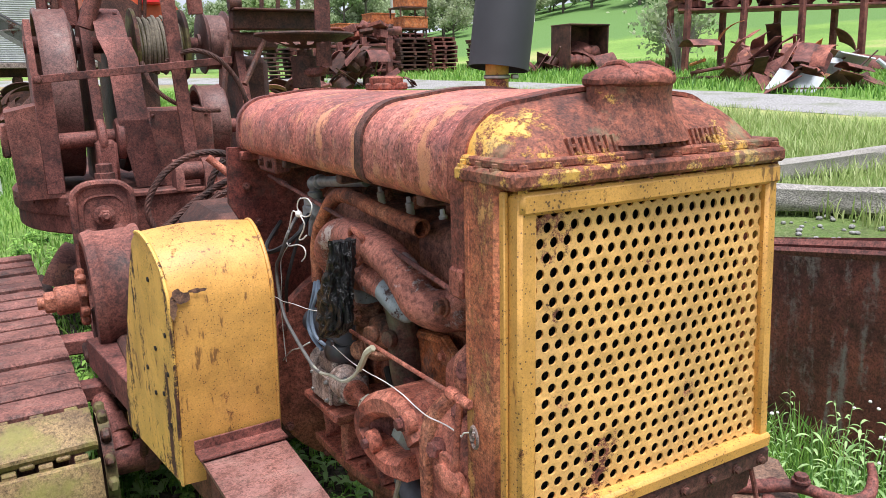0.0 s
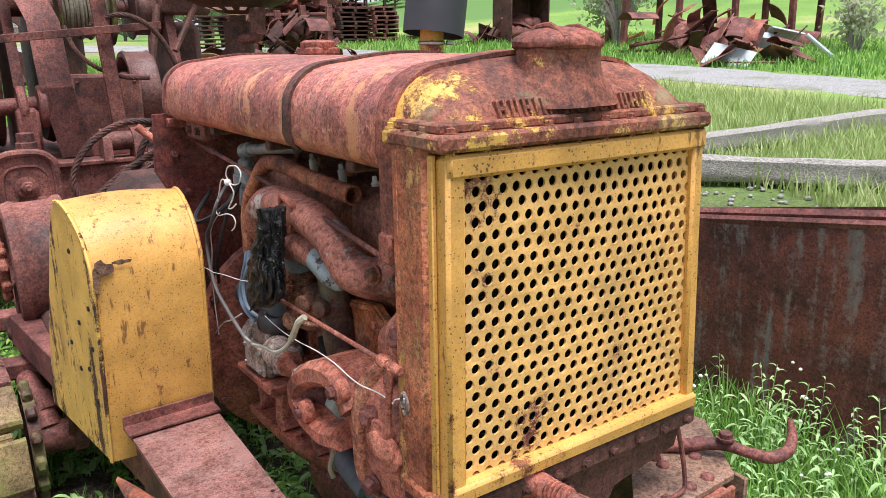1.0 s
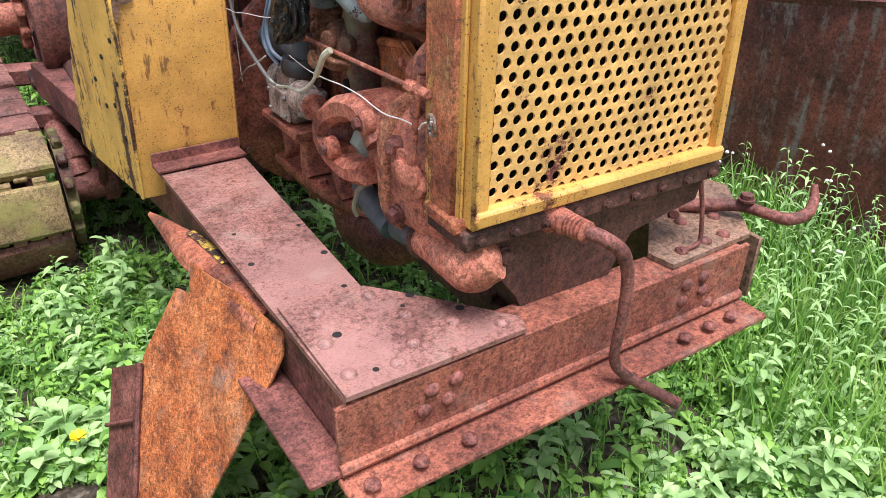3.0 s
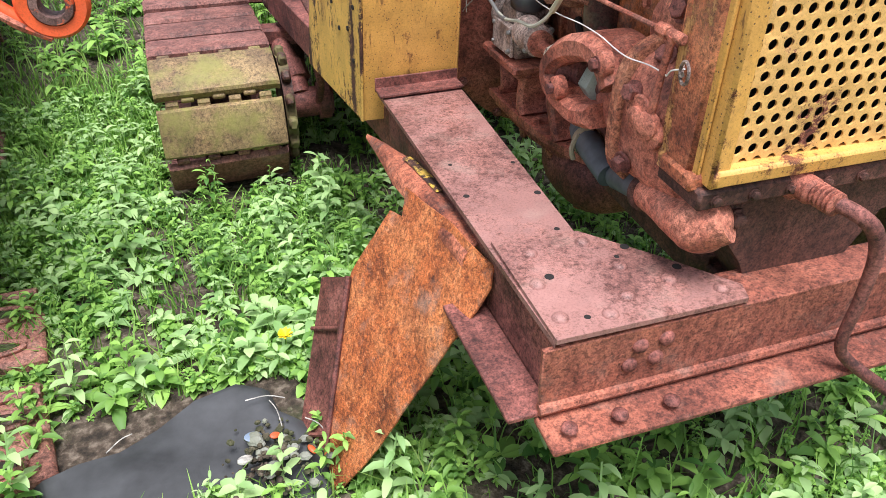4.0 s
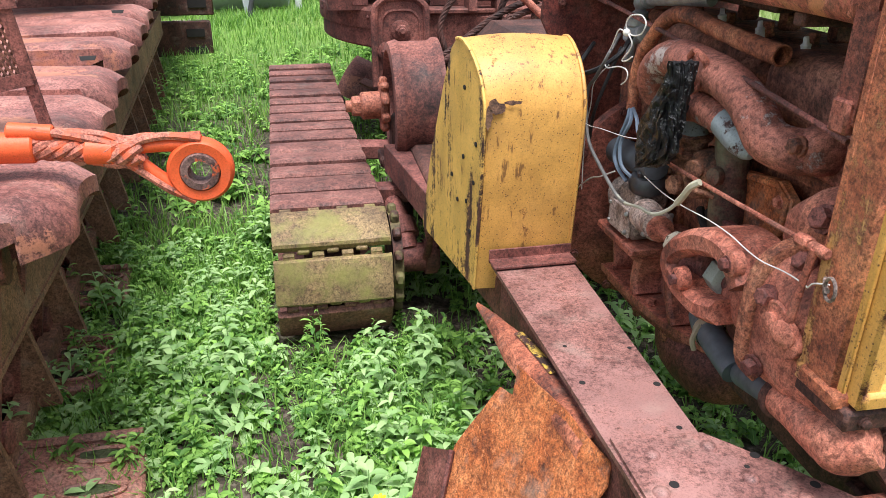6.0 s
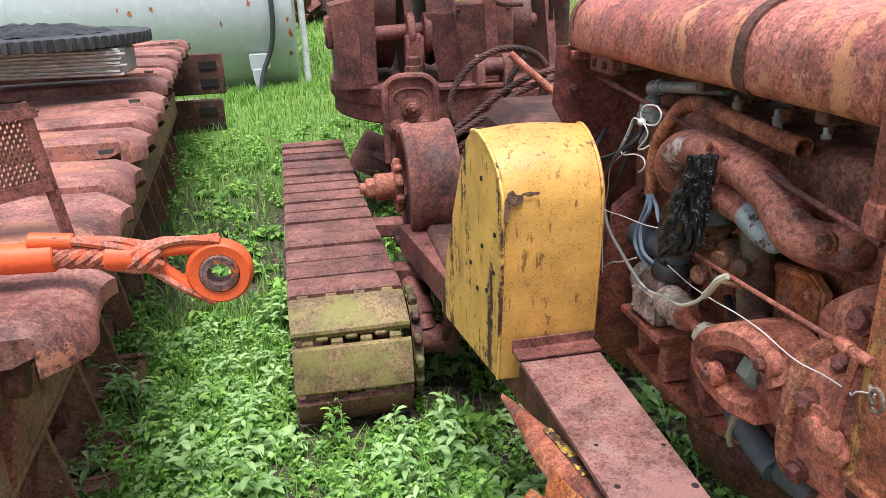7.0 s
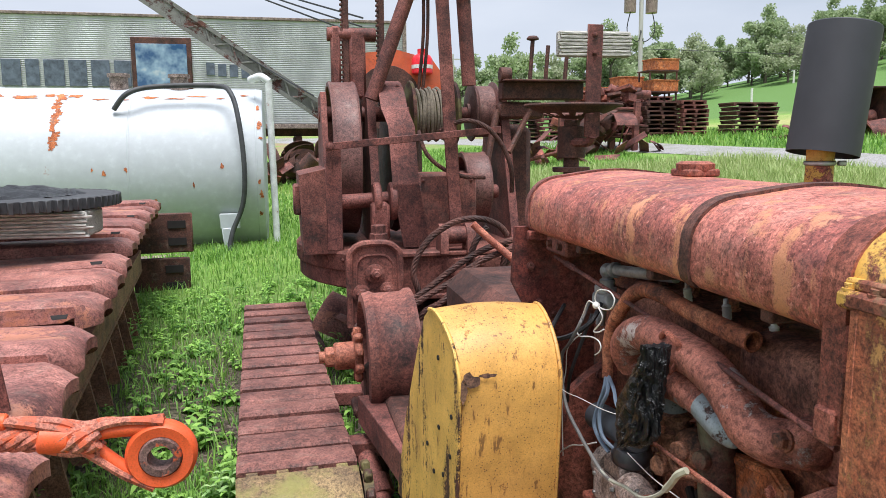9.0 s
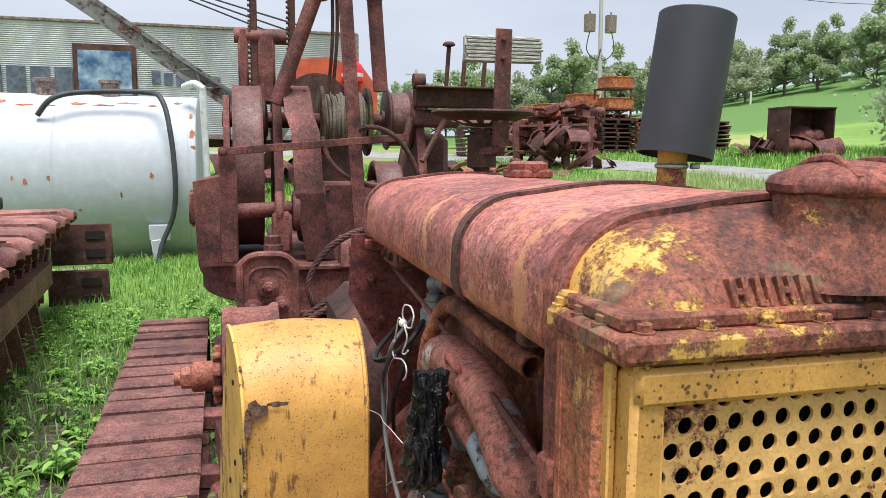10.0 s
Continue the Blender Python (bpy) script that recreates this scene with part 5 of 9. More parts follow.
# ---- front frame: side arms, plates and cross beam ----
frame_thing = thing("front_frame", (0.2, 0.3, 0.55), "heavy riveted rusty channel-iron front frame", "machine frame")
flat = Matrix.Translation((0, 0, 0.703))
b = Build()
b.prism([(-0.30, 1.0), (-0.075, 1.0), (-0.092, 0.20), (-0.10, 0.185), (-0.263, -0.064), (-0.272, 0.2)], 0.012, flat)
part("arm_plate", b, m_plate, frame_thing, "flat rusty arm plate with bolt holes")
b = Build()
b.prism([(-0.265, 0.225), (-0.092, 0.21), (-0.06, 0.175), (0.02, 0.085), (0.112, -0.03), (0.100, -0.066), (-0.263, -0.068)], 0.010, Matrix.Translation((0, 0, 0.714)))
gusset = part("gusset_plate", b, m_plate, frame_thing, "riveted pink-brown corner plate")
rivets = [(-0.235, -0.02), (-0.15, -0.035), (-0.235, 0.075), (-0.10, 0.17), (-0.07, 0.08), (-0.005, 0.02), (0.07, -0.03), (-0.10, -0.0), (-0.21, 0.165)]
rivets_on(gusset, [((x, y, 0.723), (0, 0, 1)) for x, y in rivets], 0.0155, m_plate)
# bolt holes in the plates, their inner shade painted as thin black discs
HOLES = [(-0.205, 0.09, 0.009, 0.724), (-0.03, 0.135, 0.009, 0.724), (0.03, 0.05, 0.009, 0.724), (-0.19, -0.03, 0.006, 0.724), (-0.06, 0.11, 0.005, 0.724),
         (-0.253, 0.21, 0.008, 0.715), (-0.25, 0.41, 0.007, 0.715), (-0.10, 0.38, 0.008, 0.715), (-0.10, 0.52, 0.005, 0.715), (-0.24, 0.55, 0.005, 0.715), (-0.12, 0.24, 0.006, 0.715)]
for x, y, r, z in HOLES:
    b = Build()
    b.lathe([(r, 0), (r * 0.98, 0.0006), (0.001, 0.0007)], (x, y, z), (0, 0, 1), 10)
    part("bolt_hole", b, m_void, frame_thing, "black disc for the shade in a bolt hole")
b = Build()
b.box((-0.262, 0.44, 0.625), (0.012, 1.0, 0.155), (0, 0, 2.0), 0.003)
b.box((-0.300, 0.10, 0.553), (0.085, 0.33, 0.012), (0, 0, 2.0), 0.003)
part("side_channel", b, m_rust, frame_thing, "rusty side channel")
b = Build()
b.box((-0.355, 1.65, 0.60), (0.012, 1.4, 0.12), (0, 0, 7.5), 0.003)
b.box((-0.31, 1.65, 0.655), (0.10, 1.4, 0.012), (0, 0, 7.5), 0.003)
b.box((-0.31, 1.65, 0.545), (0.10, 1.4, 0.012), (0, 0, 7.5), 0.003)
part("rear_channel", b, m_rust, frame_thing, "rusty side channel")
m_beam = rusty("beam_rust", ((0.09, 0.03, 0.022), (0.25, 0.09, 0.062), (0.40, 0.165, 0.11)), bump=0.9, dust=0.3)
b = Build()
b.box((0.225, -0.058, 0.63), (1.01, 0.012, 0.160), (0, -1.2, 0), 0.003)
part("beam_web", b, m_beam, frame_thing, "pitted rusty upright web of the beam")
b = Build()
b.tube([(-0.28, -0.064, 0.565), (0.73, -0.064, 0.588)], 0.012, 8, 1)
b.box((0.225, -0.102, 0.554), (1.02, 0.085, 0.013), (0, -1.6, 0), 0.003)
part("beam_flange", b, m_beam, frame_thing, "lower rusty beam flange")
b = Build()
b.box((0.30, -0.015, 0.705), (0.84, 0.085, 0.012), (0, 0, 0), 0.003)
part("cross_beam", b, m_beam, frame_thing, "deep pitted rusty channel cross beam")
spots = []
for x, z in [(-0.10, 0.665), (-0.05, 0.67), (-0.115, 0.625), (-0.065, 0.63), (0.535, 0.675), (0.585, 0.68), (0.53, 0.635), (0.59, 0.645), (0.62, 0.60)]:
    spots.append(((x, -0.064, z), (0, -1, 0)))
for x in (-0.245, -0.15, -0.05, 0.50, 0.575, 0.645):
    spots.append(((x, -0.115, 0.561 + (x + 0.28) * 0.027), (0, 0, 1)))
rivets_on(frame_thing, spots, 0.0155, m_rust)
b = Build()
b.prism([(0.66, 0.24), (0.90, 0.24), (0.92, 0.16), (0.760, -0.036), (0.503, -0.046), (0.492, 0.017), (0.60, 0.12)], 0.012, Matrix.Translation((0, 0, 0.713)))
b.box((0.79, 0.75, 0.716), (0.2, 1.1, 0.012), (0, 0, 0), 0.003)
b.box((0.79, 0.6, 0.63), (0.012, 1.3, 0.16), (0, 0, 0), 0.003)
right_plate = part("gusset_plate", b, rusty("grey_brown_plate", ((0.10, 0.065, 0.045), (0.2, 0.135, 0.095), (0.3, 0.2, 0.15)), dust=0.3), frame_thing, "grey-brown riveted corner plate")
spots = []
for x, y in [(0.68, 0.18), (0.74, 0.16), (0.82, 0.10), (0.56, -0.015), (0.64, -0.01), (0.70, -0.01), (0.66, 0.08), (0.75, 0.06)]:
    spots.append(((x, y, 0.725), (0, 0, 1)))
rivets_on(right_plate, spots, 0.0155, m_rust)

# radiator pedestal and starting crank
b = Build()
b.prism([(-0.01, 0.90), (0.62, 0.90), (0.60, 0.83), (0.42, 0.80), (0.36, 0.69), (0.30, 0.64), (0.18, 0.64), (0.13, 0.74), (0.06, 0.83)], 0.10, Matrix(((1, 0, 0, 0), (0, 0, 1, 0.01), (0, 1, 0, 0), (0, 0, 0, 1))))
b.box((0.24, 0.06, 0.655), (0.2, 0.16, 0.03), bev=0.01)
b.box((0.25, 0.30, 0.66), (0.26, 0.40, 0.10), bev=0.03)
b.bolt((0.09, 0.005, 0.845), (0, -1, 0), 0.014, 0.016)
b.bolt((0.28, 0.005, 0.85), (0, -1, 0), 0.012, 0.014)
# added dark box that stands in for the shadowed opening under the engine
b.box((0.62, 0.75, 0.62), (0.28, 1.2, 0.36), bev=0.02)
part("radiator_pedestal", b, m_dark, unit, "dark oily cast pedestal under the radiator, with an added dark box for the shaded opening")
crank = thing("starting_crank", (0.25, -0.1, 0.8), "bent rusty starting crank hanging at the front", "crank")
b = Build()
b.tube([(0.19, 0.0, 0.905), (0.20, -0.07, 0.905), (0.225, -0.11, 0.895), (0.255, -0.125, 0.865), (0.272, -0.13, 0.81), (0.275, -0.13, 0.72), (0.272, -0.13, 0.64), (0.285, -0.135, 0.60), (0.33, -0.16, 0.56), (0.40, -0.20, 0.51)],
       [0.014, 0.014, 0.014, 0.014, 0.012, 0.0105, 0.0105, 0.011, 0.012, 0.013], 12)
part("handle", b, m_rust, crank)
b = Build()
b.lathe([(0.028, 0), (0.032, 0.005), (0.032, 0.02), (0.024, 0.03), (0.024, 0.05), (0.019, 0.056)], (0.185, 0.01, 0.905), (0.1, -1, 0), 18)
for k in range(5):
    b.lathe([(0.018, 0), (0.0215, 0.002), (0.0215, 0.005), (0.018, 0.007)], (0.194 + k * 0.001, -0.045 - k * 0.009, 0.905), (0.1, -1, 0), 14)
part("socket", b, m_red, crank, "coiled rusty socket")
hook = thing("tow_hook", (0.8, 0.05, 0.73), "curved rusty tow hook lying on the corner plate", "hook")
b = Build()
b.tube([(0.70, 0.13, 0.735), (0.75, 0.085, 0.745), (0.80, 0.03, 0.755), (0.82, -0.03, 0.755), (0.84, -0.07, 0.755), (0.88, -0.085, 0.765), (0.91, -0.075, 0.79), (0.92, -0.06, 0.82)], [0.014, 0.016, 0.014, 0.013, 0.015, 0.014, 0.011, 0.007], 12)
b.bolt((0.80, 0.02, 0.775), (0, 0, 1), 0.015, 0.016)
part("shank", b, m_rust, hook)
b = Build()
b.tube([(0.66, 0.10, 0.735), (0.70, 0.135, 0.732), (0.76, 0.13, 0.735)], 0.012, 8)
part("pin", b, m_rust, hook)
b = Build()
b.tube([(0.585, -0.005, 0.888), (0.60, -0.01, 0.83), (0.61, -0.015, 0.77), (0.605, -0.02, 0.738), (0.575, -0.02, 0.731), (0.55, -0.02, 0.732)], 0.005, 8)
solo("wire_hook", b, m_rust, "thin bent rusty rod hooked under the grille", "rod")

# ---- torn mudguard sheets leaning on the arm ----
def leaning(outline, thick, sag=0.012, layers=9):
    """A dented sheet filled inwards from its outline."""
    P = [Vector(p) for p in outline]
    edge = []
    for a, c in zip(P, P[1:] + P[:1]):
        k = max(2, int((c - a).length / 0.03))
        edge += [a.lerp(c, i / k) for i in range(k)]
    mid = sum(P, Vector()) / len(P)
    n_ = (P[4] - P[0]).cross(P[7] - P[0]).normalized()
    n = len(edge)
    b = Build()
    for off in (0.0, thick):
        vs = []
        for k in range(layers + 1):
            f = 1 - k / (layers + 0.3)
            for q in edge:
                p = mid.lerp(q, f)
                vs.append(p + n_ * (off + sag * noise.noise(p * 6) + 0.004 * noise.noise(p * 25)))
        fs = [(k * n + i, k * n + (i + 1) % n, (k + 1) * n + (i + 1) % n, (k + 1) * n + i) for k in range(layers) for i in range(n)]
        fs.append(tuple(layers * n + i for i in range(n)))
        b.add(vs, fs)
    o = (layers + 1) * n
    b.f += [(i, (i + 1) % n, o + (i + 1) % n, o + i) for i in range(n)]
    return b


OUT = [(-0.34, 0.574, 0.66), (-0.356, 0.534, 0.606), (-0.372, 0.586, 0.596), (-0.419, 0.602, 0.502), (-0.47, 0.628, 0.405), (-0.531, 0.53, 0.231), (-0.601, 0.428, 0.035),
       (-0.597, 0.309, -0.012), (-0.529, 0.272, 0.118), (-0.43, 0.241, 0.314), (-0.326, 0.209, 0.523), (-0.271, 0.197, 0.634), (-0.258, 0.217, 0.671), (-0.293, 0.388, 0.675)]
solo("mudguard_sheet", leaning(OUT, 0.005), m_orange, "bright orange rusted torn mudguard sheet leaning on the frame", "sheet metal", smooth=60)
strip_ = thing("angle_strip", (-0.6, 0.6, 0.0), "narrow rusty folded strip lying against the sheet", "sheet metal")
b = Build()
b.add([(-0.534, 0.724, 0.337), (-0.477, 0.610, 0.407), (-0.600, 0.403, 0.049), (-0.670, 0.512, -0.051)], [(0, 1, 2, 3)])
b.add([(-0.530, 0.725, 0.334), (-0.473, 0.611, 0.404), (-0.596, 0.404, 0.046), (-0.666, 0.513, -0.054)], [(0, 1, 2, 3)])
part("web", b, m_winch, strip_)
b = Build()
b.tube([(-0.483, 0.609, 0.411), (-0.606, 0.402, 0.054)], 0.008, 6, 3)
part("folded_edge", b, m_rust, strip_)
for f in (0.30, 0.92):
    b = Build()
    q0, q1 = Vector((-0.534, 0.724, 0.337)).lerp(Vector((-0.670, 0.512, -0.051)), f), Vector((-0.477, 0.610, 0.407)).lerp(Vector((-0.600, 0.403, 0.049)), f)
    b.tube([q0 + Vector((-0.006, -0.004, 0.006)), q1 + Vector((-0.006, -0.004, 0.006))], 0.006, 6, 1)
    part("rib", b, m_winch, strip_)
curl = thing("curled_sheet", (-0.3, 0.6, 0.6), "curled strip of rusty sheet with a yellow underside", "sheet metal")
b = Build()
vs, fs = [], []
P0, P1 = Vector((-0.365, 0.985, 0.60)), Vector((-0.285, 0.30, 0.66))
for i in range(21):
    f = i / 20
    p = P0.lerp(P1, f)
    w = 0.060 * min(1, 0.12 + f * 1.9) * (1 - 0.25 * max(0, f - 0.6))
    for j in range(8):
        g = j / 7
        a = 1.9 * g - 0.35
        vs.append((p.x + 0.045 - w * 0.85 * math.sin(a) * 0.9 - 0.02, p.y - 0.02 * g, p.z + 0.055 * f * (1 - f) * 2 + w * 0.75 * (math.cos(a) - 0.75) + 0.004 * noise.noise(Vector((f * 9, g * 2, 2)))))
for i in range(20):
    for j in range(7):
        a = i * 8 + j
        fs.append((a, a + 1, a + 9, a + 8))
b.add(vs, fs)
b.add([(x + 0.003, y + 0.001, z - 0.004) for x, y, z in vs], fs)
part("strip", b, rusty("mixed_rust_strip", ((0.10, 0.032, 0.022), (0.36, 0.125, 0.07), (0.56, 0.25, 0.15)), tone=5.0, bump=0.9, dust=0.3), curl, smooth=60)
b = Build()
b.add([(x + 0.004, y, z + 0.004) for k, (x, y, z) in enumerate(vs) if k % 8 in (0, 1, 2)], [(3 * i + q, 3 * i + q + 1, 3 * i + q + 4, 3 * i + q + 3) for i in range(8, 14) for q in (0, 1)])
part("flaked_lining", b, rusty("flaking_yellow", R_DARK, (0.62, 0.40, 0.06), cover=0.48, patch=24.0), curl, "flaking yellow lining")

# ---- crawler track beside the engine ----
track = thing("crawler_track", (-0.75, 3.3, 0.0), "long crawler track with flat rusty hinged shoes, moss at its front", "crawler track")
TY0, TY1, TR, TZ = 2.0, 4.85, 0.235, 0.275
turn = Matrix.Translation((-0.715, 1.9, 0)) @ pose(0, 0, 0, 0, 0, 1.75)


def track_pose(s):
    """Where a shoe stands after s metres along the loop, from the front of the top run back."""
    run, arc = TY1 - TY0, math.pi * TR
    s = s % (2 * run + 2 * arc)
    if s < run:
        y, z, a = TY0 + s, TZ + TR - 0.02 * math.sin(3.14159 * s / run), 0
    elif s < run + arc:
        q = (s - run) / TR
        y, z, a = TY1 + TR * math.sin(q), TZ + TR * math.cos(q), -q
    elif s < 2 * run + arc:
        y, z, a = TY1 - (s - run - arc), TZ - TR, math.pi
    else:
        q = (s - 2 * run - arc) / TR
        y, z, a = TY0 - TR * math.sin(q), TZ - TR * math.cos(q), math.pi - q
    return turn @ Matrix.Translation((0, y - 1.9, z)) @ Matrix.Rotation(a, 4, "X")


def shoe_mesh(material):
    b = Build()
    w = 0.445
    prof = [(-0.094, -0.006), (-0.095, 0.022), (-0.086, 0.032), (-0.05, 0.034), (0.05, 0.026), (0.078, 0.020), (0.084, 0.010), (0.084, -0.006), (0.07, -0.010), (-0.08, -0.010)]
    b.rings([[(x, y * (1 if abs(x) < 0.2 else 0.985), z - (0.006 if abs(x) > 0.215 else 0)) for y, z in prof] for x in (-w / 2, -w / 2 + 0.012, -0.1, 0.1, w / 2 - 0.012, w / 2)])
    for k in range(4):
        x = -0.165 + k * 0.11
        b.cyl((x - 0.022, 0.096, -0.008), (x + 0.022, 0.096, -0.008), 0.013, n=8)
        b.box((x, 0.082, -0.006), (0.044, 0.03, 0.018), bev=0.003)
    for k in range(3):
        x = -0.11 + k * 0.11
        b.box((x, -0.098, -0.002), (0.045, 0.02, 0.018), bev=0.004)
    b.box((0.06, 0, -0.025), (0.05, 0.15, 0.045), bev=0.006)
    b.box((-0.06, 0, -0.025), (0.05, 0.15, 0.045), bev=0.006)
    me = b.mesh("shoe")
    me.materials.append(material)
    return me


sh_dry, sh_moss = shoe_mesh(m_shoe), shoe_mesh(m_mossy)
loop_len = 2 * (TY1 - TY0) + 2 * math.pi * TR
count = round(loop_len / 0.2)
for k in range(count):
    s = (k + 0.35) * loop_len / count
    jig = pose(0, 0, 0.003 * math.sin(k * 2.7), 1.6 * math.sin(k * 1.9), 0.8 * math.sin(k * 3.1), 0.6 * math.sin(k * 2.2))
    piece("shoe", sh_moss if s > loop_len - 0.50 else sh_dry, track_pose(s) @ jig, track)


def wheel_at(name, cx, cy, cz, r, w, material, parent, teeth=0, hubr=0.08):
    b = Build()
    b.lathe([(0.02, -w * 0.6), (hubr, -w * 0.6), (hubr, -w * 0.25), (r * 0.82, -w * 0.2), (r * 0.84, -w / 2), (r, -w / 2 + 0.006), (r, w / 2 - 0.006), (r * 0.84, w / 2), (r * 0.82, w * 0.2), (hubr, w * 0.25), (hubr, w * 0.6), (0.02, w * 0.6)],
            (cx, cy, cz), (1, 0, 0), 40)
    for k in range(teeth):
        a = 6.28318 * k / teeth
        b.box((cx, cy + (r + 0.012) * math.cos(a), cz + (r + 0.012) * math.sin(a)), (w * 0.8, 0.045, 0.045), (math.degrees(a), 0, 0), 0.010)
    return part(name, b, material, parent)


wheel_at("idler_wheel", -0.70, 2.0, TZ, 0.19, 0.10, m_dark, track)
wheel_at("drive_wheel", -0.80, TY1, TZ, 0.19, 0.10, m_dark, track)
b = Build()
b.box((-0.73, 3.42, 0.27), (0.16, 2.7, 0.16), (0, 0, 1.75), 0.01)
for k in range(6):
    b.cyl((-0.83 - k * 0.015, 2.35 + k * 0.42, 0.14), (-0.58 - k * 0.015, 2.35 + k * 0.42, 0.14), 0.085, n=16)
part("track_frame", b, m_dark, track, "dark roller frame inside the track")
b = Build()
b.lathe([(0.05, -0.018), (0.175, -0.014), (0.19, -0.02), (0.19, 0.02), (0.175, 0.014), (0.05, 0.018)], (-0.455, 2.02, 0.27), (1, 0, 0), 32)
m_sprocket = rusty("mossy_sprocket", R_DARK, moss=(0.2, 0.19, 0.07), moss_at=0.5)
sprocket = part("sprocket", b, m_sprocket, track, "toothed mossy chain sprocket")
for k in range(14):
    a = 6.28318 * k / 14
    b = Build()
    b.box((-0.455, 2.02 + 0.2 * math.cos(a), 0.27 + 0.2 * math.sin(a)), (0.034, 0.05, 0.045), (math.degrees(a), 0, 0), 0.012)
    part("tooth", b, m_sprocket, sprocket)
b = Build()
b.cyl((-0.47, 2.0, 0.27), (-0.27, 2.0, 0.27), 0.06, n=18)
b.cyl((-0.33, 2.0, 0.27), (-0.28, 2.0, 0.27), 0.075, n=18)
b.tube([(-0.40, 2.0, 0.30), (-0.42, 2.12, 0.40), (-0.44, 2.3, 0.45)], [0.05, 0.045, 0.04], 12)
b.cyl((-0.40, 2.05, 0.34), (-0.415, 2.11, 0.39), 0.062, n=8)
b.tube([(-0.33, 1.95, 0.29), (-0.33, 1.86, 0.40), (-0.34, 1.84, 0.48), (-0.33, 1.86, 0.50)], 0.016, 8)
part("axle", b, m_rust, track, "rusty axle stub and adjuster")
b = Build()
b.box((-0.47, 2.25, 0.475), (0.34, 0.09, 0.07), (0, 4, 4), 0.01)
part("cross_member", b, m_rust, track)
b = Build()
b.box((-0.47, 3.0, 0.44), (0.34, 0.12, 0.08), (0, 4, 4), 0.01)
part("cross_member", b, m_rust, track)

# chain wheel above the track
drum = thing("brake_drum", (-0.4, 2.5, 0.82), "large rusty brake drum with a nutted hub", "drum")
b = Build()
b.lathe([(0.23, -0.11), (0.262, -0.105), (0.272, -0.07), (0.262, -0.05), (0.262, 0.07), (0.275, 0.09), (0.275, 0.11), (0.24, 0.115), (0.22, 0.06), (0.06, 0.05)], (-0.305, 2.45, 0.815), (1, 0, 0.02), 40, caps=False)
b.lathe([(0.23, -0.11), (0.215, -0.07), (0.09, -0.06), (0.05, -0.05)], (-0.305, 2.45, 0.815), (1, 0, 0.02), 40, caps=False)
part("rim", b, m_winch, drum)
b = Build()
b.cyl((-0.43, 2.45, 0.81), (-0.54, 2.45, 0.807), 0.06, n=18, bev=0.008)
b.cyl((-0.42, 2.45, 0.81), (-0.455, 2.45, 0.81), 0.095, n=14, bev=0.008)
for k in range(9):
    a = 6.283 * k / 9
    b.box((-0.437, 2.45 + 0.1 * math.cos(a), 0.81 + 0.1 * math.sin(a)), (0.035, 0.04, 0.035), (math.degrees(a), 0, 0), 0.010)
b.lathe([(0.045, 0), (0.045, 0.035), (0.038, 0.04)], (-0.54, 2.45, 0.807), (-1, 0, 0), 6)
b.cyl((-0.575, 2.45, 0.807), (-0.605, 2.45, 0.807), 0.026, n=12)
b.cyl((-0.30, 2.45, 0.815), (0.3, 2.45, 0.82), 0.05, n=14)
part("hub", b, rusty("orange_hub", ((0.14, 0.05, 0.03), (0.30, 0.11, 0.07), (0.42, 0.2, 0.13))), drum, "stepped hub with a big nut")
b = Build()
b.box((-0.40, 2.5, 0.55), (0.12, 0.16, 0.05), bev=0.01)
b.box((-0.36, 2.45, 0.66), (0.10, 0.14, 0.20), bev=0.03)
b.box((-0.36, 2.45, 0.30), (0.09, 0.12, 0.6), bev=0.02)
part("pedestal", b, m_dark, drum)
b = Build()
b.box((0.25, 2.6, 0.62), (1.2, 1.9, 0.14), bev=0.02)
b.box((0.3, 2.2, 0.9), (0.55, 1.2, 0.45), bev=0.08)
b.box((0.3, 3.3, 0.4), (0.9, 2.6, 0.5), bev=0.03)
part("gearbox", b, m_dark, unit, "dark gearbox and chassis behind the engine")

# ---- revolving winch frame behind the engine ----
winch = thing("cable_winch", (0.45, 4.9, 0.6), "rusty revolving cable winch of an old excavator with large band wheels", "winch")
b = Build()
b.lathe([(0.45, 0.42), (0.70, 0.66), (1.02, 0.755), (1.10, 0.768), (1.112, 0.78), (1.112, 0.885), (1.13, 0.890), (1.134, 0.90), (1.134, 1.0), (1.12, 1.016), (0.2, 1.02)], (0.5, 4.9, 0), (0, 0, 1), 72)
turntable = part("turntable", b, m_winch, winch, "round rusty turntable ring with a stepped rim")
rivets_on(turntable, [((0.5 + 1.134 * math.cos(3.3 + k * 0.14), 4.9 + 1.134 * math.sin(3.3 + k * 0.14), 0.96), (math.cos(3.3 + k * 0.14), math.sin(3.3 + k * 0.14), 0)) for k in range(22)], 0.013, m_winch)
b = Build()
b.cyl((0.5, 4.9, 0.0), (0.5, 4.9, 0.55), 0.5, n=32)
part("centre_post", b, m_dark, winch)


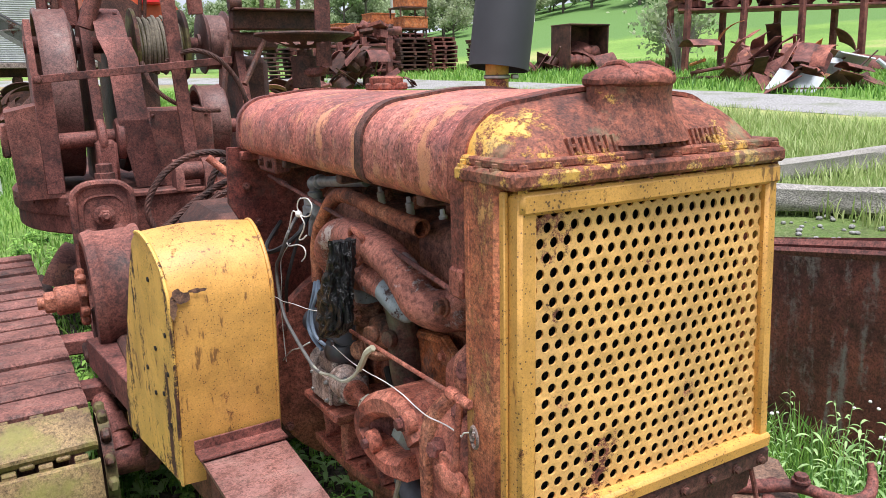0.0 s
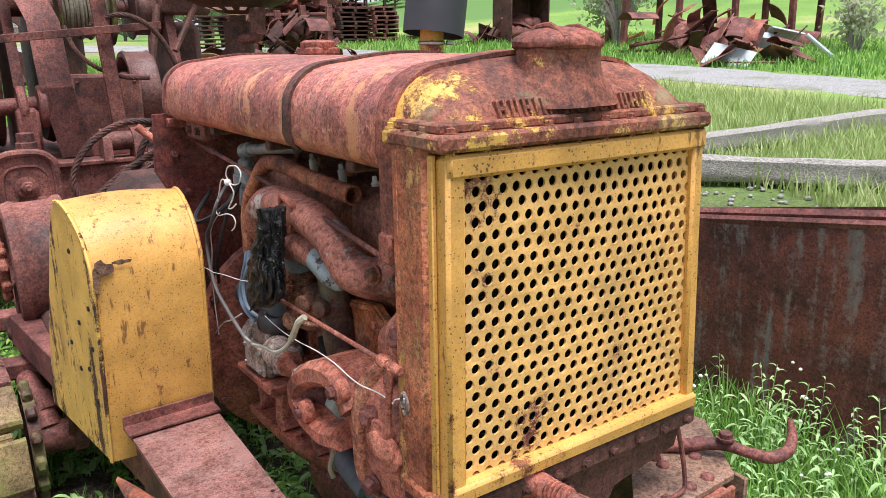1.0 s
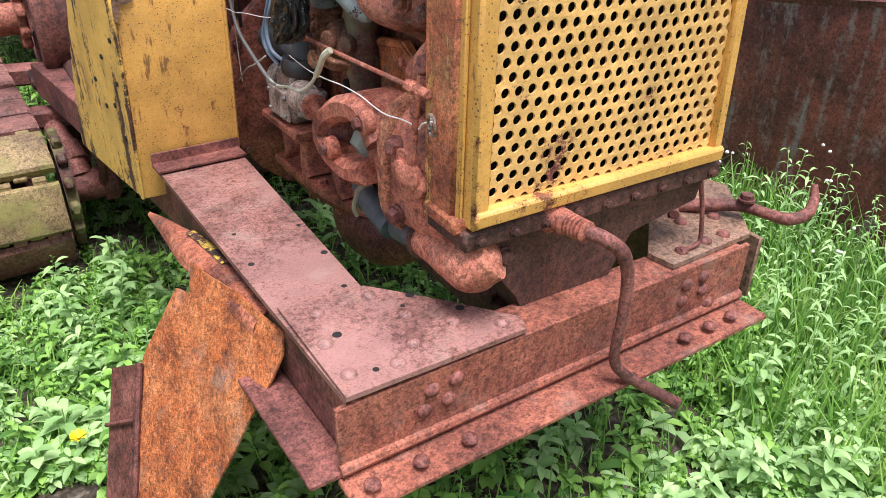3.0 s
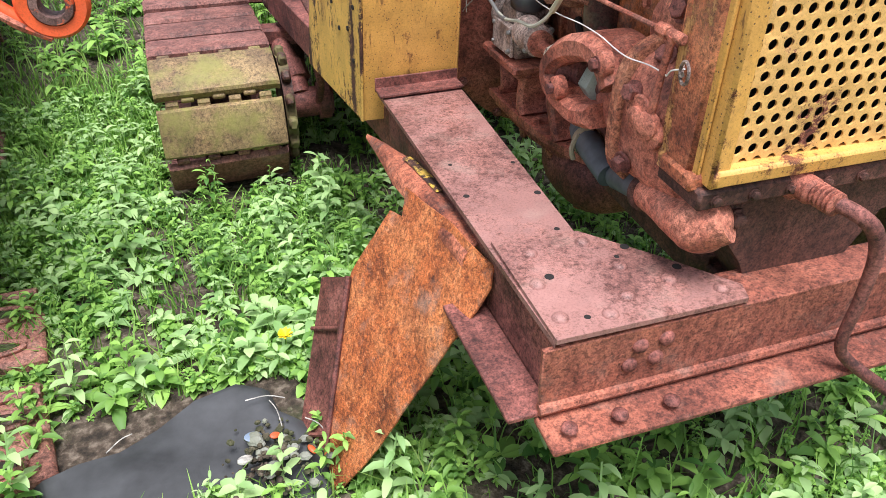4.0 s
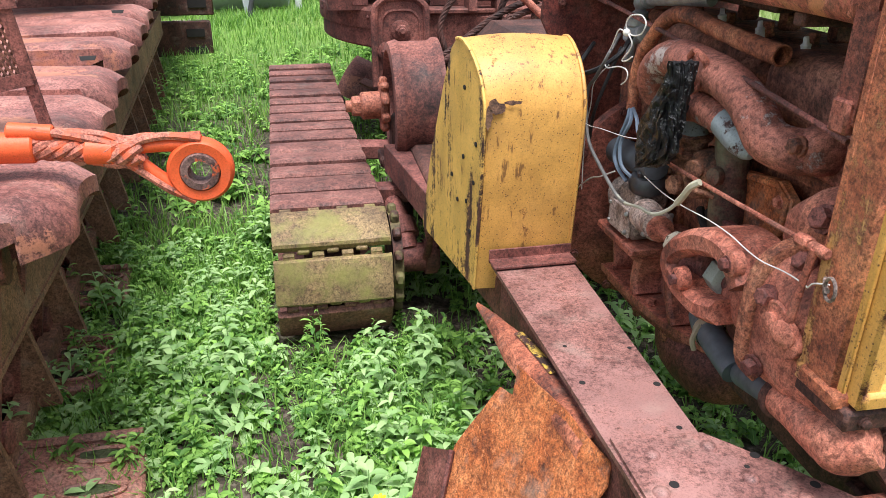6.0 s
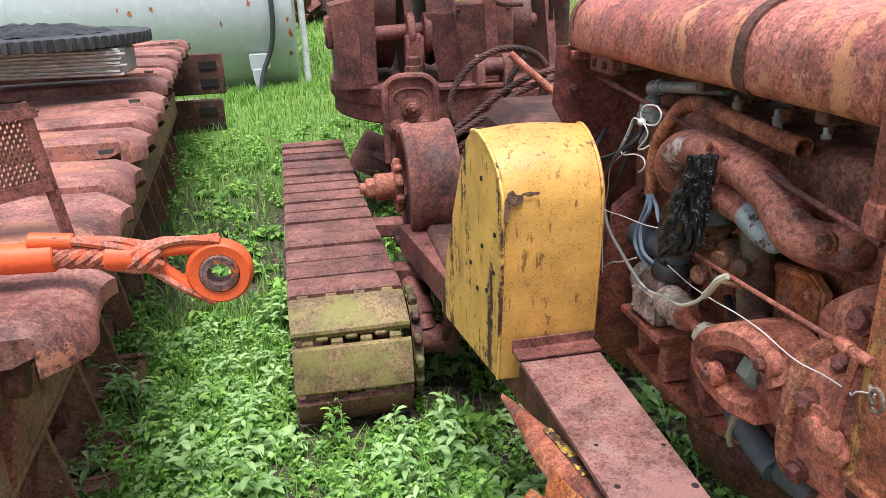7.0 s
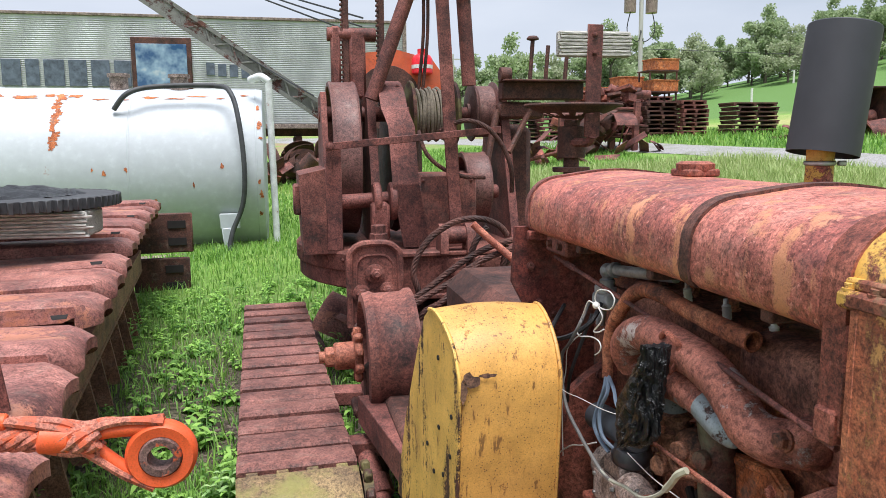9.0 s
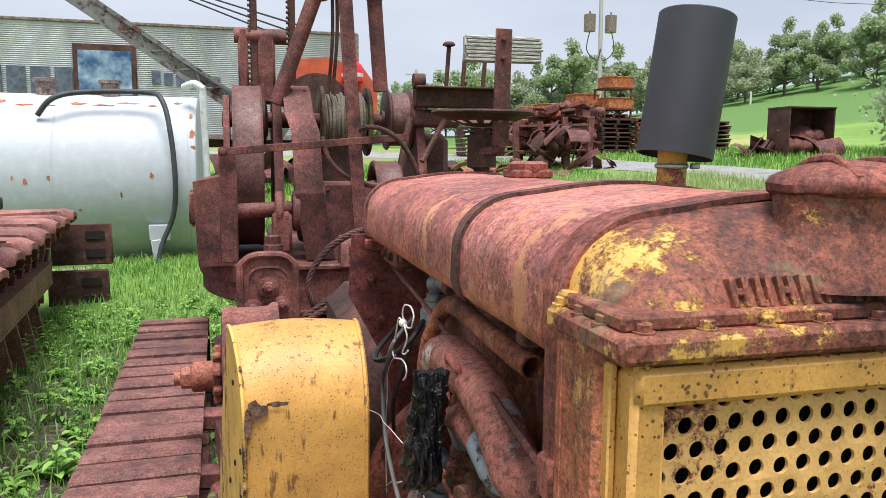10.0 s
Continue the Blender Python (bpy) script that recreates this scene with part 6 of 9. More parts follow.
def band_wheel(cx, cy, cz, r, w, material, label, dots=False):
    b = Build()
    b.lathe([(r - 0.03, -w / 2), (r, -w / 2), (r + 0.008, -w / 2 + 0.012), (r, -w / 2 + 0.03), (r, w / 2 - 0.03), (r + 0.008, w / 2 - 0.012), (r, w / 2), (r - 0.03, w / 2), (r - 0.035, 0.02), (0.12, 0.03), (0.12, 0.1), (0.03, 0.1)], (cx, cy, cz), (1, 0, 0), 56, caps=False)
    b.lathe([(r - 0.03, -w / 2), (r - 0.035, -0.02), (0.12, -0.03), (0.12, -0.1), (0.03, -0.1)], (cx, cy, cz), (1, 0, 0), 56, caps=False)
    return part("band_wheel", b, material, winch, label)


m_band = rusty("spotted_band", ((0.07, 0.038, 0.035), (0.14, 0.075, 0.07), (0.2, 0.11, 0.10)), dust=0.3, rough=0.6)
band_wheel(-0.285, 4.85, 1.61, 0.55, 0.19, m_band, "tall purple-brown band wheel")
band_wheel(0.63, 4.55, 1.40, 0.25, 0.18, m_band, "lichen-spotted small band wheel")
b = Build()
for k, dz in enumerate((0.0, 0.004)):
    vs, fs = [], []
    for i in range(22):
        a = 1.45 + 1.75 * i / 21
        r = 0.585 - dz
        y, z = 4.78 + r * math.cos(a) * 0.95, 1.58 + r * math.sin(a)
        if i > 15:
            y, z = 4.22 - 0.012 * (i - 15), 1.53 - (i - 15) * 0.083
        for x in (-0.055, 0.125):
            vs.append((x + 0.012 * max(0, i - 12), y, z))
    for i in range(21):
        fs.append((2 * i, 2 * i + 1, 2 * i + 3, 2 * i + 2))
    b.add(vs, fs)
for p in ((0.0, 2.12), (0.09, 2.12)):
    b.rivet((p[0], 4.55, p[1]), (0, -0.5, 1), 0.014)
part("brake_band", b, m_rust, winch, "bent steel brake band running down to the turntable")
b = Build()
b.lathe([(0.05, -0.05), (0.5, -0.045), (0.52, 0.0), (0.5, 0.045), (0.05, 0.05)], (0.10, 4.85, 1.58), (1, 0, 0), 44)
b.lathe([(0.09, -0.2), (0.16, -0.19), (0.16, -0.12), (0.10, -0.1)], (-0.05, 4.75, 1.92), (1, 0, 0), 24)
part("gear_wheel", b, m_dark, winch)
b = Build()
b.cyl((-0.45, 4.8, 1.93), (0.95, 4.8, 1.93), 0.055, n=16)
b.cyl((-0.4, 4.3, 1.33), (0.8, 4.5, 1.37), 0.05, n=14)
for x in (-0.13, -0.02):
    b.cyl((x, 4.3, 1.33), (x + 0.05, 4.3, 1.33), 0.13, n=18, bev=0.01)
b.box((-0.09, 4.25, 1.2), (0.12, 0.14, 0.26), bev=0.02)
part("shaft", b, m_rust, winch)
b = Build()
b.lathe([(0.15, 0.0), (0.15, 0.3)], (0.24, 4.8, 1.93), (1, 0, 0), 28)
for x in (0.22, 0.545):
    b.lathe([(0.05, -0.012), (0.24, -0.012), (0.245, 0.0), (0.24, 0.012), (0.05, 0.012)], (x, 4.8, 1.93), (1, 0, 0), 36)
cable_drum = part("cable_drum", b, rusty("mossy_drum", R_DARK, moss=(0.22, 0.22, 0.06), moss_at=0.5), winch, "cable drum with thin flanges")
m_oldcable = plain("old_steel_cable", (0.24, 0.20, 0.15), 0.7, 0, 0.4, 60.0)
for k in range(13):
    b = Build()
    x = 0.245 + k * 0.022
    b.tube([(x + 0.004 * math.sin(a * 2 + k), 4.8 + (0.168 + 0.012 * (k % 3)) * math.cos(a), 1.93 + (0.168 + 0.012 * (k % 3)) * math.sin(a)) for a in [j * 6.28318 / 18 for j in range(19)]], 0.0115, 6, 2, caps=False)
    part("cable_turn", b, m_oldcable, cable_drum, "greyish steel cable wound on the drum")
b = Build()
b.lathe([(0.06, -0.12), (0.06, -0.10), (0.215, -0.09), (0.222, -0.08), (0.19, -0.06), (0.19, 0.06), (0.222, 0.075), (0.215, 0.09), (0.08, 0.06)], (0.77, 4.8, 1.95), (1, 0, 0), 36)
part("spool", b, m_band, winch, "broad brown spool")
b = Build()
b.prism([(-0.60, 1.0), (-0.36, 1.0), (-0.36, 1.55), (-0.44, 1.56), (-0.62, 1.52)], 0.75, Matrix(((1, 0, 0, 0), (0, 0, 1, 4.2), (0, 1, 0, 0), (0, 0, 0, 1))))
b.box((-0.63, 4.45, 1.35), (0.05, 0.25, 0.2), bev=0.03)
part("side_box", b, m_winch, winch, "boxed red-brown side casting")
b = Build()
b.box((0.37, 4.45, 1.26), (0.40, 0.5, 0.50), bev=0.012)
for x in (0.2, 0.53):
    for z in (1.12, 1.47):
        b.rivet((x, 4.199, z), (0, -1, 0), 0.012)
part("gear_cover", b, m_winch, winch, "flat rusty gear cover")
for x0, y0, x1, name in ((-0.44, 4.35, -0.40, "side_frame"), (0.86, 4.5, 0.92, "side_frame"), (-0.12, 4.6, -0.06, "side_frame")):
    b = Build()
    b.prism([(4.3, 1.0), (5.3, 1.0), (5.0, 2.05), (4.65, 2.08)], x1 - x0, Matrix(((0, 0, 1, x0), (1, 0, 0, 0), (0, 1, 0, 0), (0, 0, 0, 1))))
    part(name, b, m_rust, winch)
b = Build()
b.box((-0.41, 4.0, 1.38), (0.10, 0.02, 0.66), bev=0.004)
part("strap", b, m_rust, winch)
b = Build()
b.box((0.105, 3.96, 1.752), (1.13, 0.014, 0.045), (0, -5.2, 0), 0.004)
b.bolt((-0.43, 3.945, 1.705), (0, -1, 0), 0.022, 0.02)
part("tie_bar", b, m_rust, winch, "flat tie bar bolted across the wheels")
b = Build()
b.box((0.32, 4.0, 2.15), (0.085, 0.016, 1.9), (0, -3.4, 0), 0.004)
part("lever_bar", b, m_rust, winch, "long flat lever bar")
b = Build()
b.tube([(-0.10, 4.5, 2.02), (0.15, 4.5, 2.69), (0.19, 4.5, 2.80)], 0.05, 14, 2)
b.tube([(0.595, 4.5, 2.12), (0.555, 4.5, 2.70), (0.545, 4.5, 2.84)], 0.05, 14, 2)
for p in ((0.185, 4.5, 2.76), (0.547, 4.5, 2.78)):
    b.lathe([(0.06, -0.06), (0.075, -0.05), (0.075, 0.05), (0.06, 0.06)], p, (0.05, 0, 1), 14)
b.box((0.37, 4.5, 2.86), (0.52, 0.12, 0.09), bev=0.02)
part("a_frame", b, m_rust, winch, "round-legged hoisting frame")
for x, z0 in ((-0.225, 2.1), (0.04, 2.3)):
    b = Build()
    b.box((x, 5.0, 2.7), (0.05, 0.06, 1.4), bev=0.004)
    for k in range(36):
        b.box((x - 0.03, 4.97, 2.08 + k * 0.036), (0.02, 0.03, 0.016), bev=0.002)
    part("toothed_rack", b, m_dark, winch, "dark toothed rack")
b = Build()
b.box((-0.14, 5.0, 2.3), (0.12, 0.10, 0.5), bev=0.02)
b.box((-0.30, 5.0, 2.3), (0.07, 0.10, 0.55), bev=0.02)
b.cyl((-0.36, 5.0, 2.52), (0.0, 5.0, 2.52), 0.05, n=14)
part("sheave_bracket", b, m_rust, winch)
b = Build()
for x in (0.25, 0.28):
    b.tube([(x, 4.6, 2.1), (x + 0.03, 4.55, 2.5), (x + 0.02, 4.5, 3.0)], 0.012, 6)
part("hoist_cable", b, m_rope, winch)

# pivot bracket in front of the turntable
pivot = thing("pivot_bracket", (-0.2, 3.75, 0.6), "rounded rusty pivot bracket with two large bolts", "bracket")
b = Build()
pr = [(-0.352, 0.62), (-0.352, 1.02), (-0.33, 1.09), (-0.27, 1.125), (-0.13, 1.125), (-0.07, 1.09), (-0.045, 1.02), (-0.045, 0.62)]
b.prism(pr, 0.14, Matrix(((1, 0, 0, 0), (0, 0, 1, 3.70), (0, 1, 0, 0), (0, 0, 0, 1))))
b.tube([(x, 3.699, z) for x, z in pr], 0.022, 8, 3)
b.tube([(x * 0.72 - 0.055, 3.70, 0.62 + (z - 0.62) * 0.86) for x, z in pr], 0.008, 6, 3)
plate_p = part("plate", cast(b, 0.003), m_winch, pivot, "rounded cast plate with a raised rim")
for p, r in (((-0.20, 3.695, 0.945), 0.036), ((-0.285, 3.695, 0.825), 0.034), ((-0.13, 3.695, 0.845), 0.028)):
    b = Build()
    b.lathe([(r * 1.6, 0), (r * 1.6, 0.012), (r * 1.25, 0.016)], p, (0, -1, 0), 18)
    b.lathe([(r, 0.012), (r, 0.05), (r * 0.8, 0.056)], p, (0.05, -1, 0.05), 6)
    b.lathe([(r * 0.55, 0.05), (r * 0.55, 0.075), (r * 0.4, 0.08)], p, (0.05, -1, 0.05), 12)
    part("bolt", b, m_winch, plate_p)
b = Build()
b.lathe([(0.055, 0), (0.055, 0.045), (0.045, 0.05), (0.045, 0.095), (0.035, 0.10)], (-0.163, 3.78, 1.13), (0, 0, 1), 6)
part("stud_nut", b, m_winch, plate_p)
b = Build()
b.box((0.31, 3.87, 0.90), (0.68, 0.12, 0.30), bev=0.012)
b.box((0.31, 3.80, 1.035), (0.68, 0.05, 0.03), bev=0.008)
b.box((0.31, 3.80, 0.765), (0.68, 0.05, 0.03), bev=0.008)
b.lathe([(0.075, 0), (0.072, 0.012), (0.05, 0.016), (0.045, 0.03), (0.03, 0.035)], (0.357, 3.81, 0.893), (0, -1, 0), 22)
part("crossbeam", b, m_winch, pivot, "flat flanged crossbeam with a round boss")
b = Build()
b.box((0.25, 4.1, 0.35), (1.0, 0.3, 0.66), bev=0.03)
part("chassis_beam", b, m_dark, pivot)
for x in (0.245, 0.415):
    b = Build()
    b.prism([(3.74, 1.04), (3.90, 1.04), (3.89, 1.16), (3.86, 1.205), (3.82, 1.22), (3.78, 1.205), (3.75, 1.16)], 0.05, Matrix(((0, 0, 1, x - 0.025), (1, 0, 0, 0), (0, 1, 0, 0), (0, 0, 0, 1))))
    part("lug", cast(b, 0.003), m_winch, pivot)
b = Build()
b.cyl((0.22, 3.82, 1.145), (0.45, 3.82, 1.145), 0.055, n=20, bev=0.008)
part("pin_barrel", b, m_winch, pivot)


def twisted(pts, r, strands=5, lay=0.16):
    """A wire rope: round strands wound about a smooth line."""
    P = [Vector(p) for p in pts]
    line = []
    for i in range(len(P) - 1):
        a, p, c, d = P[max(i - 1, 0)], P[i], P[i + 1], P[min(i + 2, len(P) - 1)]
        n = max(4, int((c - p).length / 0.014))
        for k in range(n):
            t = k / n
            line.append(0.5 * (2 * p + (c - a) * t + (2 * a - 5 * p + 4 * c - d) * t * t + (3 * p - a - 3 * c + d) * t ** 3))
    line.append(P[-1])
    bb = Build()
    u, s_, lanes = Vector((0, 0, 1)), 0.0, [[] for _ in range(strands)]
    for i, p in enumerate(line):
        t = (line[min(i + 1, len(line) - 1)] - line[max(i - 1, 0)]).normalized()
        u = u - t * u.dot(t)
        u = u.normalized() if u.length > 0.01 else t.orthogonal()
        w = t.cross(u)
        s_ += (p - line[i - 1]).length if i else 0
        for k in range(strands):
            a = 6.28318 * (s_ / lay + k / strands)
            lanes[k].append(p + (u * math.cos(a) + w * math.sin(a)) * r * 0.56)
    for lane in lanes:
        bb.tube(lane, r * 0.5, 6, 1)
    return bb


ropes = [
    [(-0.04, 3.56, 0.70), (-0.021, 3.55, 0.777), (0.087, 3.55, 0.859), (0.212, 3.55, 0.950), (0.318, 3.55, 1.023), (0.425, 3.55, 1.079), (0.533, 3.55, 1.118), (0.66, 3.55, 1.145)],
    [(-0.04, 3.5, 0.70), (-0.015, 3.50, 0.765), (0.094, 3.50, 0.838), (0.235, 3.50, 0.913), (0.341, 3.50, 0.986), (0.447, 3.50, 1.042), (0.66, 3.50, 1.11)],
    [(0.05, 3.62, 0.76), (0.047, 3.60, 0.843), (0.018, 3.60, 0.951), (0.046, 3.60, 1.054), (0.118, 3.60, 1.155), (0.207, 3.60, 1.220), (0.313, 3.60, 1.264), (0.438, 3.60, 1.266), (0.546, 3.60, 1.225), (0.602, 3.60, 1.162)],
    [(0.469, 3.58, 1.221), (0.406, 3.58, 1.146), (0.371, 3.58, 1.060), (0.353, 3.58, 0.938), (0.381, 3.58, 0.856), (0.454, 3.58, 0.844), (0.545, 3.58, 0.911), (0.579, 3.58, 1.034), (0.587, 3.58, 1.104)],
    [(0.64, 3.62, 1.03), (0.556, 3.62, 0.940), (0.483, 3.62, 0.853), (0.391, 3.62, 0.813)],
    [(0.40, 3.45, 1.05), (0.30, 3.45, 0.93), (0.16, 3.46, 0.80), (0.06, 3.48, 0.74), (0.04, 3.5, 0.68)],
]
for r in ropes:
    solo("wire_rope", twisted(r, 0.019), m_rope, "loose loop of rusty twisted wire rope", "wire rope", "wire ropes on the winch")
solo("wire_rope", twisted([(0.30, 4.1, 1.80), (0.42, 3.95, 1.86), (0.55, 3.9, 1.82), (0.66, 3.9, 1.70), (0.72, 3.9, 1.55), (0.74, 3.95, 1.40)], 0.015), m_rope, "loose loop of rusty twisted wire rope", "wire rope", "wire ropes on the winch")
solo("wire_rope", twisted([(0.16, 4.15, 1.80), (0.20, 4.1, 1.66), (0.30, 4.08, 1.56), (0.45, 4.08, 1.50), (0.60, 4.1, 1.49)], 0.014), m_rope, "loose loop of rusty twisted wire rope", "wire rope", "wire ropes on the winch")
b = Build()
b.tube([(0.358, 3.5, 1.249), (0.482, 3.48, 1.135), (0.692, 3.42, 0.952)], 0.022, 12)
part("strut", b, m_iron, pivot, "round rusty strut")
b = Build()
b.prism([(0.30, 0.80), (0.36, 0.90), (0.44, 0.955), (0.60, 0.972), (0.64, 0.88), (0.64, 0.78)], 0.3, Matrix(((1, 0, 0, 0), (0, 0, 1, 3.2), (0, 1, 0, 0), (0, 0, 0, 1))))
part("housing", cast(b, 0.004), m_winch, pivot, "low angular housing")

# operator's seat and backrest plank
seat = thing("operator_seat", (1.1, 3.8, 1.0), "rusty perforated pan seat with a plank backrest", "seat")
b = Build()
vs, fs = [], []
for i in range(7):
    for j in range(28):
        a = 6.28318 * j / 28
        r = 0.30 * i / 6 if i else 0.01
        vs.append((1.10 + r * math.cos(a) * 1.04, 3.8 + r * math.sin(a) * 0.8, 1.865 + 0.085 * (i / 6) ** 2.2))
for i in range(6):
    for j in range(28):
        if i == 3 and j % 2 == 0:
            continue
        fs.append((i * 28 + j, i * 28 + (j + 1) % 28, (i + 1) * 28 + (j + 1) % 28, (i + 1) * 28 + j))
b.add(vs, fs)
b.tube([(1.10 + 0.312 * math.cos(a), 3.8 + 0.24 * math.sin(a), 1.95) for a in [k * 6.28318 / 24 for k in range(25)]], 0.012, 6, 1, caps=False)
part("pan", b, m_dark, seat, "pressed pan with round holes")
b = Build()
b.box((1.17, 3.66, 2.09), (0.10, 0.016, 0.68), (0, 1, 0), 0.004)
b.tube([(1.17, 3.66, 1.76), (1.16, 3.7, 1.72), (1.08, 3.8, 1.72)], 0.03, 8)
for z in (2.26, 2.37):
    b.bolt((1.17, 3.65, z), (0, -1, 0), 0.013, 0.012)
part("upright", b, m_rust, seat, "flat steel upright")
b = Build()
b.box((1.18, 3.69, 2.315), (0.48, 0.05, 0.155), (0, -0.5, 0), 0.012)
for k in range(7):
    b.box((1.18 + 0.01 * math.sin(k * 3), 3.663, 2.25 + k * 0.021), (0.47 + 0.02 * math.sin(k * 5), 0.012, 0.015), (0, -0.5, 0), 0.004)
part("backrest_plank", b, m_wood, seat, "split weathered grey plank")
b = Build()
b.cyl((1.11, 3.85, 0.55), (1.11, 3.85, 1.86), 0.05, n=14)
b.cyl((1.11, 3.85, 1.62), (1.11, 3.85, 1.82), 0.09, n=16)
b.cyl((1.11, 3.85, 1.53), (1.11, 3.85, 1.56), 0.12, n=16)
part("post", b, m_dark, seat)
b = Build()
b.box((1.15, 4.55, 2.09), (0.62, 0.12, 0.13), (0, 0, 0), 0.01)
b.box((1.15, 4.49, 2.155), (0.64, 0.2, 0.012), bev=0.003)
b.box((1.0, 4.6, 1.95), (0.35, 0.1, 0.12), bev=0.02)
b.tube([(0.8, 4.5, 1.95), (0.72, 4.45, 1.6), (0.68, 4.4, 1.35)], 0.025, 8)
b.tube([(1.05, 4.5, 1.95), (0.86, 4.4, 1.65)], 0.02, 8)
b.cyl((0.82, 4.5, 2.2), (0.90, 4.5, 2.2), 0.05, n=14)
for x, z in ((1.08, 2.45), (1.2, 2.42), (1.35, 2.4)):
    b.tube([(x, 4.6, 2.15), (x + 0.02, 4.6, z)], 0.016, 8)
b.lathe([(0.012, 0), (0.045, 0.01), (0.045, 0.02), (0.03, 0.035)], (1.10, 4.6, 2.45), (0, 0, 1), 14)
lev = solo("lever_beam", b, m_dark, "dark rusted lever beam with control levers", "beam")
b = Build()
b.box((1.0, 4.9, 1.2), (0.25, 0.5, 1.3), bev=0.05)
part("seat_mount", b, m_dark, winch)

# ---- very large crawler track lying alongside ----
big = thing("shovel_track", (-2.6, 4.2, 0.0), "huge rusty crawler track of a mining shovel with wavy cast shoes", "crawler track")
EDGE = [(-1.24, 0.2), (-1.36, 1.3), (-1.50, 2.4), (-1.62, 3.6), (-1.80, 5.2), (-2.06, 8.2)]


def edge_x(y):
    for (x0, y0), (x1, y1) in zip(EDGE, EDGE[1:]):
        if y <= y1:
            break
    return x0 + (x1 - x0) * (y - y0) / (y1 - y0)


def big_shoe():
    b = Build()
    n, m = 20, 14
    vs = []
    for side in (0, 1):
        for i in range(n + 1):
            x = -0.05 * i if i < 4 else -0.15 - 2.15 * (i - 3) / (n - 3)
            for j in range(m + 1):
                t = j / m
                y = -0.315 + 0.63 * t
                z = 0.062 * math.sin(3.14159 * min(1, 0.04 + t * 0.96)) ** 0.7 + 0.012 * math.sin(6.28 * t * 1.5 + 0.6) - 0.045 * t
                near = max(0, 1 - i * 0.55)
                droop = -0.075 * near ** 1.6 * (0.75 + 0.25 * math.sin(9 * t))
                round_ = -0.10 * abs(2 * t - 1) ** 5 * near + 0.012 * math.sin(11 * t) * (i == 0)
                vs.append((x + round_, y, z + droop - side * (0.045 + 0.02 * (i > 2)) + 0.010 * noise.noise(Vector((x * 2, y * 4, side)))))
    fs = []
    w = m + 1
    o = (n + 1) * w
    for i in range(n):
        for j in range(m):
            a = i * w + j
            fs.append((a, a + 1, a + w + 1, a + w))
            fs.append((o + a, o + a + w, o + a + w + 1, o + a + 1))
    for j in range(m):
        fs.append((j, o + j, o + j + 1, j + 1))
        q = n * w + j
        fs.append((q, q + 1, o + q + 1, o + q))
    for i in range(n):
        a = i * w
        fs.append((a, a + w, o + a + w, o + a))
        a = i * w + m
        fs.append((a, o + a, o + a + w, a + w))
    b.add(vs, fs)
    me = b.mesh("shoe", 50)
    me.materials.append(m_bigshoe)
    return me


bs = big_shoe()
# slots as flat black slivers on the shoes, shade included in the colour
slot = Build().tube([(-0.03, 0, 0), (0.0, 0.008, 0.0006), (0.03, 0, 0)], 0.014, 8, 3, flat=0.1).mesh("slot")
slot.materials.append(m_void)
for k in range(12):
    y = 1.13 + k * 0.62
    z = 0.963 + 0.0115 * k + 0.012 * math.sin(k * 2.3)
    piece("shoe", bs, pose(edge_x(y), y, z, 2.5 * math.sin(k * 1.7), 1.5 * math.sin(k), 6.0 + math.sin(k * 3)), big)
    if k % 2 == 0:
        piece("slot", slot, pose(edge_x(y) - 0.16, y + 0.20, z + 0.045, -12, 0, 10), big)
b = Build()
for (x0, y0), (x1, y1) in zip(EDGE, EDGE[1:]):
    a = math.degrees(math.atan2(-(x1 - x0), y1 - y0))
    L = math.hypot(x1 - x0, y1 - y0) + 0.02
    b.box(((x0 + x1) / 2 - 0.62, (y0 + y1) / 2, 0.50), (0.10, L, 0.75), (0, 0, a), 0.01)
part("side_frame", b, m_dark, big, "dark side frame under the shoes")
rib = Build().box((0, 0, 0), (0.30, 0.05, 0.62), (0, 12, 0), 0.01).mesh("rib")
rib.materials.append(m_winch)
lug = Build().box((0, 0, 0.0), (0.16, 0.20, 0.16), (0, 8, 0), 0.03).cyl((-0.05, 0, 0), (0.12, 0, 0), 0.05).mesh("link_lug")
lug.materials.append(m_winch)
for k in range(22):
    y = 0.4 + k * 0.36
    piece("rib", rib, pose(edge_x(y) - 0.47, y, 0.42, 0, 0, 6), big)
    piece("link_lug", lug, pose(edge_x(y) - 0.30, y + 0.15, 0.82 + 0.02 * math.sin(k), 0, 0, 6 + 3 * math.sin(k * 2.1)), big)
    piece("link_lug", lug, pose(edge_x(y) - 0.48, y + 0.05, 0.16, 0, 0, 6), big)
m_lowshoe_rail = rusty("brown_rail", ((0.10, 0.058, 0.036), (0.23, 0.135, 0.085), (0.34, 0.21, 0.145)), dust=0.3, moss=(0.13, 0.14, 0.05), moss_at=0.66)


def run_bar(b, line, w, h):
    """A straight-sided bar laid along a line."""
    rings = []
    for k, p in enumerate(line):
        d = (Vector(line[min(k + 1, len(line) - 1)]) - Vector(line[max(k - 1, 0)])).normalized()
        s_ = Vector((d.y, -d.x, 0)).normalized() * w / 2
        rings.append([Vector(p) + s_ * q + Vector((0, 0, h / 2 * u)) for q, u in ((-1, -1), (1, -1), (1, 1), (-1, 1))])
    return b.rings(rings)


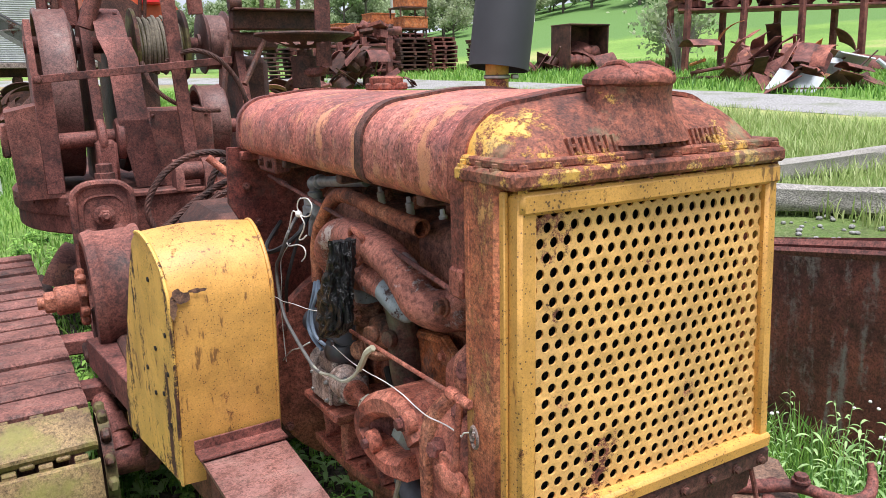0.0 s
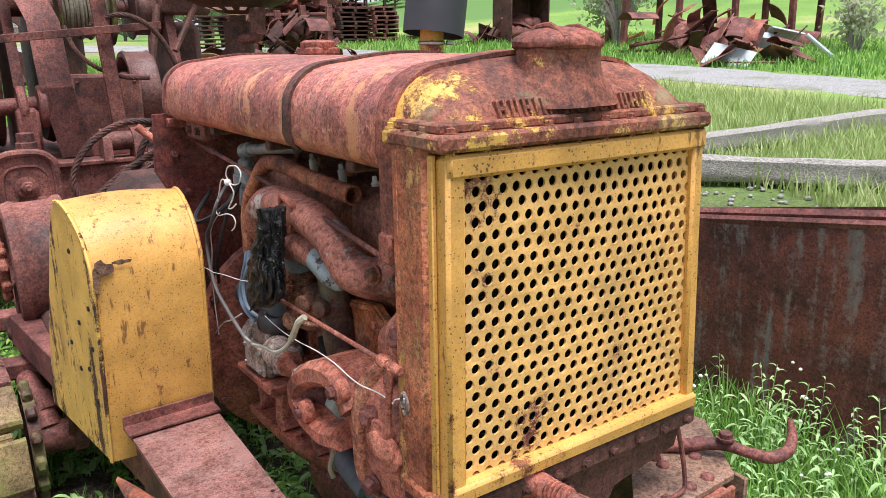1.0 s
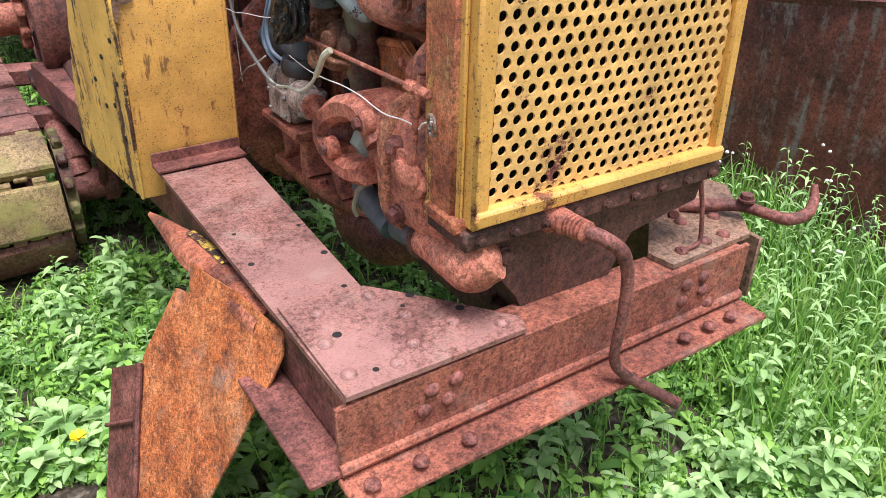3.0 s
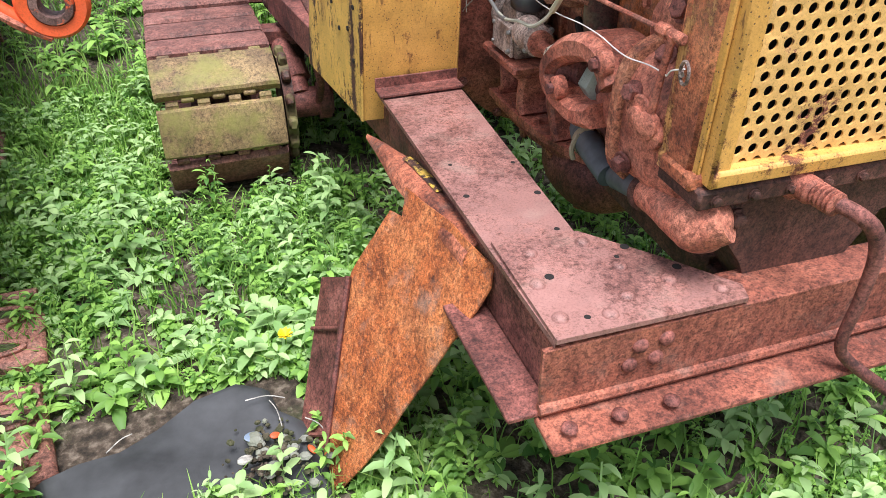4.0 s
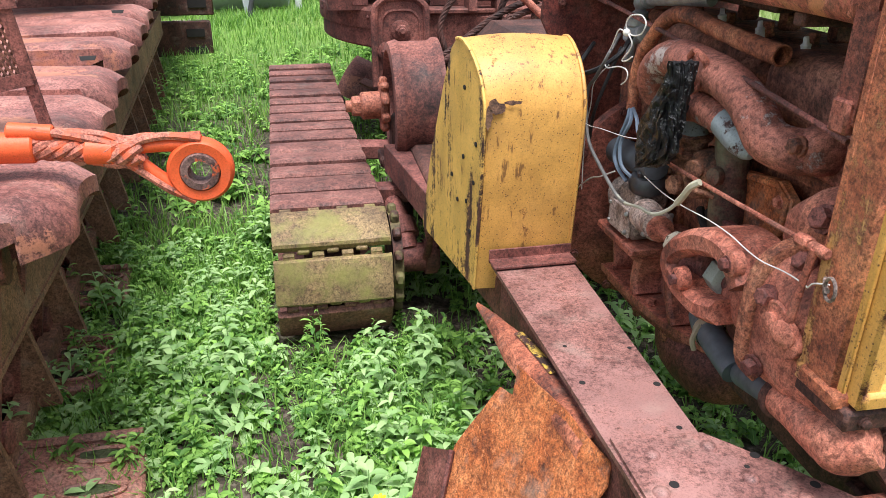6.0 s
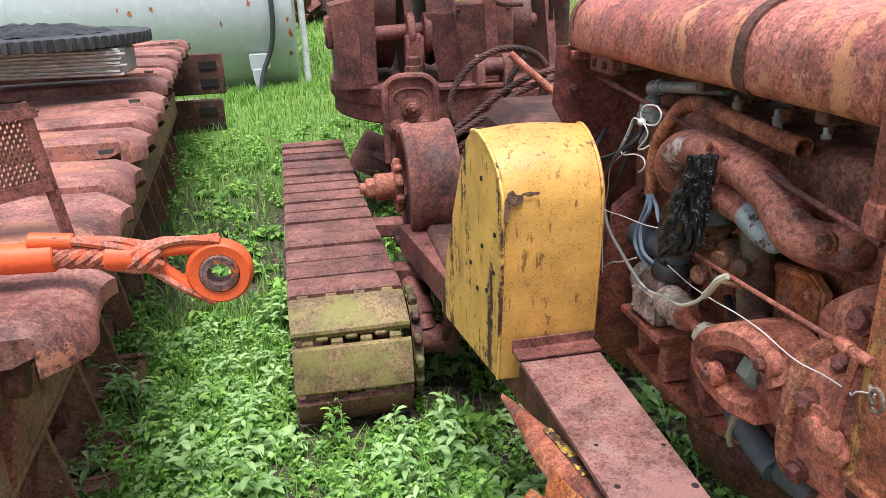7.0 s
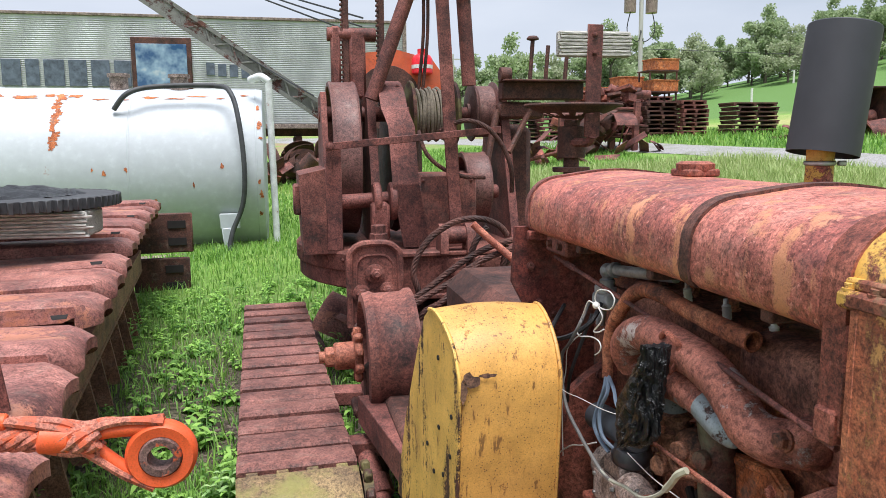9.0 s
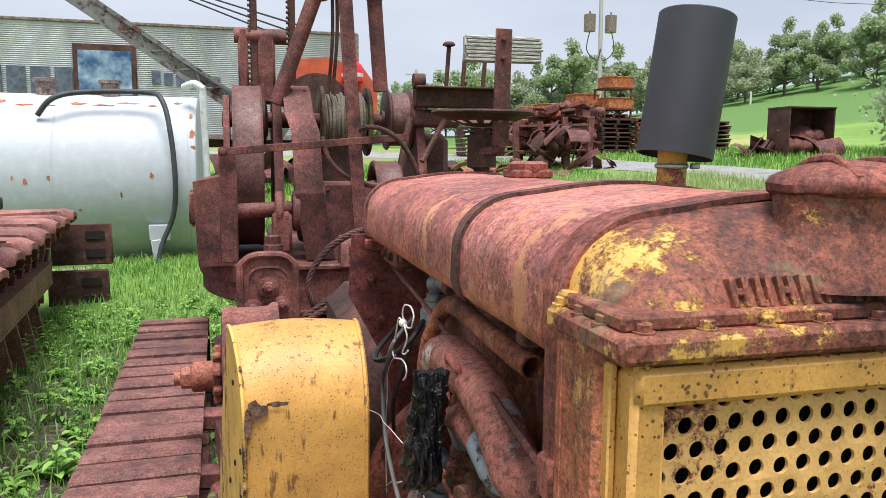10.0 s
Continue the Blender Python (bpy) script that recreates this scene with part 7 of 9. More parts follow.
part("lower_rail", cast(run_bar(Build(), [(-1.68, 0.3, 0.075), (-1.735, 1.2, 0.08), (-1.80, 2.0, 0.085), (-1.90, 3.15, 0.08), (-2.05, 4.6, 0.07), (-2.24, 6.6, 0.06)], 0.055, 0.09), 0.004), m_lowshoe_rail, big, "rusty flat rail along the ground")
beam_line = [(-1.63, 0.2, 0.50), (-1.69, 1.27, 0.50), (-1.735, 2.06, 0.50), (-1.83, 3.3, 0.50), (-2.0, 5.2, 0.50), (-2.22, 7.6, 0.50)]
b = run_bar(Build(), beam_line, 0.03, 0.19)
run_bar(b, [(x - 0.05, y, z + 0.10) for x, y, z in beam_line], 0.14, 0.022)
run_bar(b, [(x - 0.05, y, z - 0.10) for x, y, z in beam_line], 0.14, 0.022)
part("side_beam", cast(b, 0.004), m_lowshoe_rail, big, "long brown side beam under the shoes")
prop = Build()
prop.prism([(-0.16, 0.0), (0.0, 0.0), (0.06, -0.36), (-0.02, -0.36)], 0.03, Matrix(((1, 0, 0, 0), (0, 0, 1, 0), (0, 1, 0, 0), (0, 0, 0, 1))))
prop_me = prop.mesh("prop")
prop_me.materials.append(m_lowshoe_rail)
for k in range(14):
    y = 0.55 + k * 0.46
    piece("prop", prop_me, pose(-1.64 - 0.045 * y - 0.004 * y * y, y, 0.42, 0, 0, 5), big)
b = Build()
b.box((-2.66, 4.0, 0.06), (0.9, 7.8, 0.12), (0, 0, 5), 0.02)
part("moss_ledge", b, rusty("mossy_ledge", R_MAUVE, moss=(0.11, 0.14, 0.03), moss_at=0.42), big, "mossy dirt-covered ledge")

# loose lower shoes in the weeds
m_lowshoe = rusty("buried_shoe", ((0.11, 0.055, 0.045), (0.28, 0.14, 0.11), (0.42, 0.24, 0.20)), dust=0.45, rough=0.6)
for k, (x, y, a) in enumerate([(-1.50, 0.66, 12), (-1.56, 1.12, 8), (-1.78, 1.75, 6), (-1.85, 2.4, 7)]):
    shoe = thing("loose_shoe", (x, y, 0), "half-buried slotted cast track shoe in weeds", "track shoe", "loose track shoes")
    b = Build()
    b.box((x, y, 0.03), (0.46, 0.36, 0.05), (0, 3, a), 0.015)
    part("shoe_plate", b, m_lowshoe, shoe)
    b = Build()
    b.tube([(x - 0.2, y + 0.14, 0.062), (x + 0.2, y + 0.16, 0.055)], 0.018, 6)
    part("rib", b, m_lowshoe, shoe)
    for q in (-0.09, 0.07):
        b = Build()
        ring = [(x + 0.10 + 0.075 * math.cos(t) * (1 + 0.25 * abs(math.cos(t))), y + q + 0.032 * math.sin(t), 0.056) for t in [j * 0.3927 for j in range(17)]]
        b.tube(ring, 0.008, 6, 1)
        part("slot_rim", b, m_lowshoe, shoe)
        b = Build()
        b.box((x + 0.10, y + q, 0.0535), (0.14, 0.05, 0.006), (0, 3, a * 0.2), 0.002)
        part("slot", b, m_soil, shoe, "soil-filled oval slot")
m_plate_end = rusty("slotted_plate", R_DARK, dust=0.35)
for k, z in enumerate((0.70, 0.18)):
    b = Build()
    c = Vector((-2.06 - 0.05 * k, 8.35, z))
    b.box(c, (0.62, 0.06, 0.46), (0, 0, 4), 0.02)
    part_ob = thing("end_shoe", tuple(c), "slotted track shoe hanging at the far end", "track shoe", "hanging track shoes")
    part("plate", b, m_plate_end, part_ob)
    # thin black boxes on the solid plate give the slots their shade
    for i in range(2):
        for j in range(2):
            b = Build()
            b.box(c + Vector((-0.13 + 0.27 * i, -0.032, -0.1 + 0.2 * j)), (0.13 if i == 0 else 0.2, 0.008, 0.09), (0, 0, 4), 0.002)
            part("slot", b, m_void, part_ob)

# orange lifting eye on a thick cable
sling = thing("cable_sling", (-1.3, 1.1, 1.02), "thick wire rope sling with an orange painted eye", "sling")
EYE_X, EYE_Z, EYE_Y = -1.046, 0.989, 1.10
prof = [(0.030, -0.030), (0.046, -0.030), (0.050, -0.022), (0.050, 0.022), (0.046, 0.030), (0.030, 0.030)]
b = Build()
b.rings([[(EYE_X + r * math.cos(a), EYE_Y + w, EYE_Z + r * math.sin(a)) for r, w in prof] for a in [k * 6.28318 / 40 for k in range(40)]], closed=True)
part("bush", b, rusty("worn_thimble", ((0.06, 0.035, 0.03), (0.16, 0.10, 0.09), (0.27, 0.19, 0.17)), (0.6, 0.1, 0.03), cover=0.33, patch=18.0), sling, "worn steel bush in the eye")
prof = [(0.0505, -0.024), (0.074, -0.026), (0.082, -0.016), (0.083, 0.0), (0.082, 0.016), (0.074, 0.026), (0.0505, 0.024)]
b = Build()
b.rings([[(EYE_X + r * math.cos(a), EYE_Y + w, EYE_Z + r * math.sin(a)) for r, w in prof] for a in [k * 6.28318 / 48 for k in range(48)]], closed=True)
ARM_UP = [(EYE_X + 0.01, EYE_Z + 0.066), (-1.11, 1.058), (-1.17, 1.055), (-1.215, 1.045)]
ARM_LOW = [(EYE_X - 0.02, EYE_Z - 0.064), (-1.105, 0.942), (-1.145, 0.972), (-1.185, 1.012), (-1.215, 1.035)]
for arm in (ARM_UP, ARM_LOW):
    b.tube([(x, EYE_Y, z) for x, z in arm], [0.018, 0.019, 0.017, 0.015, 0.012][:len(arm)], 12)
part("thimble", b, m_redpaint, sling, "orange-red painted teardrop thimble")
m_strand = rusty("red_rope", ((0.09, 0.03, 0.022), (0.30, 0.10, 0.07), (0.50, 0.22, 0.16)), (0.60, 0.12, 0.05), cover=0.45, patch=20.0)


def sling_line(f):
    """The rope's middle, from the thimble's throat out over the shoes."""
    return Vector((-1.18 - 0.85 * f, EYE_Y - 0.02 * f, 1.036 + 0.03 * min(1, f * 3) + 0.01 * f))


for k in range(6):
    pts = []
    for i in range(40):
        f = i / 39
        a = k * 1.0472 + f * 30
        r = 0.019 + 0.007 * max(0, 1 - f * 6)
        pts.append(sling_line(f) + Vector((0, r * math.cos(a), r * math.sin(a))))
    b = Build()
    b.tube(pts, 0.0125, 7, 2)
    part("strand", b, m_strand, sling, "twisted strands stained orange")
for k in range(3):
    b = Build()
    b.tube([(x, EYE_Y - 0.014 + 0.014 * k, z + 0.017 + 0.008 * math.sin(i * 1.3 + k * 2.1)) for i, (x, z) in enumerate(ARM_UP + [(-1.26, 1.062), (-1.34, 1.075), (-1.42, 1.085)])], 0.0105, 7, 4)
    part("strand", b, m_strand, sling, "twisted strands stained orange")
    b = Build()
    b.tube([(x, EYE_Y - 0.014 + 0.014 * k, z - 0.016 + 0.006 * math.sin(i * 1.3 + k * 2.1)) for i, (x, z) in enumerate(ARM_LOW + [(-1.25, 1.03), (-1.30, 1.04)])], 0.0105, 7, 4)
    part("strand", b, m_strand, sling, "twisted strands stained orange")
for f0, f1, dz, r in ((0.075, 0.155, 0.0, 0.034), (0.285, 0.55, 0.0, 0.037), (0.23, 0.35, 0.04, 0.020)):
    b = Build()
    b.cyl(sling_line(f0) + Vector((0, 0, dz)), sling_line(f1) + Vector((0, 0, dz)), r, n=18, bev=0.004)
    part("ferrule", cast(b, 0.002), m_redpaint, sling, "orange painted ferrule")
b = Build()
b.cyl(sling_line(0), sling_line(1), 0.014, n=8)
part("core", b, m_rope, sling)

# lattice panel in an angle-iron frame
basket = thing("mesh_basket", (-1.6, 1.45, 1.03), "rusty lattice mesh panel in an angle-iron frame", "mesh panel")
bm_ = pose(-1.500, 1.44, 1.03, 0, 0, 8)


def flat_bar(b, p0, p1, w, t):
    p0, p1 = bm_ @ Vector(p0), bm_ @ Vector(p1)
    d = (p1 - p0).normalized()
    s_ = d.cross(Vector((0, 1, 0))).normalized()
    n_ = s_.cross(d)
    return b.rings([[p + s_ * (w * q) + n_ * (t * u) for q, u in ((-0.5, -0.5), (0.5, -0.5), (0.5, 0.5), (-0.5, 0.5))] for p in (p0, p1)])


for name_, p0, p1, w in (("post", (0.0, 0, -0.02), (-0.045, 0, 0.36), 0.034), ("lower_rail", (-0.01, -0.006, 0.135), (-0.95, -0.006, -0.03), 0.036), ("upper_rail", (-0.01, -0.006, 0.335), (-0.95, -0.006, 0.26), 0.028)):
    b = Build()
    flat_bar(b, p0, p1, w, 0.006)
    flat_bar(b, (p0[0], p0[1] + 0.018, p0[2]), (p1[0], p1[1] + 0.018, p1[2]), 0.006, 0.036)
    part(name_, b, m_rust, basket)
b = Build()
for k in range(-8, 62):
    x = -0.03 - k * 0.016
    for s in (-1, 1):
        f0, f1 = 0.0, 1.0
        if x > -0.03:
            f0 = (x + 0.03) / 0.12 if s < 0 else 1.0
        if s > 0 and x + 0.12 > -0.03:
            f1 = (-0.03 - x) / 0.12
        if f1 - f0 < 0.05 or x - 0.12 < -0.95:
            continue
        ends = []
        for f in (f0, f1):
            xx = x + s * 0.12 * f
            ends.append((xx, 0.012 + 0.003 * s, (0.135 + 0.175 * xx) * (1 - f) + (0.335 + 0.08 * xx) * f))
        flat_bar(b, ends[0], ends[1], 0.007, 0.003)
part("lattice", b, rusty("mesh_rust", ((0.05, 0.024, 0.018), (0.15, 0.072, 0.055), (0.27, 0.14, 0.10))), basket, "crossed lattice of flat wires")

# gear wheel on timber blocks
timber_block = thing("timber_block", (-2.35, 4.3, 1.17), "weathered grey split timber block on the track", "timber")
b = Build()
b.box((-2.35, 4.3, 1.25), (0.95, 0.35, 0.16), (0, 0, -3), 0.015)
part("block", cast(b, 0.008, 9.0), m_wood, timber_block)
for k in range(7):
    b = Build()
    b.box((-2.35, 4.12 - 0.004 * (k % 2), 1.185 + k * 0.0215), (0.96 + 0.05 * math.sin(k * 4), 0.022, 0.014), (0, 0.6 * math.sin(k * 2.2), -3), 0.004)
    part("splinter", cast(b, 0.006, 12.0), m_wood, timber_block)
gw = thing("gear_ring", (-2.5, 4.5, 1.34), "black toothed ring gear lying on timber", "gear")
b = Build()
for k in range(72):
    a = 6.28318 * k / 72
    b.box((-2.52 + 0.725 * math.cos(a), 4.5 + 0.725 * math.sin(a), 1.375), (0.05, 0.03, 0.07), (0, 0, math.degrees(a)), 0.004)
b.lathe([(0.50, 1.345), (0.71, 1.345), (0.71, 1.408), (0.50, 1.412)], (-2.52, 4.5, 0), (0, 0, 1), 72)
part("ring", b, m_rubber, gw)
b = Build()
b.lathe([(0.52 - 0.05 * k, 1.40 + 0.055 * math.sin(1.5708 * k / 9)) for k in range(10)], (-2.5, 4.5, 0), (0, 0, 1), 60)
b.v = [(x, y, z + 0.030 * noise.noise(Vector((x, y, z)) * 9) + 0.02 * abs(noise.noise(Vector((x, y, z)) * 22))) for x, y, z in b.v]
part("tarp", b, m_bag, gw, "crumpled black sheeting on the gear")

# ---- white storage tank ----
tank = thing("storage_tank", (-4.2, 11.5, 0.0), "large white horizontal storage tank with peeling rusty paint", "tank")
b = Build()
b.lathe([(0.3, 0.0), (1.18, 0.0), (1.235, 0.02), (1.25, 0.06), (1.25, 6.5), (1.18, 6.56), (0.3, 6.56)], (-0.93, 11.5, 1.30), (-1, 0, 0), 72)
part("shell", b, m_white, tank)
for x in (-1.03, -2.75, -4.6):
    b = Build()
    b.lathe([(1.252, 0), (1.256, 0.006), (1.256, 0.02), (1.252, 0.026)], (x, 11.5, 1.30), (-1, 0, 0), 72, caps=False)
    part("weld_seam", b, m_white, tank)
rnd = random.Random(31)
patches = [(x, 0.52 + rnd.uniform(-0.06, 0.06), rnd.uniform(0.05, 0.22), rnd.uniform(0.015, 0.05)) for x in [-1.2 - 0.33 * k for k in range(16)]]
patches += [(-3.70 + rnd.uniform(-0.03, 0.03), 0.50 + 0.055 * k, rnd.uniform(0.03, 0.08), rnd.uniform(0.03, 0.06)) for k in range(15)]
patches += [(-1.0 + rnd.uniform(-0.02, 0.02), rnd.uniform(0.5, 2.4), 0.03, rnd.uniform(0.02, 0.06)) for k in range(7)]
patches += [(rnd.uniform(-3.5, -1.2), rnd.uniform(1.0, 2.2), rnd.uniform(0.01, 0.04), rnd.uniform(0.01, 0.05)) for k in range(10)]
for px, pa, pw, ph in patches:
    b = Build()
    loop = []
    for i in range(18):
        t = 6.28318 * i / 18
        q = 0.45 + 0.75 * rnd.random()
        a = pa + ph * math.sin(t) * q
        loop.append((px + pw * math.cos(t) * q, 11.5 - 1.254 * math.sin(a), 1.30 + 1.254 * math.cos(a)))
    b.add(loop, [tuple(range(18))])
    part("rust_patch", b, m_orange, tank)
for x in (-3.0, -2.15):
    b = Build()
    b.cyl((x, 11.3, 2.5), (x, 11.3, 2.72), 0.13, n=20)
    b.cyl((x, 11.3, 2.70), (x, 11.3, 2.75), 0.16, n=20)
    part("manway", b, m_grey, tank, "short grey capped nozzle")
b = Build()
b.box((-1.45, 10.32, 0.62), (0.28, 0.06, 0.22), bev=0.01)
b.box((-1.48, 10.30, 0.30), (0.13, 0.05, 0.45), (0, -6, 0), 0.02)
part("valve_plate", b, m_white, tank, "white valve plate with rust")
b = Build()
b.box((-1.6, 11.5, 0.05), (0.3, 1.6, 0.25), bev=0.02)
b.box((-5.4, 11.5, 0.05), (0.3, 1.6, 0.25), bev=0.02)
b.tube([(-6, 10.2, 0.06), (-3, 10.2, 0.1), (-1.0, 10.3, 0.18)], 0.06, 10)
part("saddle", b, m_grey, tank)
b = Build()
b.tube([(-2.95, 10.55, 2.20), (-2.75, 10.5, 2.42), (-2.4, 10.6, 2.52), (-1.6, 10.6, 2.54), (-1.36, 10.35, 2.42), (-1.25, 10.18, 1.95), (-1.21, 10.15, 1.3), (-1.26, 10.2, 0.85), (-1.42, 10.2, 0.45), (-1.45, 10.1, 0.12), (-1.2, 9.8, 0.06), (-0.9, 9.5, 0.10)], 0.036, 10)
solo("hose", b, m_rubber, "black rubber hose hanging over the tank", "hose")
b = Build()
b.tube([(-0.80, 10.6, 0.15), (-0.82, 10.6, 1.4), (-0.84, 10.6, 2.62)], 0.05, 12)
b.tube([(-0.83, 10.6, 2.60), (-0.95, 10.65, 2.68), (-1.1, 10.8, 2.64)], 0.055, 12)
b.box((-0.80, 10.6, 0.2), (0.3, 0.2, 0.12), bev=0.02)
solo("vent_pipe", b, rusty("white_pipe", R_ORANGE, (0.7, 0.72, 0.72), cover=0.75, patch=9.0), "white painted upright vent pipe beside the tank", "pipe")

# ---- box trailer behind the tank ----
m_alu = plain("dull_aluminium", (0.56, 0.565, 0.57), 0.5, 0.2, 0.2, 2.5, 0.1, 0.004, (1, 1, 0.3))
trailer = thing("box_trailer", (-5, 19.8, 0.6), "old corrugated aluminium box trailer with faded lettering", "trailer")
b = Build()
b.box((-6.2, 20.3, 3.45), (17.6, 2.4, 2.70), bev=0.04)
trailer_body = part("body", b, m_alu, trailer, "ribbed aluminium body")
rib_me = Build().box((0, 0, 0), (17.5, 0.03, 0.022), bev=0.008).mesh("rib")
rib_me.materials.append(m_alu)
for k in range(54):
    piece("rib", rib_me, pose(-6.2, 19.085, 2.18 + k * 0.047), trailer_body)
b = Build()
b.box((-6.2, 19.08, 4.80), (17.65, 0.10, 0.07), bev=0.01)
b.box((-6.2, 19.08, 2.14), (17.65, 0.10, 0.12), bev=0.01)
b.box((2.60, 19.1, 3.45), (0.10, 0.12, 2.7), bev=0.01)
part("edge_rail", b, m_grey, trailer)
b = Build()
b.box((-3.43, 19.03, 3.65), (1.40, 0.08, 1.28), bev=0.02)
door = part("side_door", b, m_dark, trailer, "framed side window")
b = Build()
b.box((-3.43, 18.985, 3.62), (1.18, 0.02, 1.02), bev=0.005)
# blue to pale grey patches paint a reflection into the glass colour
m_glass, _nt, _b = start("painted_reflection_glass", 0.06)
_nt.links.new(ramp(_nt, noisen(_nt, 2.4, 3.0), [(0.35, (0.04, 0.10, 0.22)), (0.55, (0.25, 0.36, 0.48)), (0.7, (0.55, 0.58, 0.6))]), _b.inputs["Base Color"])
part("pane", b, m_glass, door, "pane with a bluish reflection painted in")
m_letter = plain("faded_lettering", (0.10, 0.12, 0.16), 0.7, 0, 0.5, 8.0)
x = -8.6
for k, w in enumerate((0.42, 0.35, 0.5, 0.42, 0.3, 0.45, 0.4, 0.42, 0.38)):
    b = Build()
    b.box((x + w / 2, 19.055, 3.42), (w, 0.02, 0.62), bev=0.003)
    part("letter_bar", b, m_letter, trailer)
    x += w + 0.1
for k in range(6):
    b = Build()
    b.box((-2.3 + k * 0.28, 19.055, 3.55 - 0.02 * k), (0.2, 0.02, 0.30), bev=0.003)
    part("letter_bar", b, m_letter, trailer)
b = Build()
b.box((-6.2, 20.3, 2.0), (16.5, 0.9, 0.2), bev=0.02)
for x in (-12, 1.3, -0.2):
    for y in (19.3, 21.2):
        b.cyl((x, y - 0.13, 1.2), (x, y + 0.13, 1.2), 0.5, n=24, bev=0.05)
    b.box((x, 20.3, 1.5), (0.2, 1.8, 0.8), bev=0.03)
part("chassis", b, m_dark, trailer)

# lattice boom leaning across
boom = thing("crane_boom", (-1, 12, 2.0), "long grey steel boom leaning on the winch", "boom")
b = Build()
p0, p1 = Vector((0.35, 12, 2.0)), Vector((-4.9, 12.2, 5.55))
d = (p1 - p0)
u = Vector((d.z, 0, -d.x)).normalized() * 0.11
for s in (-1, 1):
    b.tube([p0 + u * s, p1 + u * s], 0.045, 4, 1)
b.box((p0 + p1) / 2, (d.length, 0.02, 0.20), (0, math.degrees(math.atan2(-d.z, d.x)), 0), 0.004)
for k in range(26):
    q = p0 + d * (k / 26)
    b.tube([q + u * (1 if k % 2 else -1), q + d / 26 + u * (-1 if k % 2 else 1)], 0.016, 5, 1)
part("chord", b, rusty("grey_boom", R_DARK, (0.2, 0.2, 0.18), cover=0.6, patch=4.0), boom)
b = Build()
for k in range(3):
    b.tube([(0.6, 11 + k * 0.2, 3.6 - k * 0.1), (-2.5, 14, 5.0), (-7, 18, 7.4 + k * 0.3)], 0.014, 5, 3)
b.tube([(-0.2, 10.5, 2.4), (-1.8, 13, 3.6), (-5.5, 17, 6.5)], 0.012, 5, 3)
solo("stay_cable", b, m_wireblack, "thin dark stay cables against the sky", "cable")

# orange machine and red can behind the winch
crane = thing("orange_machine", (0.7, 7.8, 0.5), "orange painted machine body partly hidden by the winch", "machine")
b = Build()
b.prism([(0.20, 2.08), (1.10, 2.08), (1.10, 2.42), (0.95, 2.62), (0.55, 2.72), (0.20, 2.68)], 1.2, Matrix(((1, 0, 0, 0), (0, 0, 1, 7.5), (0, 1, 0, 0), (0, 0, 0, 1))))
part("body", b, m_crane, crane)
b = Build()
b.cyl((0.45, 7.45, 2.2), (0.45, 7.5, 2.2), 0.35, n=24)
b.box((0.65, 8.1, 0.5), (1.4, 1.6, 0.7), bev=0.05)
b.box((0.62, 8.1, 1.45), (0.5, 0.8, 1.3), bev=0.05)
part("undercarriage", b, m_dark, crane)
can = thing("fuel_can", (0.82, 7.3, 2.44), "bright red plastic fuel can with a white band", "fuel can")
b = Build()
b.lathe([(0.10, 0), (0.115, 0.015), (0.115, 0.16), (0.09, 0.20), (0.05, 0.22), (0.05, 0.27)], (0.82, 7.42, 2.45), (0, 0, 1), 20)
part("body", b, plain("red_plastic", (0.75, 0.02, 0.03), 0.35), can)
b = Build()
b.lathe([(0.1165, 0.06), (0.1165, 0.10)], (0.82, 7.42, 2.45), (0, 0, 1), 20, caps=False)
part("band", b, m_wirewhite, can)

# ---- rusted steel bin beside the engine ----
scrap_bin = thing("steel_bin", (2.8, 0.9, 0.0), "dark rusty plate steel bin standing in the weeds", "bin")
b = Build()
b.add([(2.24, 0.24, -0.05), (2.24, 2.6, -0.05), (2.26, 2.6, 0.66), (2.20, 1.2, 0.88), (2.24, 0.24, 1.02)], [(0, 1, 2, 3, 4)])
b.add([(2.252, 0.24, -0.05), (2.252, 2.6, -0.05), (2.272, 2.6, 0.66), (2.212, 1.2, 0.88), (2.252, 0.24, 1.02)], [(0, 1, 2, 3, 4)])
part("side_plate", b, m_bin, scrap_bin)
b = Build()
b.tube([(2.26, 0.22, 1.02), (2.22, 1.2, 0.885), (2.27, 2.6, 0.67)], 0.022, 6, 3)
b.tube([(2.31, 0.22, 1.045), (2.27, 1.2, 0.905), (2.32, 2.6, 0.69)], 0.03, 6, 3)
part("top_rim", b, m_rust, scrap_bin, "rusty rolled top rim")
b = Build()
b.add([(2.24, 0.235, -0.05), (4.2, 0.5, -0.05), (4.2, 0.5, 0.80), (2.24, 0.235, 1.02)], [(0, 1, 2, 3)])
b.add([(4.2, 0.5, -0.05), (4.2, 2.6, -0.05), (4.2, 2.6, 0.45), (4.2, 0.5, 0.80)], [(0, 1, 2, 3)])
b.add([(2.26, 2.6, -0.05), (4.2, 2.6, -0.05), (4.2, 2.6, 0.45), (2.26, 2.6, 0.60)], [(0, 1, 2, 3)])
b.add([(2.26, 0.26, 0.45), (4.2, 0.52, 0.42), (4.2, 2.58, 0.4), (2.26, 2.58, 0.4)], [(0, 1, 2, 3)])
part("hopper", b, m_bin, scrap_bin)

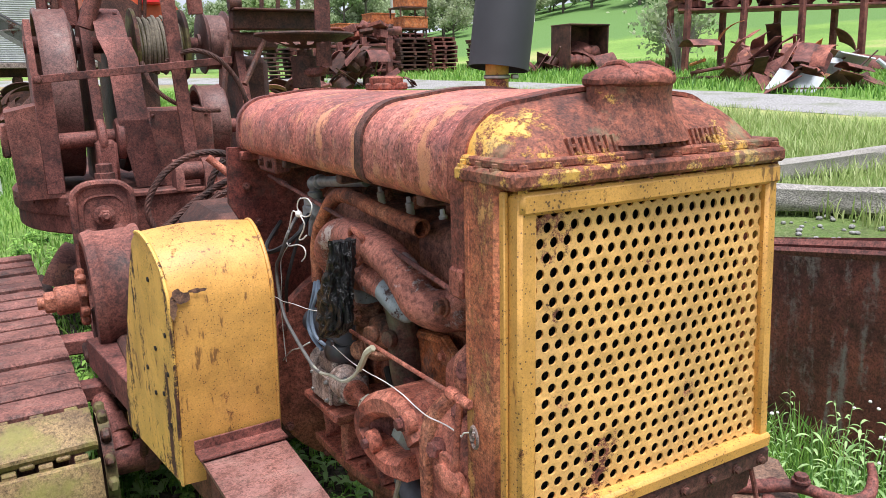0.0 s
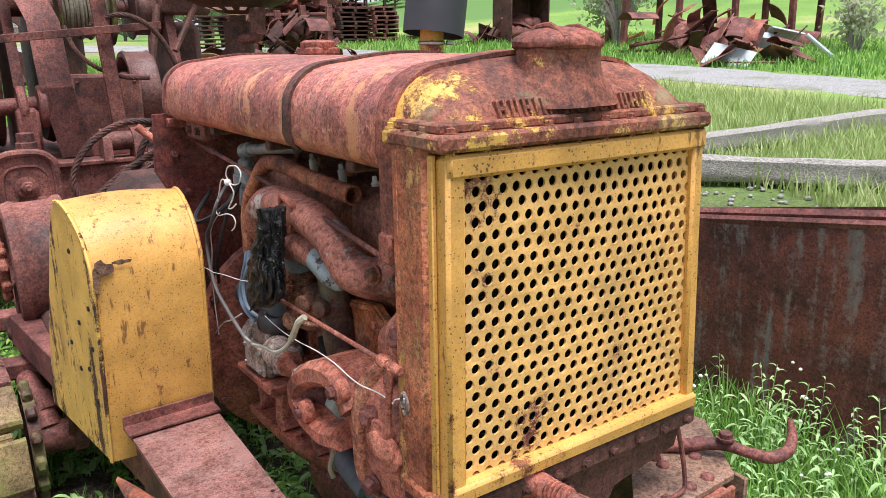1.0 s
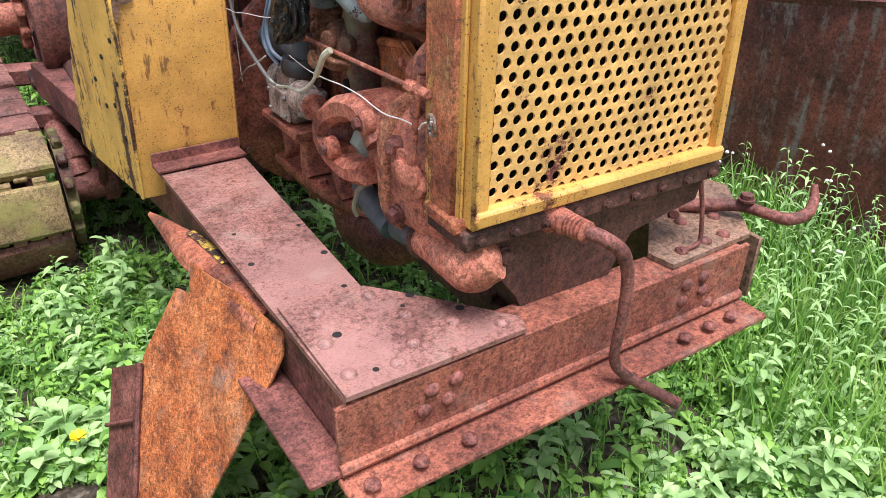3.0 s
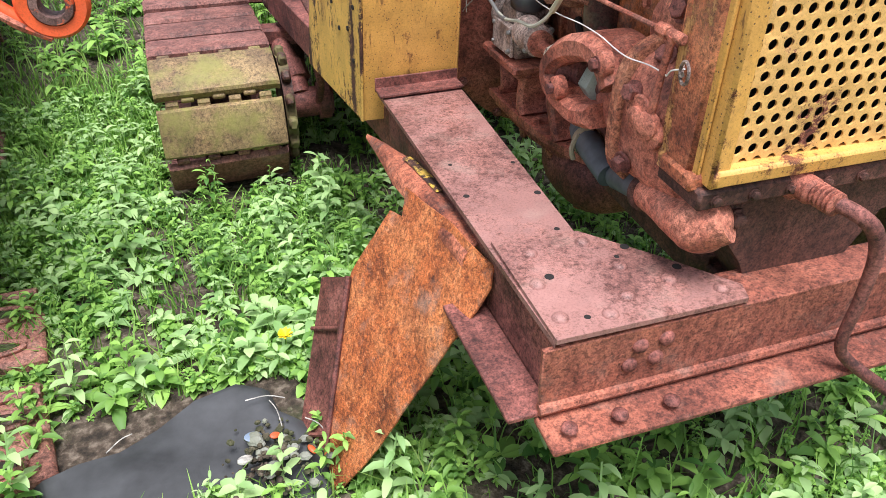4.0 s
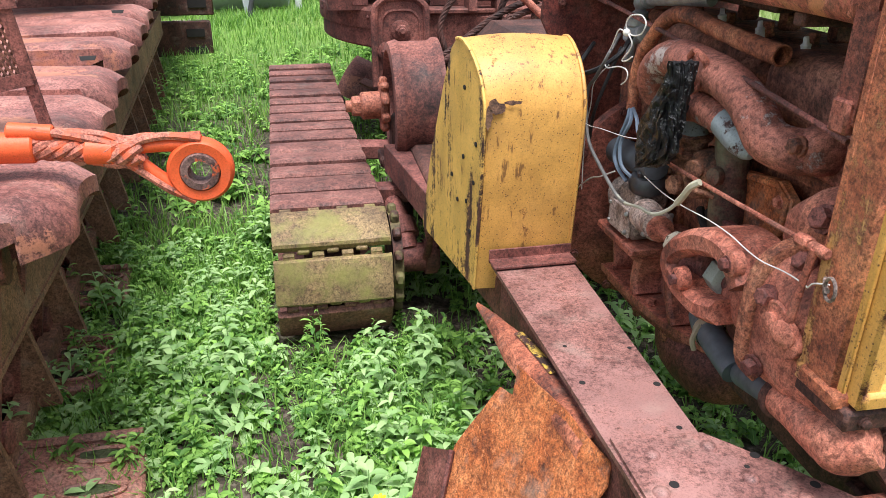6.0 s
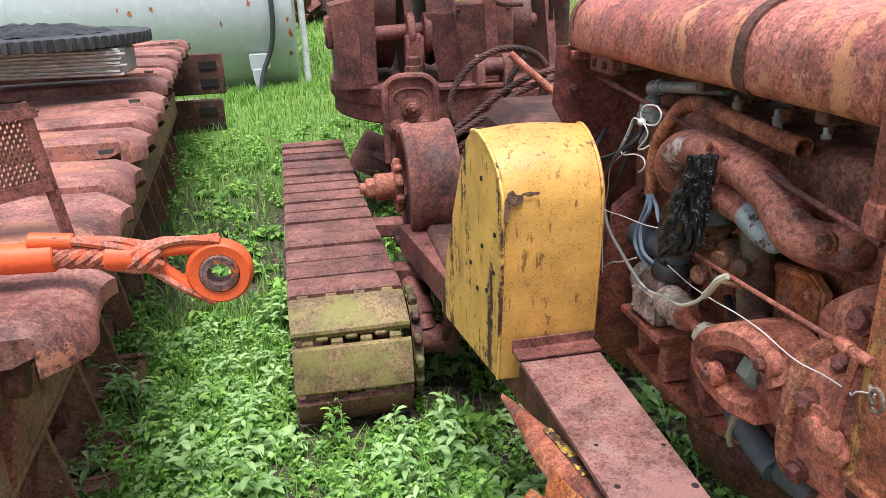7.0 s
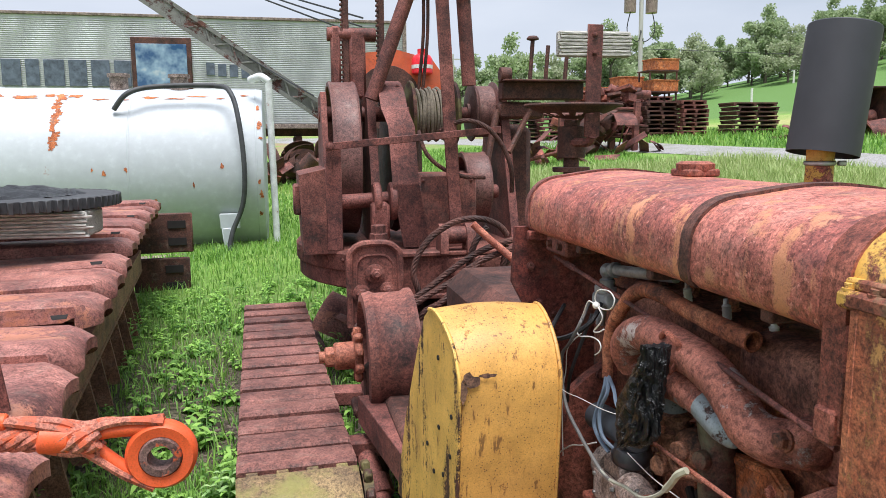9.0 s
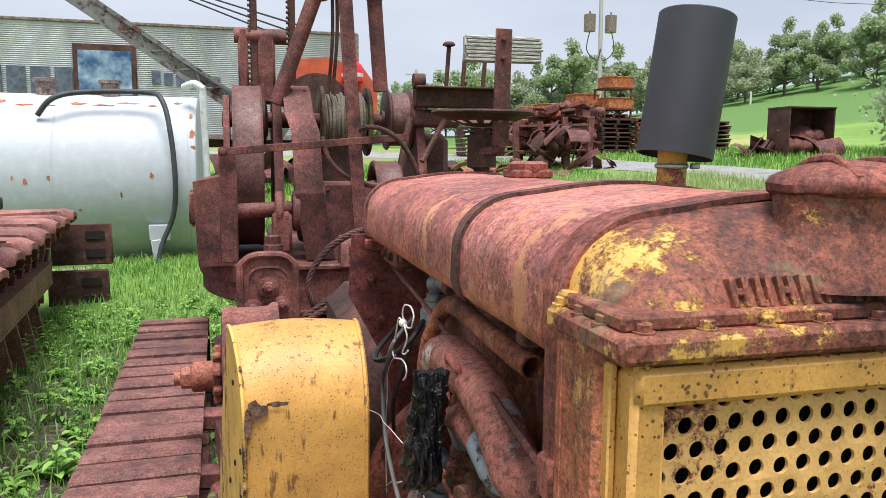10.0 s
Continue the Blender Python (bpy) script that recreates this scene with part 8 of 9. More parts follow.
# timbers in the grass
for p0, p1, r in (((5.7, 4.3, 0.42), (7.6, 2.3, 0.36), 0.17), ((6.2, 4.75, 0.48), (10.5, 4.3, 0.62), 0.17)):
    b = Build()
    v = Vector(p1) - Vector(p0)
    side = Vector((-v.y, v.x, 0)).normalized()
    rings = []
    for i in range(25):
        c, ring = Vector(p0) + v * i / 24, []
        for j in range(20):
            t = 6.28318 * j / 20
            f = 0.8 * r / max(abs(math.cos(t)), abs(math.sin(t))) ** 0.85
            f *= 1 + 0.10 * noise.noise(Vector((i * 0.22, math.cos(t) * 1.7, math.sin(t) * 1.7))) - 0.07 * (noise.noise(Vector((i * 0.05, t * 2.6, r * 30))) > 0.12)
            ring.append(c + side * f * math.cos(t) + Vector((0, 0, f * math.sin(t))))
        rings.append(ring)
    b.rings(rings)
    solo("timber", b, m_wood_x, "weathered grey railway timber lying in grass", "timber", "old timbers")
b = Build()
rnd = random.Random(5)
for k in range(150):
    x, y = rnd.uniform(4.6, 6.4), rnd.uniform(2.2, 4.2)
    r = rnd.uniform(0.012, 0.04)
    b.blob((x, y, float(height(x, y)) + r * 0.4), (r, r * 0.8, r * 0.6), (0, 0, rnd.uniform(0, 180)), 0.4, 7, 5)
tagged(solo("rubble", b, m_gravel, "grey stones and gravel by the timbers", "rubble"), kind="stuff")


# ---- scrap stacks along the lane ----
def on_ground(x, y):
    return float(height(x, y))


def crate_stack(x, y, w, levels, top_box, seed):
    rnd = random.Random(seed)
    st = thing("pallet_stack", (x, y, on_ground(x, y)), "stack of rusty steel pallets" + (" with an orange bin on top" if top_box else ""), "pallet stack", "pallet stacks along the lane")
    z = on_ground(x, y) - 0.1
    pal = Build()
    pal.box((0, 0, 0.10), (w, 0.95, 0.05), bev=0.006)
    for q in (-0.45, 0, 0.45):
        pal.box((q * w, 0, 0.04), (0.10, 0.95, 0.09), bev=0.006)
    pm = pal.mesh("pallet")
    pm.materials.append(m_dark if seed % 2 else m_rust)
    for k in range(levels):
        piece("pallet", pm, pose(x + rnd.uniform(-0.06, 0.06), y + rnd.uniform(-0.05, 0.05), z + 0.15 * k, 0, 0, rnd.uniform(-4, 4)), st)
    z += 0.15 * levels
    if top_box:
        for q in range(top_box):
            bb = Build()
            for sx in (-1, 1):
                bb.box((x + sx * w * 0.42, y - 0.4, z + 0.15), (0.05, 0.05, 0.34), bev=0.004)
                bb.box((x + sx * w * 0.42, y + 0.4, z + 0.15), (0.05, 0.05, 0.34), bev=0.004)
            bb.box((x, y, z + 0.31), (w * 0.95, 0.9, 0.04), bev=0.004)
            part("rack", bb, m_dark, st)
            bb = Build()
            bb.box((x + 0.1, y, z + 0.52), (w * 0.8, 0.8, 0.36), (0, 0, 3), 0.01)
            bb.box((x + 0.1, y, z + 0.71), (w * 0.84, 0.84, 0.04), (0, 0, 3), 0.006)
            part("box", bb, m_orange, st, "orange rusted steel box")
            z += 0.72


for k, (x, y, w, n, t) in enumerate([(10.2, 24.6, 1.1, 8, 1), (11.2, 24.2, 1.1, 9, 0), (12.4, 23.8, 1.2, 9, 2), (13.5, 23.6, 1.0, 9, 0), (15.4, 22.8, 1.7, 8, 0), (9.2, 25.4, 1.3, 9, 0), (8.0, 26.0, 1.3, 8, 0), (11.9, 25.4, 1.2, 10, 1), (10.6, 26.0, 1.2, 10, 0), (13.0, 25.2, 1.2, 10, 0)]):
    crate_stack(x, y, w, n, t, k + 3)


def scrap_pile(name, cx, cy, sx, sy, n, hmax, seed, label, mats, big_=1.0):
    """A heap of bent plates, bars and curved sheets; each piece a part."""
    rnd = random.Random(seed)
    pile = thing(name, (cx, cy, on_ground(cx, cy)), label, "scrap heap")
    for k in range(n):
        x, y = cx + rnd.gauss(0, sx / 2), cy + rnd.gauss(0, sy / 2)
        z = on_ground(x, y) + rnd.uniform(0.02, hmax) * max(0.15, 1 - abs(x - cx) / (sx * 1.3))
        bb = Build()
        kind = rnd.random()
        rot = (rnd.uniform(-50, 50), rnd.uniform(-50, 50), rnd.uniform(0, 360))
        if kind < 0.4:
            bb.box((x, y, z), (rnd.uniform(0.4, 1.3) * big_, rnd.uniform(0.3, 0.8) * big_, 0.02), rot, 0.003)
            nm = "plate"
        elif kind < 0.7:
            m = pose(x, y, z, *rot)
            r = rnd.uniform(0.35, 0.9) * big_
            L = rnd.uniform(0.3, 0.9) * big_
            a0 = rnd.uniform(0.3, 1.2)
            ring = []
            for side in (-1, 1):
                loop = [m @ Vector((r * math.cos(a0 + i * 0.13), side * L / 2, r * math.sin(a0 + i * 0.13))) for i in range(12)]
                loop += [m @ Vector(((r - 0.015) * math.cos(a0 + i * 0.13), side * L / 2, (r - 0.015) * math.sin(a0 + i * 0.13))) for i in reversed(range(12))]
                ring.append(loop)
            bb.rings(ring)
            nm = "curved_sheet"
        elif kind < 0.9:
            m = pose(x, y, z, *rot)
            L = rnd.uniform(0.5, 1.4) * big_
            bb.cyl(m @ Vector((-L, 0, 0)), m @ Vector((L, 0, 0)), rnd.uniform(0.015, 0.06), n=8)
            nm = "bar"
        else:
            bb.cyl((x, y, z), Vector((x, y, z)) + pose(0, 0, 0, *rot) @ Vector((0, 0, rnd.uniform(0.1, 0.4))), rnd.uniform(0.15, 0.35), n=18)
            nm = "drum"
        part(nm, bb, rnd.choice(mats), pile)
    return pile


mats = [m_rust, m_dark, m_red, m_rust, m_bigshoe]
scrap_pile("scrap_heap", 17.6, 13.2, 3.0, 1.6, 46, 0.9, 11, "heap of bent rusty sheets and mudguards in grass", [m_rust, m_winch, m_red, m_dark, m_bigshoe, m_rust, m_orange], 1.15)
scrap_pile("scrap_heap", 17.0, 10.4, 1.8, 1.2, 24, 0.6, 12, "heap of torn rusty sheet and a pale curved panel", [m_rust, m_winch, m_red, m_dark, m_white], 1.0)
scrap_pile("scrap_heap", 16.0, 20.2, 1.1, 0.7, 22, 0.4, 13, "low pile of dark rusty bars", [m_dark, m_rust])
scrap_pile("scrap_heap", 5.6, 17.5, 1.6, 1.0, 26, 0.5, 14, "scattered rusty plates and broken blocks in grass", mats, 0.7)
scrap_pile("scrap_heap", 8.6, 19.6, 1.4, 0.8, 40, 1.0, 15, "jumble of rusty shafts and brackets on a rack", [m_dark, m_rust, m_dark], 0.7)
scrap_pile("scrap_heap", 0.2, 18.0, 1.8, 1.0, 30, 0.7, 16, "dark scrap and pipes beside the trailer", [m_dark, m_dark, m_rust], 0.7)
scrap_pile("scrap_heap", 1.4, 10.8, 1.2, 0.8, 16, 0.4, 17, "rusty offcuts lying in the grass", mats, 0.5)
scrap_pile("scrap_heap", -0.35, 5.6, 0.5, 0.6, 8, 0.15, 18, "rusty offcuts lying in the grass", mats, 0.4)


def post_rack(x0, y0, x1, y1, posts, top, deck, label, seed, extra=0.8):
    rnd = random.Random(seed)
    rk = thing("scrap_rack", ((x0 + x1) / 2, (y0 + y1) / 2, on_ground((x0 + x1) / 2, (y0 + y1) / 2)), label, "rack")
    for k in range(posts):
        f = k / (posts - 1)
        for o in (0, 1.3):
            x, y = x0 + (x1 - x0) * f + o * 0.5, y0 + (y1 - y0) * f + o
            g = on_ground(x, y)
            bb = Build()
            bb.box((x, y, g + (top + extra) / 2), (0.16, 0.16, top + extra + 0.3 * rnd.random()), (0, rnd.uniform(-3, 3), 0), 0.01)
            part("post", bb, m_rust, rk)
    v = Vector((x1 - x0, y1 - y0, on_ground(x1, y1) - on_ground(x0, y0)))
    for hgt in deck:
        bb = Build()
        c = Vector(((x0 + x1) / 2 + 0.3, (y0 + y1) / 2 + 0.65, (on_ground(x0, y0) + on_ground(x1, y1)) / 2 + hgt))
        bb.box(c, (v.length, 1.4, 0.07), (0, -math.degrees(math.asin(v.z / v.length)), math.degrees(math.atan2(v.y, v.x))), 0.01)
        part("deck", bb, m_rust, rk)
    for k in range(64):
        f = rnd.random()
        x, y = x0 + (x1 - x0) * f + 0.3, y0 + (y1 - y0) * f + 0.6
        z = on_ground(x, y) + rnd.choice(deck) + rnd.uniform(0.08, 0.45)
        bb = Build()
        if rnd.random() < 0.6:
            bb.box((x, y, z), (rnd.uniform(0.3, 1.2), rnd.uniform(0.2, 0.7), rnd.uniform(0.03, 0.25)), (rnd.uniform(-20, 20), rnd.uniform(-20, 20), rnd.uniform(0, 180)), 0.01)
        else:
            bb.cyl((x, y, z), (x + rnd.uniform(-0.6, 0.6), y, z + rnd.uniform(0, 0.3)), rnd.uniform(0.05, 0.2), n=12)
        part("scrap_piece", bb, rnd.choice(mats), rk)
    return rk


post_rack(17.8, 15.8, 22.0, 11.0, 5, 2.0, (1.9,), "long rusty pipe rack loaded with scrap iron", 21, 0.9)
post_rack(7.6, 20.6, 9.6, 19.8, 4, 1.25, (1.25, 0.5), "low rusty rack with shafts and castings", 22, 0.1)
box_ = thing("open_box", (16.9, 19.6, on_ground(16.9, 19.6)), "open-fronted dark steel box holding round castings", "box")
g = on_ground(16.9, 19.6)
b = Build()
for c, s in (((16.9, 20.2, g + 0.75), (1.7, 0.05, 1.5)), ((16.07, 19.7, g + 0.75), (0.05, 1.0, 1.5)), ((17.73, 19.7, g + 0.75), (0.05, 1.0, 1.5)), ((16.9, 19.7, g + 1.5), (1.75, 1.05, 0.05))):
    b.box(c, s, (0, 0, 0), 0.01)
part("shell", b, m_dark, box_)
rnd = random.Random(8)
for k in range(9):
    b = Build()
    b.blob((16.3 + 0.15 * k, 19.6 + rnd.uniform(-0.2, 0.3), g + 0.3 + 0.3 * (k % 2)), (0.24, 0.22, 0.24), rough=0.2)
    part("casting", b, m_rust, box_)

# utility pole
pole = thing("utility_pole", (21.5, 42, on_ground(21.5, 42)), "grey utility pole with transformers and cables", "utility pole")
b = Build()
b.cyl((21.0, 42, 2), (20.9, 42, 13.5), 0.15, 0.11, n=14)
part("pole", b, plain("grey_pole", (0.42, 0.41, 0.40), 0.8, 0, 0.2, 3.0, 0.2, 0.01, (1, 1, 0.1)), pole)
for x in (20.2, 21.6):
    b = Build()
    b.cyl((x, 42, 9.3), (x, 42, 10.3), 0.35, n=18)
    b.cyl((x, 42, 10.3), (x, 42, 10.5), 0.06, n=8)
    part("transformer", b, m_grey, pole, "grey transformer can")
b = Build()
for s in (-1, 1):
    b.tube([(20.9 + s * 0.7, 41.9, 9.4), (20.9 + s * 0.9, 41.9, 8.2), (20.9 + s * 0.2, 41.9, 7.6), (20.9, 41.9, 8.3)], 0.03, 6)
b.tube([(20.9, 42, 12.9), (40, 38, 11.2), (70, 30, 13.5)], 0.02, 5)
b.tube([(20.9, 42, 12.9), (5, 48, 14), (-30, 60, 18)], 0.02, 5)
b.tube([(20.9, 42, 7.2), (45, 40, 7.0), (75, 36, 9.0)], 0.02, 5)
part("cable", b, m_wireblack, pole)
b = Build()
b.cyl((17, 75, 2), (17, 75, 10.5), 0.16, 0.12, n=10)
b.box((17, 75, 10.0), (2.2, 0.12, 0.12))
solo("utility_pole", b, m_wood, "distant utility pole with crossarm", "utility pole")
for k, (x, y) in enumerate(((62, 82), (48, 70), (70, 58))):
    b = Build()
    b.cyl((x, y, on_ground(x, y) - 0.2), (x, y, on_ground(x, y) + 1.6), 0.12, n=8)
    solo("field_marker", b, m_wirewhite, "white marker post in the field", "post", "field markers")

# ---- plants ----
def leaf_mat(name, lo, hi, rough=0.55, trans=0.35, dry=None):
    m, nt, b = start(name, rough)
    g = nt.nodes.new("ShaderNodeNewGeometry")
    big = noisen(nt, 1.1, 4.0)
    f = mathn(nt, "ADD", mathn(nt, "MULTIPLY", g.outputs["Random Per Island"], 0.6), mathn(nt, "MULTIPLY", big, 0.4))
    stops = [(0.15, lo), (0.75, hi)]
    if dry:
        stops.append((0.9, dry))
    col = ramp(nt, f, stops)
    nt.links.new(col, b.inputs["Base Color"])
    tr = nt.nodes.new("ShaderNodeBsdfTranslucent")
    nt.links.new(col, tr.inputs["Color"])
    mx = nt.nodes.new("ShaderNodeMixShader")
    mx.inputs[0].default_value = trans
    nt.links.new(b.outputs[0], mx.inputs[1])
    nt.links.new(tr.outputs[0], mx.inputs[2])
    nt.links.new(mx.outputs[0], nt.nodes["Material Output"].inputs["Surface"])
    return m


m_blade = leaf_mat("grass_blades", (0.055, 0.18, 0.025), (0.30, 0.52, 0.10), dry=(0.42, 0.44, 0.16))
m_meadow = leaf_mat("meadow_grass", (0.24, 0.36, 0.09), (0.46, 0.52, 0.22), dry=(0.60, 0.56, 0.36))
m_weed = leaf_mat("weed_leaves", (0.055, 0.17, 0.03), (0.37, 0.63, 0.13))
m_weed_pale = leaf_mat("pale_weed_leaves", (0.22, 0.40, 0.13), (0.50, 0.70, 0.30))
# both crown greens are paled and greyed to carry the distance haze
m_crown = leaf_mat("hazed_tree_leaves", (0.27, 0.36, 0.19), (0.46, 0.54, 0.31), trans=0.5)
m_crown2 = leaf_mat("hazed_spring_leaves", (0.32, 0.37, 0.23), (0.48, 0.52, 0.33), trans=0.5)
m_bark = plain("bark", (0.12, 0.10, 0.08), 0.9, 0, 0.4, 12.0, 0.8, 0.02, (1, 1, 0.2))
rng = np.random.default_rng(7)


def blades(name, xs, ys, hmin, hmax, width, material, label, lean=0.5):
    """Curved tapering blades of grass at the given places."""
    n = len(xs)
    h = rng.uniform(hmin, hmax, n)
    a = rng.uniform(0, 2 * np.pi, n)
    w = width * rng.uniform(0.6, 1.3, n)
    dx, dy = np.cos(a), np.sin(a)
    ln = rng.uniform(0.1, lean, n) * h
    z0 = height(xs, ys) - 0.01
    wx, wy = -dy * w / 2, dx * w / 2
    vs = np.zeros((n, 6, 3))
    for k, (f, lf, wf) in enumerate(((0, 0, 1.0), (0.55, 0.3, 0.8), (1.0, 1.0, 0.12))):
        cx, cy, cz = xs + dx * ln * lf, ys + dy * ln * lf, z0 + h * f * (1 - 0.12 * lf)
        vs[:, 2 * k] = np.stack([cx - wx * wf, cy - wy * wf, cz], -1)
        vs[:, 2 * k + 1] = np.stack([cx + wx * wf, cy + wy * wf, cz], -1)
    o = np.arange(n)[:, None] * 6
    f1 = o + np.array([[0, 1, 3, 2]])
    f2 = o + np.array([[2, 3, 5, 4]])
    ob = sheet(name, vs.reshape(-1, 3), np.concatenate([f1, f2]), material, True)
    return tagged(ob, label, "grass", kind="stuff")


def allowed(x, y):
    """Open ground, clear of the machines."""
    ok = ~((x > -0.97 - 0.03 * (y - 1.9)) & (x < -0.47 - 0.03 * (y - 1.9)) & (y > 1.74) & (y < 5.15))
    ok &= ~((x < -1.74 - 0.085 * (y - 1.0)) & (y > -1) & (y < 8.6))
    ok &= ~((x > 2.2) & (x < 4.2) & (y > 0.2) & (y < 2.65))
    ok &= ~((np.hypot(x - 0.5, y - 4.9) < 0.6))
    ok &= ~((x > -1.28) & (x < -0.6) & (y > 0.36) & (y < 0.72) & (x < -0.6))
    ok &= ~((x > -0.47) & (x < -0.2) & (y > 1.9) & (y < 2.1))
    return ok


def scatter(n, x0, x1, y0, y1, power=0.0, thin=None):
    x, y = rng.uniform(x0, x1, n), rng.uniform(y0, y1, n)
    ok = allowed(x, y)
    clump = np.sin(2.3 * x + 1.1) * np.sin(1.9 * y - 0.4) + 0.6 * np.sin(5.1 * x - 2.2 * y)
    ok &= rng.random(n) < np.clip(0.72 + power * clump, 0.05, 1)
    under = (x > -0.3) & (x < 0.85) & (y > -0.02) & (y < 4.2)
    ok &= ~under | (rng.random(n) < 0.30)
    bare = np.hypot(x - 0.62, (y + 0.35) * 1.2) < 0.22
    ok &= ~bare | (rng.random(n) < 0.06)
    if thin is not None:
        ok &= rng.random(n) < thin(x, y)
    return x[ok], y[ok]


x, y = scatter(80000, -1.95, 2.6, -0.9, 3.2, 0.25)
blades("short_grass", x, y, 0.03, 0.13, 0.006, m_blade, "short green grass among the weeds", 0.8)
x, y = scatter(42000, -2.4, 3.2, 2.2, 10.5, 0.2)
blades("grass", x, y, 0.04, 0.17, 0.009, m_blade, "long green grass between the machines", 0.8)
x, y = scatter(16000, 0.95, 3.2, -0.8, 1.6, 0.25)
blades("tall_grass", x, y, 0.08, 0.32, 0.008, m_blade, "tall green grass beside the bin", 0.7)
x, y = rng.uniform(3.2, 14, 80000), rng.uniform(0.5, 16, 80000)
ok = (np.hypot(x - 5.4, y - 3.2) > 0.9) & allowed(x, y) & (x < 11.5 + 0.1 * (8 - y))
blades("meadow", x[ok], y[ok], 0.10, 0.36, 0.016, m_meadow, "pale seeding meadow grass", 0.7)
x, y = rng.uniform(-4, 9, 60000), rng.uniform(9.5, 24, 60000)
ok = allowed(x, y) & ~((x < -0.9) & (y > 10.3) & (y < 12.8))
blades("yard_grass", x[ok], y[ok], 0.05, 0.17, 0.018, m_blade, "bright yard grass round the scrap", 0.7)
x, y = rng.uniform(9, 26, 42000), rng.uniform(6, 28, 42000)
road_x = np.interp(y, [0, 8, 12.5, 18, 24, 30], [15, 14, 13.2, 11.5, 8.5, 4])
ok = (x > road_x + 1.3) & (x < road_x + 11)
blades("verge_grass", x[ok], y[ok], 0.08, 0.30, 0.030, m_blade, "bright grass verge along the lane", 0.7)


def leaf_set(n_leaf, hgt, length, width, seed, droop=0.5):
    """One broad-leaved plant: folded lance-shaped leaves up a stem."""
    r = np.random.default_rng(seed)
    vs, fs = [], []
    for k in range(n_leaf):
        f = (k + 0.5) / n_leaf
        a = k * 2.4 + r.uniform(-0.4, 0.4)
        L = length * (1.15 - 0.6 * f) * r.uniform(0.75, 1.2)
        W = width * (1.1 - 0.5 * f) * r.uniform(0.8, 1.2)
        up = r.uniform(0.25, 0.8)
        z = hgt * f ** 0.9
        d = np.array([np.cos(a), np.sin(a), 0])
        s = np.array([-np.sin(a), np.cos(a), 0])
        base = np.array([0, 0, z])
        pts = []
        for t, wf in ((0.0, 0.10), (0.32, 0.85), (0.62, 0.9), (0.86, 0.5), (1.0, 0.04)):
            c = base + d * L * t * 0.95 + np.array([0, 0, L * (up * t - droop * t * t)])
            lift = np.array([0, 0, 0.22 * W * wf])
            pts += [c - s * W * wf / 2 + lift, c, c + s * W * wf / 2 + lift]
        o = len(vs)
        vs += pts
        for i in range(4):
            q = o + 3 * i
            fs += [[q, q + 1, q + 4, q + 3], [q + 1, q + 2, q + 5, q + 4]]
    for k in range(3):
        a, b2 = hgt * k / 3, hgt * (k + 1) / 3
        o = len(vs)
        e = 0.0018
        vs += [np.array(p) for p in ((-e, 0, a), (e, 0, a), (e, 0, b2), (-e, 0, b2))]
        fs.append([o, o + 1, o + 2, o + 3])
    return np.array(vs), np.array(fs)


def plant_field(name, kinds, xs, ys, smin, smax, material, label):
    V, F, off = [], [], 0
    for x, y in zip(xs, ys):
        vs, fs = kinds[rng.integers(len(kinds))]
        s, a = smin + (smax - smin) * rng.random() ** 1.7, rng.uniform(0, 6.283)
        tx, ty = rng.uniform(-0.25, 0.25, 2)
        c, sn = np.cos(a) * s, np.sin(a) * s
        X, Y, Z = vs[:, 0] * c - vs[:, 1] * sn, vs[:, 0] * sn + vs[:, 1] * c, vs[:, 2] * s
        V.append(np.stack([x + X + tx * Z, y + Y + ty * Z, float(height(x, y)) - 0.005 + Z], -1))
        F.append(fs + off)
        off += len(vs)
    ob = sheet(name, np.concatenate(V), np.concatenate(F), material, True)
    return tagged(ob, label, "weeds", kind="stuff")


broad = [leaf_set(n, h, L, W, k) for k, (n, h, L, W) in enumerate([(9, 0.05, 0.075, 0.030), (12, 0.10, 0.065, 0.026), (15, 0.17, 0.06, 0.022), (7, 0.03, 0.085, 0.038), (11, 0.07, 0.055, 0.032)])]
small = [leaf_set(n, h, L, W, 20 + k) for k, (n, h, L, W) in enumerate([(10, 0.035, 0.03, 0.018), (14, 0.06, 0.028, 0.015), (12, 0.03, 0.036, 0.022)])]
tall = [leaf_set(n, h, L, W, 40 + k, 0.7) for k, (n, h, L, W) in enumerate([(18, 0.42, 0.08, 0.018), (22, 0.55, 0.075, 0.016), (16, 0.34, 0.09, 0.022)])]
patchy = lambda x, y: np.clip(0.62 + 0.75 * np.sin(3.7 * x + 2.0 * np.sin(2.6 * y)) * np.sin(4.3 * y - 1.3 * x) + 0.35 * np.sin(11 * x + 7 * y), 0.06, 1) * np.where(x < -1.38 - 0.08 * y, 0.9, 1.0)
x, y = scatter(9500, -1.95, 1.7, -0.75, 2.9, 0.35, patchy)
plant_field("broadleaf_weeds", broad, x, y, 0.25, 1.25, m_weed, "bright green broad-leaved weeds")
x, y = scatter(11000, -1.95, 1.5, -0.75, 2.7, 0.35, lambda x, y: 0.35 + 0.65 * patchy(x + 0.6, y))
plant_field("ground_cover", small, x, y, 0.5, 1.6, m_weed, "low green ground cover between weeds")
x, y = scatter(70, -1.5, 1.2, -0.3, 2.0, 0.3)
plant_field("stalky_weeds", tall, x, y, 0.25, 0.55, m_weed_pale, "thin upright weeds above the ground cover")
x, y = scatter(1900, -1.9, 1.5, -0.6, 2.8, 0.3)
plant_field("pale_weeds", broad, x, y, 0.6, 1.5, m_weed_pale, "pale green young weeds")
x, y = scatter(1500, -0.6, 1.5, -0.75, -0.14, 0.2)
